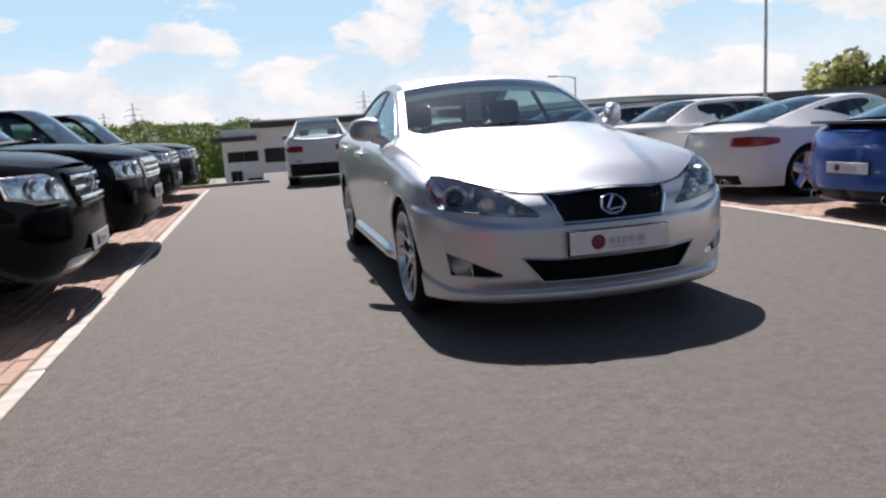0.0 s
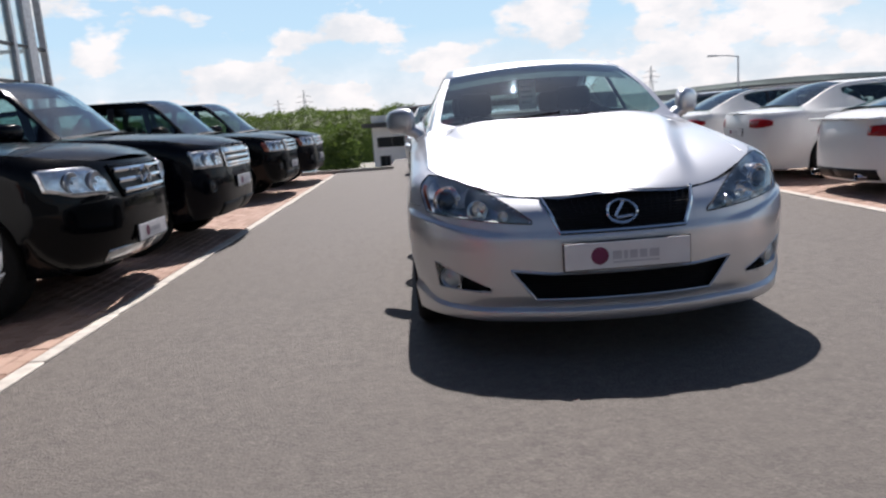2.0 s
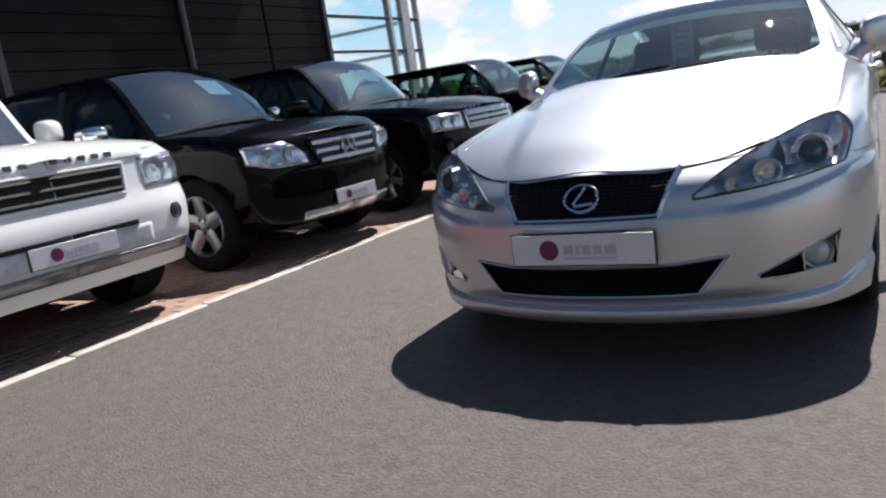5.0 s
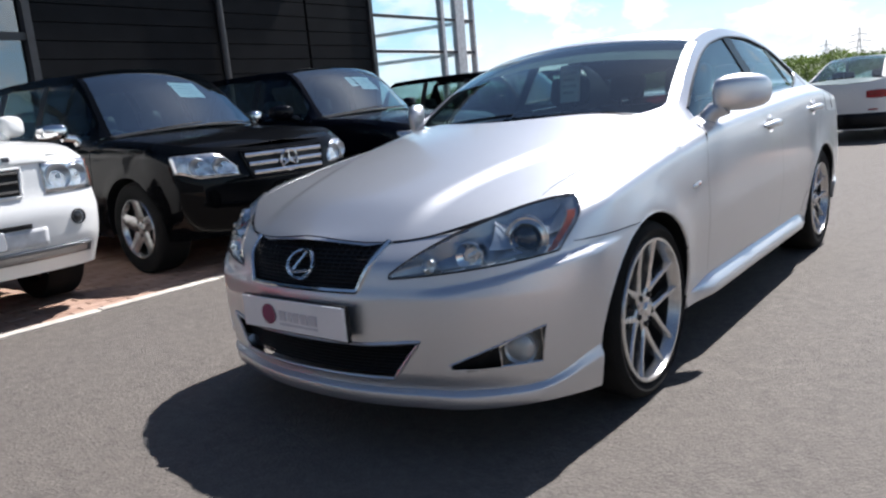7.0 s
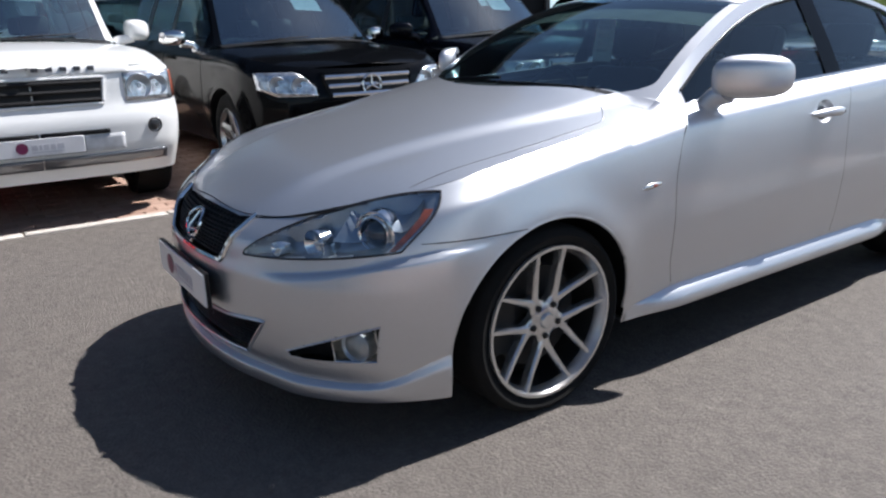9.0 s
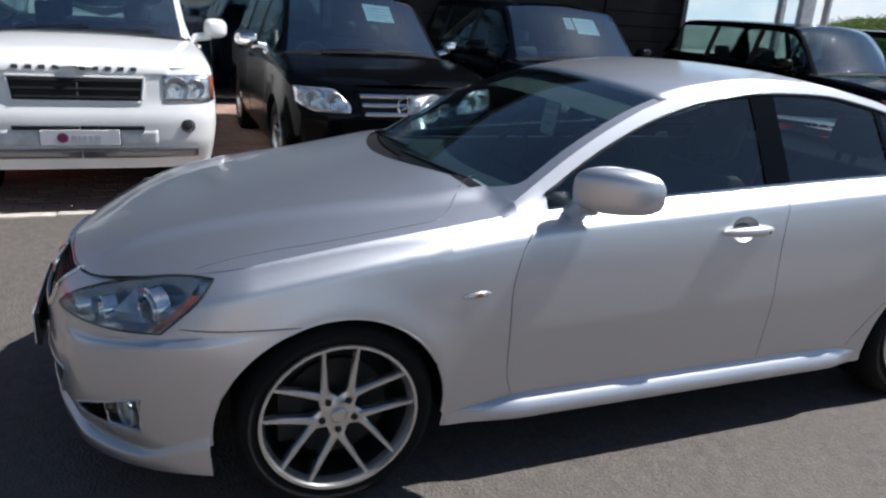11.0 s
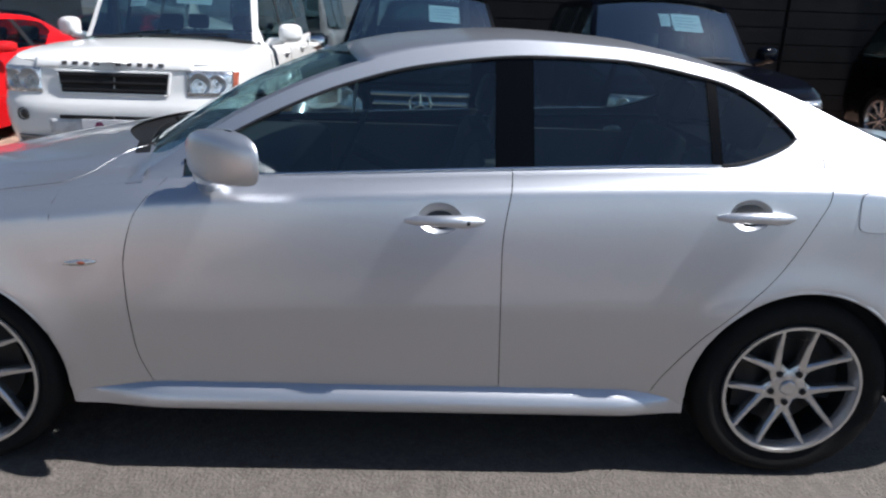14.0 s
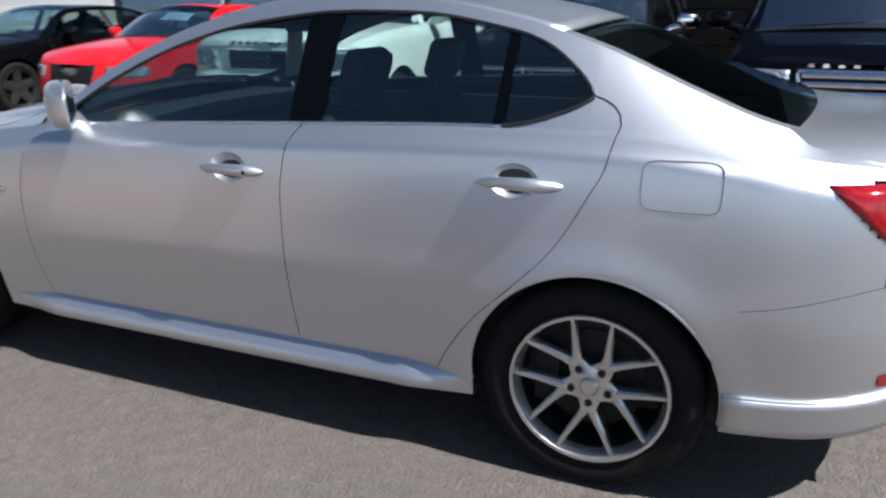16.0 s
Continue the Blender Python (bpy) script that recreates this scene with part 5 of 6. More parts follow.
    for side in (1, -1):
        skin_panel(bm, S, const(S.at_y(S.wb + S.R + 0.001, 0.5)), const(S.a1), lambda a: 0.28 + 0.01 * smooth01((a - 3.1) / 0.5), lambda a: 0.388 + 0.03 * smooth01((a - 3.1) / 0.6), 36, 6, side, off=0.014)
        skin_panel(bm, S, const(S.at_y(S.wb + S.R + 0.001, 0.5)), const(S.a1), lambda a: 0.388 + 0.03 * smooth01((a - 3.1) / 0.6), lambda a: 0.395 + 0.03 * smooth01((a - 3.1) / 0.6), 36, 2, side, off=0.009)
    part("rear_lip", bm, SILVER, car, thick=0.012, sharp=25)
    bm = bmesh.new()
    for side in (1, -1):
        skin_panel(bm, S, lambda z: S.at_y(3.425, z), const(S.a1), lambda a: seam_r(a) + 0.0028, lambda a: S.ztop(S.skin(a, 0.95).y), 20, 12, side, keep=lambda a, z: not (S.skin(a, z).x > 0.45 and 0.80 < z < 0.965))
    deck_grid(bm, S, 3.17, 3.72, 14, 25, lift=-0.0015)
    part("boot_lid", bm, SILVER, car)
    for side in (1, -1):
        bm = bmesh.new()
        skin_panel(bm, S, lambda z: S.at_y(3.262 + 1.1 * (0.965 - z), z), lambda z: S.at_x(0.45, z, True), const(0.80), const(0.967), 18, 8, side, off=0.004)
        part("tail_lamp", bm, REDLENS, car, "red tail lamp lens wrapping round the corner", thick=0.02)
        bm = bmesh.new()
        skin_panel(bm, S, lambda z: S.at_y(3.45, z), lambda z: S.at_x(0.6, z, True), const(0.44), const(0.475), 10, 3, side, off=0.003)
        part("reflector", bm, REDLENS, car)

    # bonnet, cut away in the middle for the cowl
    bm = bmesh.new()
    hood_end = lambda s: 0.335 + 0.45 * s * s + (0.172 - 0.300 * s * s) * smooth01((abs(s) - 0.62) / 0.07)

    def hood(u, s):
        if u < 0:
            return hood(0.0, s) + Vector((0, 0.012, -0.045))
        y = -0.82 + 1.36 * u
        y += (hood_end(s) - 0.54) * smooth01((u - 0.45) / 0.55)
        e = S.edge_x(y)
        p = S.deck(s * e, y)
        return p
    grid(bm, hood, [-1] + lin(0, 1, 44), lin(-1, 1, 97), flip=True)
    part("bonnet", bm, SILVER, car)
    # shut line of the bonnet on both sides
    for side in (1, -1):
        bm = bmesh.new()
        pts = []
        for k in range(30):
            y = -0.42 + 1.02 * k / 29
            x = (0.70 + 0.035 * smooth01((y + 0.4) / 0.5) - 0.25 * smooth01((y - 0.33) / 0.27))
            x = min(x, S.edge_x(y) - 0.012)
            pts.append(S.deck(side * x, y) + Vector((0, 0, 0.0005)))
        tube(bm, pts, 0.0015, 5)
        part("shut_line", bm, GREYP, car)
    bm = bmesh.new()
    pts = []
    for k in range(41):
        x = -0.66 + 1.32 * k / 40
        yy = -0.80 + 0.26 * (abs(x) / 0.66) ** 2.6
        pts.append(S.deck(x, yy) + Vector((0, -0.001, 0.0006)))
    tube(bm, pts, 0.0018, 5)
    part("shut_line", bm, TRIM, car)
    # cowl panel at the foot of the screen
    bm = bmesh.new()

    def cowl(u, s):
        y0 = hood_end(s * 0.68) - 0.02
        x = s * 0.68 * S.edge_x(y0)
        g = S.over(0.60, min(1.0, abs(x) / 0.745))
        y1 = g.y + 0.07
        z0 = S.deck(x, y0).z - 0.006
        return Vector((x, y0 + (y1 - y0) * u, z0 + (g.z - 0.012 - z0) * u - 0.014 * math.sin(math.pi * u)))
    grid(bm, cowl, lin(0, 1, 6), lin(-1, 1, 25), flip=True)
    part("cowl_panel", bm, PLASTIC, car)
    # painted corners that close the foot of the pillars on the bonnet's edge, and the dark seal beside them
    for side in (1, -1):
        def corner(k, v, reach=0.06):
            g = S.over(0.622, k)
            y = g.y - reach * v
            d = S.deck(min(g.x, S.edge_x(y) - 0.004), y).z + 0.0008
            e = 1 - (1 - v) ** 2.2
            return Vector((side * g.x, y, max(d, (g.z + 0.002) * (1 - e) + d * e)))

        def corner_side(w, v):
            p = corner(1.0, v)
            b = S.skin(S.at_y(p.y, S.ztop(p.y) - 0.004), S.ztop(p.y) - 0.004, side, 0.001)
            q = p.lerp(b, w)
            q.z += 0.010 * math.sin(math.pi * w) * (1 - v)
            return q
        bm = bmesh.new()
        grid(bm, corner, lin(0.80, 1.0, 10), lin(0, 1, 9), flip=side > 0)
        grid(bm, corner_side, lin(0, 1, 6), lin(0, 1, 9), flip=side > 0)
        part("scuttle_corner", bm, SILVER, car)
        bm = bmesh.new()
        grid(bm, lambda k, v: corner(k, v, 0.05), lin(0.64, 0.798, 7), lin(0, 1, 5), flip=side > 0)
        part("scuttle_seal", bm, PLASTIC, car)
    wipers(car, S)

    # grille
    gy = lambda x, z: S.skin(S.at_x(abs(x), z), z).y
    bm = bmesh.new()
    for i in range(12):
        z = 0.566 + 0.0118 * i
        w = 0.262 + (z - 0.558) / 0.147 * 0.063 - 0.006
        pts = [Vector((x, gy(x, z) + 0.018, z)) for x in lin(-w, w, 15)]
        tube(bm, pts, 0.0042, 4)
    for j in range(23):
        k = -1 + 2 * j / 22
        tube(bm, [Vector((k * (0.26 + 0.063 * (z - 0.558) / 0.147), gy(k * 0.26, z) + 0.022, z)) for z in lin(0.56, 0.702, 5)], 0.0042, 4)
    gr = part("grille", bm, PLASTIC, car, "black mesh grille in a bright frame")
    bm = bmesh.new()
    grid(bm, lambda u, v: Vector((u * (0.258 + 0.063 * v), gy(u * 0.29, 0.56 + 0.145 * v) + 0.03, 0.556 + 0.15 * v)), lin(-1, 1, 17), lin(0, 1, 4))
    part("grille_back", bm, PLASTIC, gr)
    bm = bmesh.new()
    loop = []
    for (x0, z0), (x1, z1) in zip(grille[1:], grille[2:] + grille[:1]):
        for t in lin(0, 0.95, 14):
            x, z = x0 + (x1 - x0) * t, z0 + (z1 - z0) * t
            loop.append(Vector((x, gy(x, z) - 0.003, z)))
    tube(bm, loop, 0.009, 6)
    part("grille_frame", bm, CHROME, gr, "polished chrome surround")
    bm = bmesh.new()
    on = lambda x, z: Vector((x, gy(0, z) - 0.001, z))
    ring = [on(0.062 * math.cos(t), 0.630 + 0.044 * math.sin(t)) for t in lin(0, 2 * math.pi, 37)]
    tube(bm, ring, 0.0065, 6)
    tube(bm, [on(0.012, 0.666), on(-0.030, 0.612), on(-0.026, 0.606), on(0.045, 0.613)], [0.0075, 0.0065, 0.0065, 0.006], 6)
    part("round_emblem", bm, CHROME, gr, "oval chrome emblem")
    # lower intake
    bm = bmesh.new()
    for i in range(10):
        z = 0.283 + 0.0115 * i
        w = 0.375 + (z - 0.275) / 0.12 * 0.075
        tube(bm, [Vector((x, gy(x, z) + 0.03, z)) for x in lin(-w, w, 15)], 0.004, 4)
    for j in range(33):
        x = -0.45 + 0.9 * j / 32
        tube(bm, [Vector((x * (0.86 + 0.14 * v), gy(x, 0.3) + 0.034, 0.278 + 0.115 * v)) for v in (0, 0.5, 1)], 0.004, 4)
    it = part("lower_intake", bm, PLASTIC, car)
    bm = bmesh.new()
    loop = []
    for (x0, z0), (x1, z1) in zip(intake, intake[1:] + intake[:1]):
        for t in lin(0, 0.93, 10):
            x, z = x0 + (x1 - x0) * t, z0 + (z1 - z0) * t
            loop.append(Vector((x, gy(x, z) - 0.002, z)))
    tube(bm, loop + loop[:1], 0.006, 6)
    part("intake_frame", bm, SILVER, it)
    # front lip and side strakes
    bm = bmesh.new()
    for side in (1, -1):
        e = S.at_y(-0.395, 0.25)
        lt = lambda a: 0.226 + 0.075 * smooth01((a - (S.a0 + 0.70)) / (e - S.a0 - 0.66)) ** 1.3
        prof = [(-0.03, 1.30), (0.000, 1.22), (0.012, 1.06), (0.030, 0.96), (0.037, 0.84), (0.038, 0.5), (0.036, 0.08), (0.028, 0.0), (-0.08, -0.02)]

        def lip(a, k):
            o, f = prof[int(k)]
            z = 0.176 + (lt(a) - 0.176) * f
            n = S.normal(a, 0.27, side)
            n.z = 0
            grow = 0.75 - 0.25 * smooth01((a - S.a0 - 0.5) / 0.4)
            p = S.skin(a, max(z, 0.21), side) + n.normalized() * (o * grow if o > 0 else o)
            return Vector((p.x, p.y, z))
        grid(bm, lip, lin(S.a0, e, 70), list(range(len(prof))), flip=side > 0)
    part("front_lip", bm, SILVER, car, sharp=55)
    # fog lamps
    for side in (1, -1):
        bm = bmesh.new()
        fx = lambda x, z, o: S.skin(S.at_x(x, z), z, side, o)
        loop = []
        for (x0, z0), (x1, z1) in zip(fog, fog[1:] + fog[:1]):
            for t in lin(0, 0.93, 8):
                loop.append(fx(x0 + (x1 - x0) * t, z0 + (z1 - z0) * t, 0.0))
        tube(bm, loop + loop[:1], 0.003, 5)
        fg = part("fog_lamp", bm, SILVER, car, "round fog lamp in a dark slot")
        bm = bmesh.new()
        grid(bm, lambda u, v: fx(0.54 + 0.26 * u, 0.295 + 0.005 * u + v * (0.04 + 0.11 * u), -0.05 * min(1, 6 * u * (1 - u) + 0.3)), lin(0, 1, 10), lin(0, 1, 5), flip=side < 0)
        part("slot", bm, PLASTIC, fg)
        bm = bmesh.new()
        grid(bm, lambda u, v: fx(0.685 + 0.094 * u, 0.312 + 0.002 * u + v * (0.066 + 0.046 * u), -0.006), lin(0, 1, 6), lin(0, 1, 5), flip=side < 0)
        part("lens", bm, LAMPGLASS, fg, "clear fog lamp lens")
        bm = bmesh.new()
        loop = [fx(x, z, -0.004) for x, z in ((0.685, 0.312), (0.73, 0.313), (0.779, 0.314), (0.779, 0.37), (0.779, 0.426), (0.73, 0.404), (0.685, 0.378), (0.685, 0.34))]
        tube(bm, loop + loop[:1], 0.003, 5)
        part("bezel", bm, CHROME, fg, "bright lens frame")
        bm = bmesh.new()
        p = fx(0.733, 0.358, -0.016)
        m = Matrix.Translation(p) @ Matrix.Rotation(math.atan2(-0.75, side * 0.35), 4, "Z")
        lathe(bm, [(0.0005, 0.004), (0.028, 0.002), (0.042, -0.006), (0.046, 0.0), (0.05, 0.002), (0.05, -0.05)], 26, m)
        part("fog_bowl", bm, LAMPBOWL, fg)
    plate_part(car, S, 0.462, off=0.02)
    # engine bay block and boot lining that close the inside of the shell
    bm = bmesh.new()
    box(bm, (-0.60, -0.70, 0.26), (0.60, 0.56, 0.60))
    box(bm, (-0.45, -0.35, 0.60), (0.45, 0.56, 0.76))
    part("engine_bay", bm, PLASTIC, car)
    bm = bmesh.new()
    box(bm, (-0.62, 2.72, 0.29), (0.62, 3.60, 0.90))
    box(bm, (-0.72, 2.74, 0.90), (0.72, 3.40, 0.99))
    part("boot_lining", bm, PLASTIC, car)

    # headlamps: dark bucket, projector, reflector, clear cover, amber marker
    for side in (1, -1):
        def at(u, v, o):
            u2 = u * lamp_end(v)
            return S.skin(lamp_a + (lamp_b - lamp_a) * u2, lamp_bot(u2) + (lamp_top(u2) - lamp_bot(u2)) * v, side, o)
        bm = bmesh.new()
        grid(bm, lambda u, v: at(u, v, 0.004 + 0.006 * math.sin(math.pi * u) * math.sin(math.pi * v)), lin(0, 1, 30), lin(0, 1, 12), flip=side < 0)
        cov = part("headlamp", bm, LAMPGLASS, car, "clear swept-back headlamp with projector lens")
        bm = bmesh.new()
        grid(bm, lambda u, v: at(u, v, -0.05 * min(1, 6 * u * (1 - u)) * min(1, 5 * v * (1 - v) + 0.1)), lin(0, 1, 24), lin(0, 1, 10), flip=side < 0)
        part("bucket", bm, LAMPDARK, cov)
        # bright upper shell behind the projector
        bm = bmesh.new()
        grid(bm, lambda u, v: at(0.50 + 0.40 * u, 0.42 + 0.55 * v, -0.040 * min(1, 4 * u * (1 - u) + 0.25)), lin(0, 1, 10), lin(0, 1, 6), flip=side < 0)
        part("upper_shell", bm, LAMPBOWL, cov)
        bm = bmesh.new()
        c = at(0.69, 0.50, -0.026)
        m = Matrix.Translation(c) @ Matrix.Rotation(math.atan2(-0.9, side * 0.42), 4, "Z")
        lathe(bm, [(0.044, -0.02), (0.046, 0.006), (0.050, 0.010), (0.054, 0.008), (0.056, -0.004), (0.064, -0.008), (0.066, 0.002), (0.069, 0.0), (0.071, -0.04)], 32, m)
        part("projector", bm, CHROME, cov, "bright ring of the projector lamp")
        bm = bmesh.new()
        lathe(bm, [(0.0005, 0.020), (0.014, 0.018), (0.028, 0.011), (0.038, 0.0), (0.044, -0.014)], 28, m)
        part("projector_lens", bm, LENSDARK, cov, "dark round projector lens")
        for u0, v0, r, dep in ((0.40, 0.46, 0.044, -0.024), (0.20, 0.42, 0.022, -0.016)):
            bm = bmesh.new()
            m = Matrix.Translation(at(u0, v0, dep)) @ Matrix.Rotation(math.atan2(-0.9, side * 0.22), 4, "Z")
            lathe(bm, [(0.0005, 0.006), (r * 0.16, 0.004), (r * 0.20, -0.012), (r * 0.55, -0.010), (r * 0.86, 0.004), (r, 0.012), (r * 1.05, 0.010), (r * 1.06, -0.03)], 26, m)
            part("reflector", bm, CHROME, cov, "bright reflector bowl")
        bm = bmesh.new()
        grid(bm, lambda u, v: at(0.915 + 0.055 * u, 0.03 + 0.72 * v, -0.003), lin(0, 1, 5), lin(0, 1, 8), flip=side < 0)
        part("marker", bm, AMBER, cov, "amber side marker")
        bm = bmesh.new()
        loop = [at(u, 0, 0.003) for u in lin(0, 1, 16)] + [at(1, v, 0.003) for v in lin(0.1, 1, 8)] + [at(u, 1, 0.003) for u in lin(0.95, 0, 16)]
        tube(bm, loop + loop[:1], 0.0035, 5)
        part("lamp_gap", bm, TRIM, cov)
        bm = bmesh.new()
        tube(bm, [S.skin(S.at_y(y, 0.670), 0.670, side, 0.0004) for y in lin(-0.47, -0.13, 20)], 0.0016, 5)
        part("shut_line", bm, TRIM, car)
        # wing repeater badge
        bm = bmesh.new()
        grid(bm, lambda u, v: S.skin(0.445 + 0.052 * math.cos(u) * v, 0.722 + 0.011 * math.sin(u) * v + 0.004 * math.cos(u) * v, side, 0.009 - 0.008 * v * v), lin(0, 2 * math.pi, 21), [0.02, 0.5, 0.8, 1.0], flip=side < 0)
        bd = part("wing_badge", bm, ALLOY, car, "small chrome oval wing badge")
        bm = bmesh.new()
        grid(bm, lambda u, v: S.skin(0.452 + 0.013 * math.cos(u) * v, 0.723 + 0.005 * math.sin(u) * v, side, 0.0105 - 0.002 * v), lin(0, 2 * math.pi, 13), [0.05, 1.0], flip=side < 0)
        part("repeater", bm, AMBER, bd)

    # cabin
    top_gap = lambda y: 1 - min(0.5, (0.050 - 0.014 * smooth01((y - 1.6) / 0.6)) / max(0.06, S.rail_z(y) - S.ztop(y)))
    tip = lambda y: min(1.0, max(0.0, (y - 2.425) / 0.245))
    rise = lambda y: 0.40 - 0.38 * max(0.0, 1 - tip(y) ** 1.7) ** 0.75
    fall = lambda y: 0.41 + (top_gap(y) - 0.41) * max(0.0, 1 - tip(y) ** 2.3) ** 0.75
    cabin(S, car, SILVER, [(0.74, 1.715, 0.02, top_gap), (1.83, 2.40, 0.02, top_gap), (2.425, 2.67, rise, fall)], screen=SCREEN, detail=2, pillar=BLACK, rear_glass=REARGLASS)
    # bright strip at the foot of the side glass and dark seal round it
    for side in (1, -1):
        bm = bmesh.new()
        tube(bm, [S.side(y, 0.018, side, 0.003) for y in lin(0.74, 2.41, 40)], 0.004, 5)
        part("belt_seal", bm, CHROME, car, "thin bright strip under the side windows")
        bm = bmesh.new()
        tube(bm, [S.side(y, fall(y), side, 0.002) for y in lin(0.74, 2.5, 40) + lin(2.51, 2.67, 20)] + [S.side(y, rise(y), side, 0.002) for y in lin(2.668, 2.425, 24)], 0.006, 6)
        part("window_seal", bm, TRIM, car)
        bm = bmesh.new()
        grid(bm, lambda y, v: S.side(y, 0.02 + (top_gap(y) - 0.02) * v, side, -0.002), lin(0.665, 0.745, 4), lin(0, 1, 4), flip=side < 0)
        part("corner_trim", bm, TRIM, car)
    mirror_part(car, S, 0.93, 1.062, 0.93, SILVER, (0.19, 0.10, 0.165), sweep=0.9)
    add_wheels(car, S, 0.265, 0.23, "pairs", 0.878, rim_r=0.236)
    underbody(car, S, 0.212)
    cabin_inside(car, S, 0.25, (1.62, 2.48), dash_y=0.72)
    bm = bmesh.new()
    grid(bm, lambda u, s: S.over(1.12 + 1.6 * u, s * 0.95) + Vector((0, 0, -0.035)), lin(0, 1, 10), lin(-1, 1, 11))
    part("headliner", bm, simple("headliner_cloth", (0.055, 0.055, 0.053), 0.9), car)
    # inside mirror, price tag
    bm = bmesh.new()
    rounded_box(bm, (-0.11, 1.27, 1.27), (0.11, 1.30, 1.335), 0.012)
    tube(bm, [(0, 1.29, 1.33), (0, 1.31, 1.385)], 0.012, 6)
    part("inside_mirror", bm, PLASTIC, car)
    bm = bmesh.new()
    m = Matrix.Translation((-0.06, 1.20, 1.18)) @ Matrix.Rotation(radians(-8), 4, "X")
    rounded_box(bm, (-0.06, -0.002, -0.10), (0.06, 0.002, 0.10), 0.0015, m, 1)
    tag = part("hanging_tag", bm, PAPER, car, "white paper tag hanging from the inside mirror")
    bm = bmesh.new()
    for k in range(4):
        box(bm, (-0.04, -0.0045, 0.05 - 0.035 * k), (0.04 - 0.012 * (k % 2), -0.003, 0.064 - 0.035 * k), m)
    part("print", bm, PAPERINK, tag)
    return S


silver_saloon()

# ---- the parked rows ----
LAMPFACE = simple("lamp_reflector", (0.55, 0.57, 0.6), 0.16, 0.8, vary=0.35, scale=28)
LETTERS_D = simple("dark_lettering", (0.09, 0.09, 0.10), 0.3, 0.5)


def front_panel(car, S, name, x0, x1, z0, z1, mat, off=0.005, n=8, label="", thick=0.012, rear=False, parent=None, both=False):
    """A panel that lies on the nose or the tail, between two x and two heights (numbers or functions of z and x)."""
    f = lambda v: v if callable(v) else const(v)
    out = None
    for side in ((1, -1) if (both or x0 == 0) else (1 if x1 > 0 else -1,)):
        if x0 == 0 or side == 1 or out is None or both:
            bm = bmesh.new() if (out is None or both) else bm
        xa, xb = abs(x0) if not callable(x0) else x0, abs(x1) if not callable(x1) else x1
        fa, fb = f(xa), f(xb)
        al, ar = (lambda z: S.at_x(fa(z), z, rear)), (lambda z: S.at_x(fb(z), z, rear))
        skin_panel(bm, S, ar if rear else al, al if rear else ar, f(z0), f(z1), n, max(3, n // 2), side, off)
        if both:
            part(name, bm, mat, parent or car, label, thick=thick)
        out = bm
    if not both:
        return part(name, bm, mat, parent or car, label, thick=thick)


def sticker(car, S, s, q, w=0.3, h=0.21):
    """A paper price sheet behind the windscreen."""
    c = S.over(q, s)
    e = S.over(q + 0.05, s)
    up = (e - c).normalized()
    right = (S.over(q, s + 0.05) - c).normalized()
    n = right.cross(up).normalized()
    bm = bmesh.new()
    p = c - n * 0.02
    vs = [p + right * a * w / 2 + up * b * h / 2 for a, b in ((-1, -1), (1, -1), (1, 1), (-1, 1))]
    bm.faces.new([bm.verts.new(v) for v in vs])
    st = part("price_sheet", bm, PAPER, car, "white printed sheet behind the windscreen")
    bm = bmesh.new()
    for k in range(4):
        b0 = 0.6 - 0.36 * k
        q4 = [p + n * 0.003 + right * a * w / 2 + up * b * h / 2 for a, b in ((-0.8, b0 - 0.12), (0.8 - 0.3 * (k % 2), b0 - 0.12), (0.8 - 0.3 * (k % 2), b0), (-0.8, b0))]
        bm.faces.new([bm.verts.new(v) for v in q4])
    part("print", bm, PAPERINK, st)


def lettering(car, S, z, half, mat, groups=((0, 4), (5, 10)), size=0.05, out=0.004):
    """Raised capitals on the bonnet's edge, as plain bars."""
    total = groups[-1][1]
    for g0, g1 in groups:
        for k in range(g0, g1):
            x = -half + 2 * half * (k + 0.5) / total
            bm = bmesh.new()
            p = S.skin(S.at_x(abs(x), z), z)
            m = Matrix.Translation((x, p.y - out, z))
            box(bm, (-size * 0.40, -0.004, -size * 0.28), (size * 0.40, 0.010, size * 0.28), m)
            part("letter_bar", bm, mat, car)


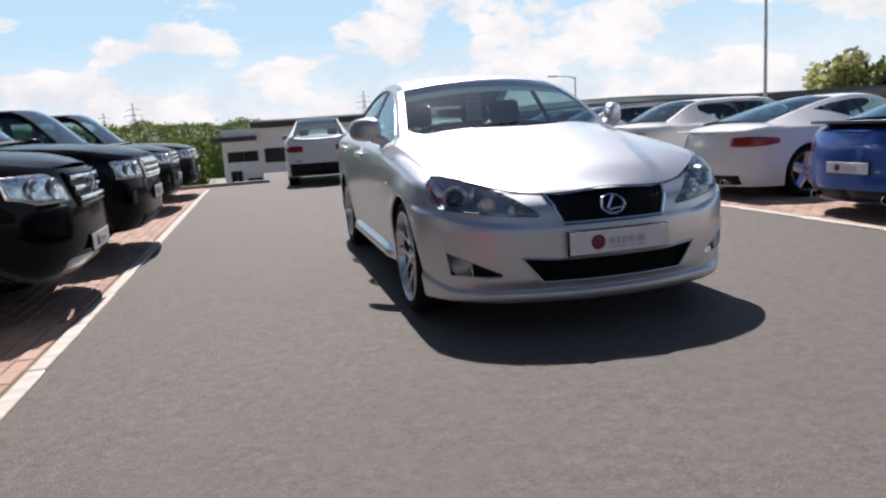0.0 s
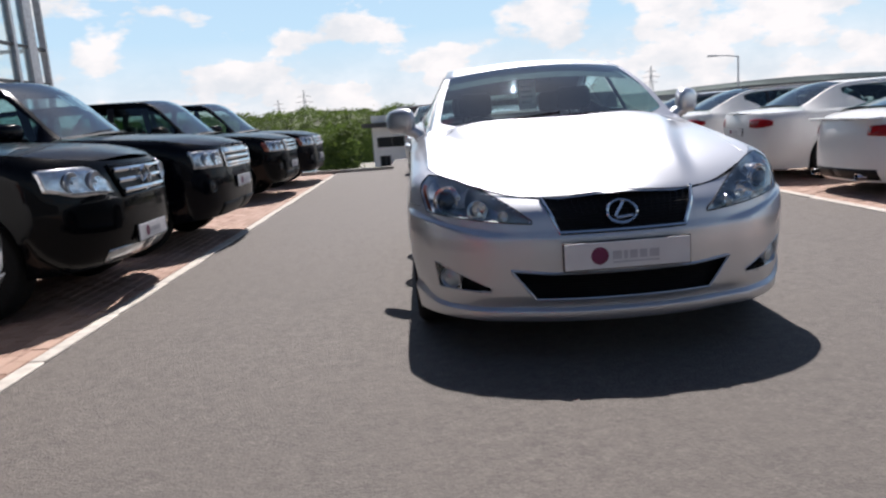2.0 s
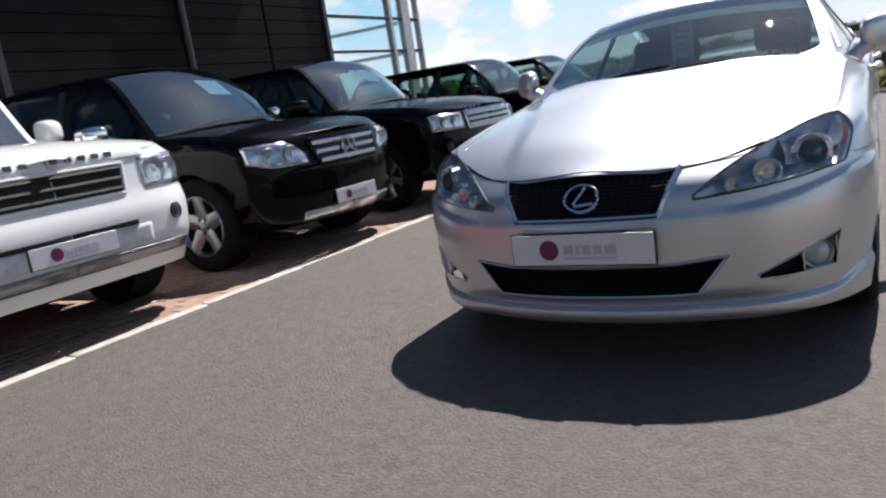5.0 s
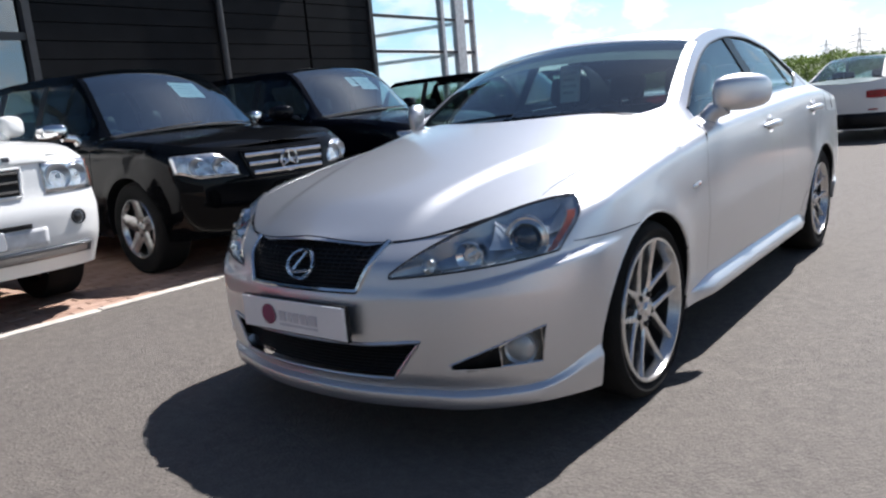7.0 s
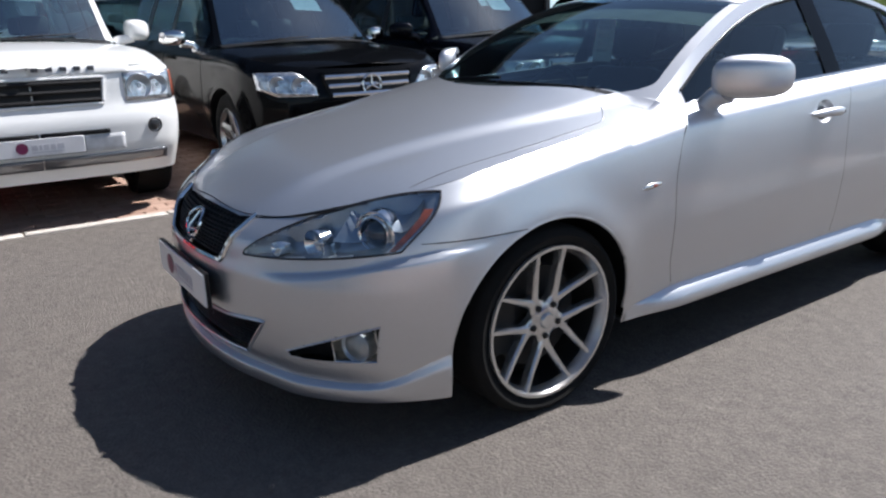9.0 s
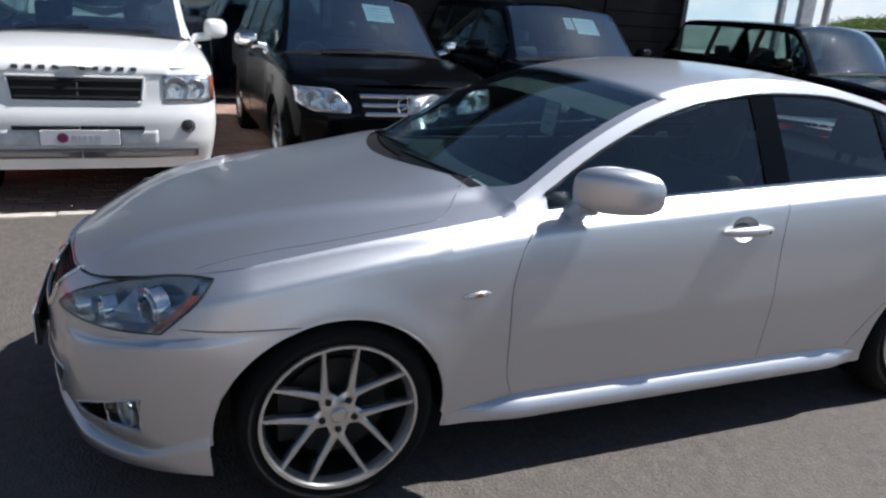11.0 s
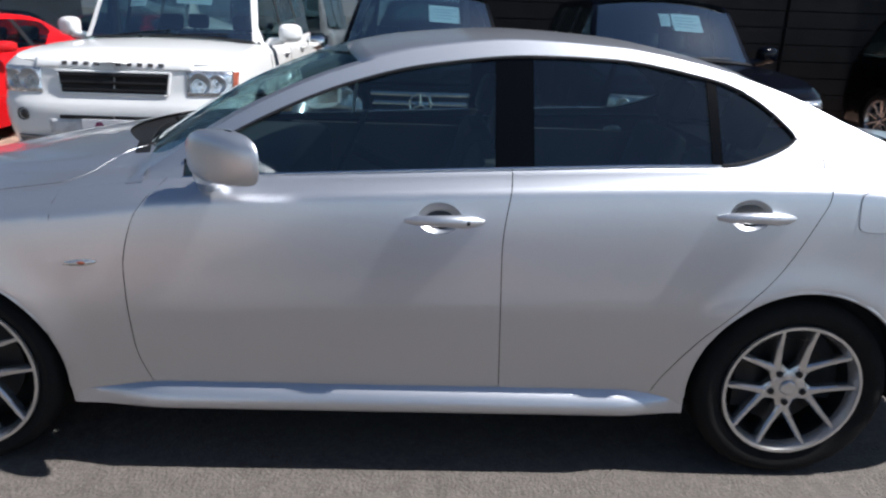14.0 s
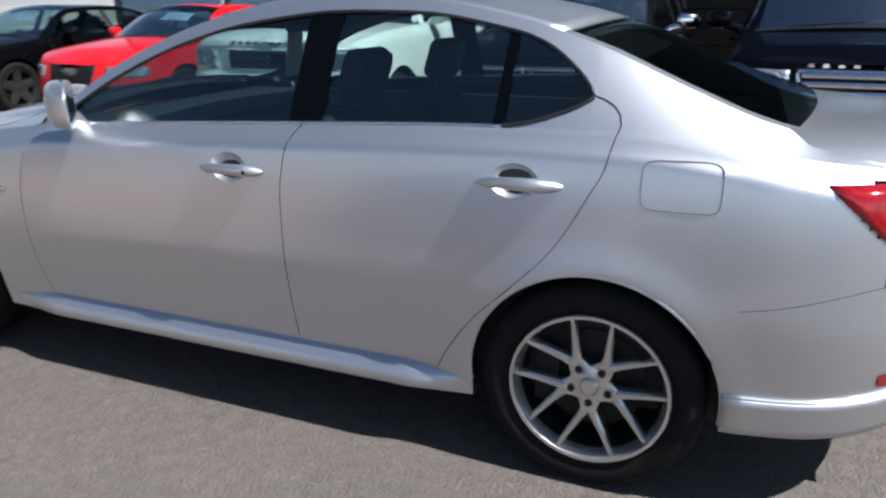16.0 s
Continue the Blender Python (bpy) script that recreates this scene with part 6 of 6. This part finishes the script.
def base_car(name, label, S, paint, m, windows, seats, wheel=(0.25, 0.24, "five"), glass=GLASS, screen=ROWSCREEN, roof_mat=None, bottom=None, group="", rim_mat=ALLOY):
    car = thing(name, label, "car", m, group)
    bm = bmesh.new()
    body_skin(bm, S, bottom if bottom is not None else S.z_bot)
    deck_grid(bm, S, S.q[3] - 0.15, S.end - 0.01, 10, 13)
    part("body", bm, paint, car)
    bm = bmesh.new()
    deck_grid(bm, S, S.nose + 0.008, S.q[0] + 0.05, 24, 21, lift=0.001)
    part("bonnet", bm, paint, car)
    cabin(S, car, paint, windows, screen=screen, glass=glass, roof_mat=roof_mat)
    bm = bmesh.new()
    grid(bm, lambda u, s: S.over(S.q[0] + 0.01, s * 0.97) + Vector((0, -0.12 + 0.14 * u, 0.004 - 0.02 * (1 - u))), lin(0, 1, 3), lin(-1, 1, 15), flip=True)
    part("cowl_panel", bm, PLASTIC, car)
    wipers(car, S)
    add_wheels(car, S, wheel[0], wheel[1], wheel[2], S.W * 0.965, rim_mat)
    underbody(car, S, S.z_bot + 0.02)
    cabin_inside(car, S, S.z_bot + 0.15, seats)
    # door shut lines and handles
    for y in (S.q[0] + 0.02, (windows[0][1] + windows[1][0]) / 2 if len(windows) > 1 else windows[0][1] + 0.05):
        for side in (1, -1):
            bm = bmesh.new()
            tube(bm, [S.skin(y + 0.03 * math.sin(z * 2), z, side, 0.0005) for z in lin(S.z_bot + 0.12, S.ztop(y) - 0.01, 10)], 0.004, 4)
            part("shut_line", bm, TRIM, car)
    for y0, y1, *_ in windows[:2]:
        for side in (1, -1):
            bm = bmesh.new()
            yy = y1 - 0.2
            z = S.ztop(yy) - 0.12
            tube(bm, [S.skin(yy - 0.11, z, side, 0.002), S.skin(yy - 0.07, z, side, 0.035), S.skin(yy + 0.07, z, side, 0.035), S.skin(yy + 0.11, z, side, 0.002)], 0.015, 6)
            part("door_handle", bm, paint, car)
    return car


def park(x, y, turn=90.0, size=1.0, tall=1.0):
    return pose(x, y, 0, 0, 0, turn) @ Matrix.Diagonal((size, size, size * tall, 1))


def suv_nose(car, S, paint, lamp, grille, fog, plate_z, skirt, bars, bar_mat=CHROME, bar_r=0.013, frame_mat=None):
    """Lamps, grille with bars, fog lamps, dark lower bumper and plate of an off-roader."""
    for side in (1, -1):
        x0, x1, *zs = lamp
        z0, z1 = zs
        on_skin = lambda f: (lambda a: f(S.skin(a, 0.85).x)) if callable(f) else f
        ld = front_panel(car, S, "headlamp", side * x0, side * x1, on_skin(z0), on_skin(z1), LAMPFACE, 0.008, 14, "clear headlamp with round reflectors")
        for f, r in ((0.3, 0.40), (0.68, 0.34)):
            xx = x0 + (x1 - x0) * f
            zb, zt = (v(xx) if callable(v) else v for v in (z0, z1))
            zz = (zb + zt) / 2
            p = S.skin(S.at_x(min(xx, S.W * 0.93), zz), zz, side, 0.01)
            bm = bmesh.new()
            mm = Matrix.Translation(p) @ Matrix.Rotation(math.atan2(-0.9, side * 0.3 * f), 4, "Z")
            rr = (zt - zb) * r
            lathe(bm, [(0.0005, 0.002), (rr * 0.18, 0.001), (rr * 0.24, -0.006), (rr * 0.6, -0.005), (rr * 0.84, 0.001), (rr, 0.007), (rr * 1.06, 0.004), (rr * 1.08, -0.006)], 22, mm)
            part("lamp_bowl", bm, LAMPBOWL, ld)
        if not fog:
            continue
        fx, fz, fr = fog
        p = S.skin(S.at_x(fx, fz), fz, side, 0.002)
        bm = bmesh.new()
        mm = Matrix.Translation(p) @ Matrix.Rotation(math.atan2(-0.95, side * 0.3), 4, "Z")
        lathe(bm, [(0.0005, 0.004), (fr * 0.6, 0.002), (fr * 0.8, -0.006), (fr * 0.85, 0.006), (fr, 0.008), (fr * 1.04, -0.01)], 20, mm)
        part("fog_lamp", bm, TRIM, car, "small dark round fog lamp")
    gx0, gx1, gz0, gz1 = grille
    gr = front_panel(car, S, "grille", 0, lambda z: gx0 + (gx1 - gx0) * (z - gz0) / (gz1 - gz0), gz0, gz1, PLASTIC, 0.004, 12, "dark grille with bright bars")
    for k in range(bars):
        z = gz0 + (gz1 - gz0) * (k + 0.5) / bars
        w = gx0 + (gx1 - gx0) * (k + 0.5) / bars - 0.02
        bm = bmesh.new()
        pts = [S.skin(S.at_x(abs(x), z), z, 1 if x >= 0 else -1, 0.012) for x in lin(-w, w, 13)]
        tube(bm, pts, bar_r, 6)
        part("grille_bar", bm, bar_mat, gr)
    bm = bmesh.new()
    loop = []
    poly = [(-gx0, gz0), (gx0, gz0), (gx1, gz1), (-gx1, gz1)]
    for (xa, za), (xb, zb) in zip(poly, poly[1:] + poly[:1]):
        for t in lin(0, 0.93, 10):
            x, z = xa + (xb - xa) * t, za + (zb - za) * t
            loop.append(S.skin(S.at_x(abs(x), z), z, 1 if x >= 0 else -1, 0.008))
    tube(bm, loop + loop[:1], 0.011, 6)
    part("grille_frame", bm, frame_mat or (bar_mat if bar_mat is CHROME else paint), gr)
    front_panel(car, S, "lower_bumper", 0, skirt[0], skirt[1], skirt[2], skirt[3], 0.006, 10)
    plate_part(car, S, plate_z)


def off_roaders():
    # white off-roader
    S = Shape(0.84, 2.885, 1.08, 0.965, 0.30, 1.07, 1.20, (1.16, 1.22), 1.88, (0.66, 0), 1.18, 3.75, (4.0, 1.22), 1.2, 0.71, nf=4.2, nr=5, R=0.43, rw=0.375, corner=0.42,
              xb=0.83, up=curve((0, 0.90), (0.03, 0.945), (0.08, 0.975), (0.3, 0.995), (0.5, 1.0)),
              face=curve((0.30, -0.74), (0.42, -0.80), (0.5, -0.845), (0.68, -0.85), (0.74, -0.83), (0.80, -0.80), (1.02, -0.77), (1.08, -0.73), (1.2, -0.6)),
              sag=curve((0.66, 0.10), (1.18, 0.06), (2.4, 0), (3.75, -0.04), (4.0, -0.05)))
    car = base_car("off_road_car", "white boxy off-road car parked on block paving", S, WHITE, park(-2.89 - 0.84, -0.99),
                   [(0.78, 1.72, 0.03, 0.86), (1.82, 2.75, 0.03, 0.88), (2.85, 3.8, 0.03, 0.88)], (1.75, 2.75), (0.25, 0.25, "seven"))
    suv_nose(car, S, WHITE, (0.57, 0.905, 0.80, 1.0), (0.42, 0.445, 0.80, 0.975), (0.735, 0.63, 0.05), 0.552, (0.43, 0.605, 0.635, PLASTIC), 3, PLASTIC, 0.016)
    front_panel(car, S, "bumper_recess", 0, 0.52, 0.49, 0.60, simple("pale_grey_plastic", (0.55, 0.56, 0.58), 0.45), 0.003, 10)
    front_panel(car, S, "bonnet_lip", 0, 0.62, 0.995, 1.068, WHITE, 0.010, 12)
    lettering(car, S, 1.035, 0.42, LETTERS_D, out=0.018)
    front_panel(car, S, "amber_marker", 0.905, 0.935, 0.81, 0.99, AMBER, 0.008, 4, both=True)
    front_panel(car, S, "bumper_lip", 0, 0.80, 0.40, 0.47, GREYP, 0.02, 10)
    mirror_part(car, S, 0.95, 1.27, 1.10, WHITE, (0.22, 0.14, 0.19))
    sticker(car, S, 0.25, 0.93, 0.34, 0.26), sticker(car, S, -0.45, 0.90, 0.16, 0.22)
    # black off-roader with a broad bright grille
    S = Shape(0.86, 2.915, 1.0, 0.955, 0.28, 0.98, 1.13, (1.10, 1.2), 1.76, (0.52, 0), 1.28, 3.45, (3.95, 1.2), 1.15, 0.62, nf=2.7, nr=3, R=0.42, rw=0.375, corner=0.62,
              face=curve((0.28, -0.76), (0.38, -0.83), (0.52, -0.86), (0.70, -0.855), (0.80, -0.83), (0.92, -0.80), (0.98, -0.75), (1.1, -0.6)))
    car = base_car("off_road_car", "black off-road car with a bright slatted grille", S, BLACK, park(-2.80 - 0.86, 1.45),
                   [(0.70, 1.70, 0.03, 0.86), (1.80, 2.65, 0.03, 0.87), (2.8, 3.6, 0.1, 0.85)], (1.7, 2.7), (0.245, 0.25, "five"))
    suv_nose(car, S, BLACK, (0.46, 0.87, lambda a: 0.748 + 0.05 * smooth01((a - 0.72) / 0.15), lambda a: 0.775 + 0.155 * smooth01((a - 0.40) / 0.24) ** 0.8), (0.36, 0.42, 0.71, 0.92), None, 0.44, (0.55, 0.30, 0.38, LAMPFACE), 3, CHROME, 0.018, BLACK)
    bm = bmesh.new()
    yb = S.yf(0.815) - 0.035
    tube(bm, [Vector((0.085 * math.cos(t), yb, 0.815 + 0.085 * math.sin(t))) for t in lin(0, 2 * math.pi, 31)], 0.009, 6)
    for k in range(3):
        t = math.pi / 2 + k * 2 * math.pi / 3
        tube(bm, [(0, yb, 0.815), (0.08 * math.cos(t), yb, 0.815 + 0.08 * math.sin(t))], [0.012, 0.004], 6)
    part("round_emblem", bm, CHROME, car, "round chrome emblem")
    mirror_part(car, S, 0.92, 1.20, 1.06, CHROME, (0.22, 0.13, 0.15))
    sticker(car, S, 0.30, 0.90, 0.3, 0.24)
    # black compact off-roader
    S = Shape(0.88, 2.66, 0.95, 0.955, 0.29, 1.0, 1.15, (1.12, 1.18), 1.74, (0.58, 0), 1.22, 3.15, (3.45, 1.18), 1.16, 0.66, nf=3.2, nr=4, R=0.41, rw=0.365, corner=0.5,
              face=curve((0.29, -0.78), (0.40, -0.86), (0.6, -0.88), (0.78, -0.86), (0.96, -0.82), (1.0, -0.78), (1.1, -0.62)))
    car = base_car("off_road_car", "black compact off-road car with a bright two-bar grille", S, NAVY, park(-2.70 - 0.88, 3.85),
                   [(0.74, 1.62, 0.03, 0.86), (1.72, 2.5, 0.03, 0.87), (2.6, 3.2, 0.08, 0.86)], (1.65, 2.6), (0.24, 0.24, "seven"))
    suv_nose(car, S, NAVY, (0.53, 0.89, 0.77, 0.93), (0.46, 0.48, 0.76, 0.93), (0.76, 0.60, 0.055), 0.60, (0.60, 0.30, 0.42, PLASTIC), 3, CHROME, 0.02)
    lettering(car, S, 0.965, 0.45, CHROME, size=0.045)
    mirror_part(car, S, 0.90, 1.22, 1.07, NAVY, (0.22, 0.13, 0.17))
    sticker(car, S, 0.25, 0.90, 0.3, 0.24), sticker(car, S, -0.05, 0.92, 0.1, 0.18)
    # two more at the end of the row
    for x, y, paint, lab in ((-2.95, 8.45, BLACK, "black off-road car with large bright alloy wheels"), (-2.85, 11.1, NAVY, "dark off-road car at the end of the row")):
        S = Shape(0.88, 2.745, 1.1, 0.965, 0.29, 1.02, 1.16, (1.13, 1.2), 1.80, (0.60, 0), 1.25, 3.4, (3.85, 1.2), 1.16, 0.66, nf=3.4, nr=4, R=0.43, rw=0.385, corner=0.5)
        car = base_car("off_road_car", lab, S, paint, park(x - 0.88, y, 90, 1.0, 0.95), [(0.76, 1.68, 0.03, 0.86), (1.78, 2.6, 0.03, 0.87), (2.7, 3.5, 0.06, 0.86)], (1.7, 2.65), (0.275, 0.26, "ten"))
        suv_nose(car, S, paint, (0.56, 0.905, 0.80, 0.97), (0.47, 0.49, 0.80, 0.97), (0.74, 0.56, 0.05), 0.56, (0.60, 0.34, 0.46, PLASTIC), 3, CHROME, 0.016)
        front_panel(car, S, "amber_marker", 0.905, 0.93, 0.81, 0.95, AMBER, 0.009, 4, both=True)
        mirror_part(car, S, 0.92, 1.24, 1.08, paint, (0.22, 0.13, 0.17))


def low_nose(car, S, paint, lamp, gr, plate_z):
    for side in (1, -1):
        ld = front_panel(car, S, "headlamp", side * lamp[0], side * lamp[1], lamp[2], lamp[3], LAMPFACE, 0.008, 10, "clear slanted headlamp")
        front_panel(car, S, "air_slot", side * 0.52, side * 0.80, 0.30, 0.40, PLASTIC, 0.006, 6)
    g = front_panel(car, S, "grille", 0, lambda z: gr[0] + (gr[1] - gr[0]) * (z - gr[2]) / (gr[3] - gr[2]), gr[2], gr[3], PLASTIC, 0.006, 10, "deep black single-frame grille")
    bm = bmesh.new()
    z = gr[3] - 0.07
    for k in range(4):
        c = Vector((-0.075 + 0.05 * k, S.yf(z) - 0.012, z))
        tube(bm, [c + Vector((0.033 * math.cos(t), 0, 0.033 * math.sin(t))) for t in lin(0, 2 * math.pi, 17)], 0.005, 5)
    part("emblem", bm, CHROME, g)
    plate_part(car, S, plate_z)


def coupes():
    S = Shape(0.87, 2.75, 1.0, 0.925, 0.16, 0.76, 0.99, (0.93, 1.0), 1.37, (0.55, 0), 1.25, 2.3, (3.15, 1.04), 1.0, 0.56, nf=2.4, nr=2.6, R=0.375, rw=0.335, corner=0.68)
    gapf = lambda y: 1 - min(0.5, 0.05 / max(0.06, S.rail_z(y) - S.ztop(y)))
    for x, y, paint, lab in ((-3.40, -4.03, RED, "bright red two-door coupe with five-spoke wheels"), (-3.3, -6.7, BLACK, "black low car beyond the red coupe")):
        car = base_car("coupe_car", lab, S, paint, park(x - 0.87, y), [(0.72, 1.75, 0.03, gapf), (1.84, 2.5, lambda q: 0.03 + 0.5 * max(0, (q - 2.1) / 0.4), gapf)], (1.65, 2.4), (0.245, 0.24, "five"), rim_mat=DARKALLOY)
        low_nose(car, S, paint, (0.46, 0.84, lambda a: 0.60, lambda a: 0.71), (0.26, 0.34, 0.36, 0.73), 0.47)
        mirror_part(car, S, 0.90, 1.02, 1.0, paint, (0.2, 0.12, 0.13))
        sticker(car, S, 0.35, 0.95, 0.26, 0.2), sticker(car, S, 0.02, 0.95, 0.12, 0.2)


def tail_end(car, S, paint, lamp, plate_z, valance, lamp_mat=REDLENS, pipes=True, plate=True, reflect=True):
    """lamp: inner x on the tail, how far it wraps along the side, and its heights."""
    x0, wrap, z0, z1 = lamp
    zm = (z0 + z1) / 2
    for side in (1, -1):
        bm = bmesh.new()
        a0, a1 = S.at_y(S.end - wrap, zm), S.at_x(x0, zm, True)
        mid = lambda a: math.sin(math.pi * (0.12 + 0.88 * (a - a0) / (a1 - a0)) * 0.62 + 0.25)
        skin_panel(bm, S, const(a0), const(a1), lambda a: zm + (z0 - zm) * max(0.15, mid(a)), lambda a: zm + (z1 - zm) * max(0.15, mid(a)), 14, 6, side, off=0.006)
        part("tail_lamp", bm, lamp_mat, car, "red tail lamp wrapping round the corner", thick=0.015)
    front_panel(car, S, "valance", 0, valance[0], valance[1], valance[2], PLASTIC, 0.006, 8, rear=True)
    if reflect:
        front_panel(car, S, "reflector", 0.5, 0.68, valance[2] + 0.05, valance[2] + 0.08, REDLENS, 0.006, 5, rear=True, both=True)
    if plate:
        plate_part(car, S, plate_z, rear=True, off=0.005)
    if pipes:
        for s in (1, -1):
            bm = bmesh.new()
            y = S.yr(0.3) - 0.06
            lathe(bm, [(0.03, -0.1), (0.035, 0.05), (0.04, 0.055), (0.04, -0.1)], 16, Matrix.Translation((s * 0.45, y, valance[1] + 0.04)) @ Matrix.Rotation(math.pi / 2, 4, "Z"))
            part("exhaust_pipe", bm, CHROME, car)


def tails():
    gp = lambda S: (lambda y: 1 - min(0.5, 0.05 / max(0.06, S.rail_z(y) - S.ztop(y))))
    # white saloon-coupe
    S = Shape(0.76, 2.76, 1.06, 0.89, 0.18, 0.76, 0.99, (0.94, 0.99), 1.385, (0.55, 0), 1.22, 2.45, (3.15, 1.05), 1.02, 0.56, nf=2.4, nr=2.9, R=0.365, rw=0.33, corner=0.62)
    car = base_car("coupe_car", "white two-door coupe parked tail out", S, WHITE, park(3.28 + S.end * 0.86, 5.60, 90, 0.86, 0.99), [(0.72, 1.75, 0.03, gp(S)), (1.84, 2.55, lambda q: 0.03 + 0.6 * max(0, (q - 2.2) / 0.35), gp(S))], (1.6, 2.4), (0.235, 0.23, "ten"))
    tail_end(car, S, WHITE, (0.42, 0.22, 0.78, 0.91), 0.72, (0.62, 0.24, 0.36))
    mirror_part(car, S, 0.88, 1.03, 0.98, WHITE, (0.2, 0.12, 0.13))
    # white mid-engined sports car
    S = Shape(0.92, 2.475, 0.98, 0.90, 0.17, 0.66, 0.92, (0.86, 0.94), 1.30, (0.55, 0), 1.15, 1.75, (2.95, 0.99), 0.90, 0.52, nf=2.3, nr=2.4, R=0.37, rw=0.335, corner=0.75, flare=0.03)
    car = base_car("sports_car", "white low sports car parked tail out", S, WHITE, park(3.40 + S.end * 0.87, 3.52, 90, 0.87, 0.985), [(0.72, 1.5, 0.03, gp(S)), (1.56, 2.2, lambda q: 0.05 + 0.7 * max(0, (q - 1.6) / 0.6), gp(S))], (1.4,), (0.255, 0.26, "five"))
    tail_end(car, S, WHITE, (0.50, 0.55, 0.69, 0.82), 0.45, (0.60, 0.20, 0.32), plate=False, reflect=False)
    bm = bmesh.new()
    rounded_box(bm, (-0.62, S.end - 0.2, 0.88), (0.62, S.end - 0.03, 0.905), 0.01)
    part("spoiler", bm, WHITE, car)
    mirror_part(car, S, 0.86, 0.97, 0.97, WHITE, (0.2, 0.12, 0.13))
    # blue rear-engined sports car
    S = Shape(0.98, 2.35, 1.06, 0.90, 0.17, 0.66, 0.92, (0.87, 0.93), 1.30, (0.5, 0), 1.1, 1.8, (2.85, 0.97), 0.90, 0.53, nf=2.3, nr=2.5, R=0.37, rw=0.335, corner=0.7, flare=0.03)
    car = base_car("sports_car", "bright blue sports car with a black tail spoiler", S, BLUE, park(3.30 + S.end * 0.89, 1.20, 90, 0.89, 0.985), [(0.68, 1.45, 0.03, gp(S)), (1.52, 2.1, lambda q: 0.05 + 0.7 * max(0, (q - 1.5) / 0.6), gp(S))], (1.35,), (0.255, 0.26, "five"))
    tail_end(car, S, BLUE, (0.58, 0.40, 0.66, 0.77), 0.52, (0.62, 0.19, 0.30), reflect=False)
    bm = bmesh.new()
    grid(bm, lambda u, s: Vector((0.68 * s, S.end - 0.36 + 0.30 * u - 0.1 * s * s, 0.93 + 0.05 * u + 0.02 * math.sin(math.pi * u))), lin(0, 1, 6), lin(-1, 1, 13), flip=True)
    part("spoiler", bm, TRIM, car, "dark tail spoiler", thick=0.03)
    mirror_part(car, S, 0.84, 0.98, 0.97, BLUE, (0.2, 0.12, 0.13))
    # white hatchbacks and the one at the row's end
    for x, y, paint, lab, turn in ((3.10, 7.7, WHITE, "white car with a black soft top parked tail out", 90), (3.15, 9.95, GREYP, "grey car with a dark rear bumper at the row's end", 90)):
        S = Shape(0.85, 2.92, 1.05, 0.915, 0.2, 0.82, 1.05, (1.0, 1.06), 1.50, (0.58, 0), 1.28, 2.7, (3.6, 1.12), 1.07, 0.58, nf=2.5, nr=2.9, R=0.38, rw=0.34, corner=0.6)
        car = base_car("hatchback_car", lab, S, paint, park(x + 0.17 + S.end * 0.84, y + 0.06, turn, 0.84, 0.95), [(0.74, 1.7, 0.03, gp(S)), (1.8, 2.5, 0.03, gp(S)), (2.55, 2.95, lambda q: 0.03 + 0.6 * max(0, (q - 2.6) / 0.35), gp(S))], (1.6, 2.5), (0.245, 0.24, "five"), roof_mat=SOFTTOP if y < 9 else None)
        tail_end(car, S, paint, (0.44, 0.25, 0.83, 0.96), 0.74, (0.66, 0.22, 0.36 if y < 9 else 0.62))
        mirror_part(car, S, 0.9, 1.09, 1.0, paint, (0.2, 0.12, 0.14))
    # white tall fastback across the end of the lane
    S = Shape(0.9, 2.933, 1.05, 0.985, 0.24, 0.98, 1.15, (1.12, 1.2), 1.68, (0.62, 0), 1.35, 2.6, (3.8, 1.24), 1.16, 0.60, nf=2.6, nr=3.2, R=0.42, rw=0.385, corner=0.6)
    car = base_car("fastback_car", "white tall fastback car standing at the end of the lane", S, WHITE, park(FB_X, FB_Y, FB_TURN, 0.73, 1.13), [(0.80, 1.75, 0.03, gp(S)), (1.85, 2.6, 0.03, gp(S)), (2.65, 3.0, lambda q: 0.03 + 0.6 * max(0, (q - 2.7) / 0.3), gp(S))], (1.7, 2.6), (0.27, 0.28, "five"))
    tail_end(car, S, WHITE, (0.46, 0.25, 0.84, 1.0), 0.80, (0.85, 0.26, 0.56), plate=False)
    mirror_part(car, S, 0.95, 1.22, 1.06, WHITE, (0.22, 0.13, 0.16))


def far_cars():
    """Small parked cars on the lower ground beyond the lot."""
    for x, y, paint, lab in ((-11.8, 37, GREYP, "grey"), (-9.2, 37.5, WHITE, "white"), (-6.7, 37, BLUE, "blue"), (-4.2, 37.6, GREYP, "grey"), (-1.6, 37, RED, "red"), (-8.0, 42, WHITE, "white")):
        S = Shape(0.8, 2.55, 0.75, 0.88, 0.2, 0.78, 1.0, (0.96, 1.02), 1.46, (0.5, 0), 1.15, 2.75, (3.15, 1.1), 1.0, 0.56, nf=2.6, nr=3, R=0.35, rw=0.315, corner=0.55)
        base_car("hatchback_car", "small " + lab + " hatchback parked on the lower ground", S, paint, pose(x, y, LOW, 0, 0, 8), [(0.66, 1.5, 0.04, 0.85), (1.58, 2.3, 0.04, 0.85)], (1.5,), (0.22, 0.2, "seven"))


SOFTTOP = simple("black_canvas", (0.01, 0.01, 0.011), 0.85, bumpy=0.3)
far_cars()
FB_X, FB_Y, FB_TURN = -0.22, 13.9, 175.5
off_roaders()
coupes()
tails()

# ---- paving, block by block ----
pavers(-9.0, LANE_L - 0.05, -9.0, LOT_END, (-3.95, -2.8, -1.2, 4.6), "brick-red clay block paving under the parked row")
pavers(LANE_R + 0.05, 9.0, -8.0, LOT_END, None, "brick-red clay block paving under the second row")
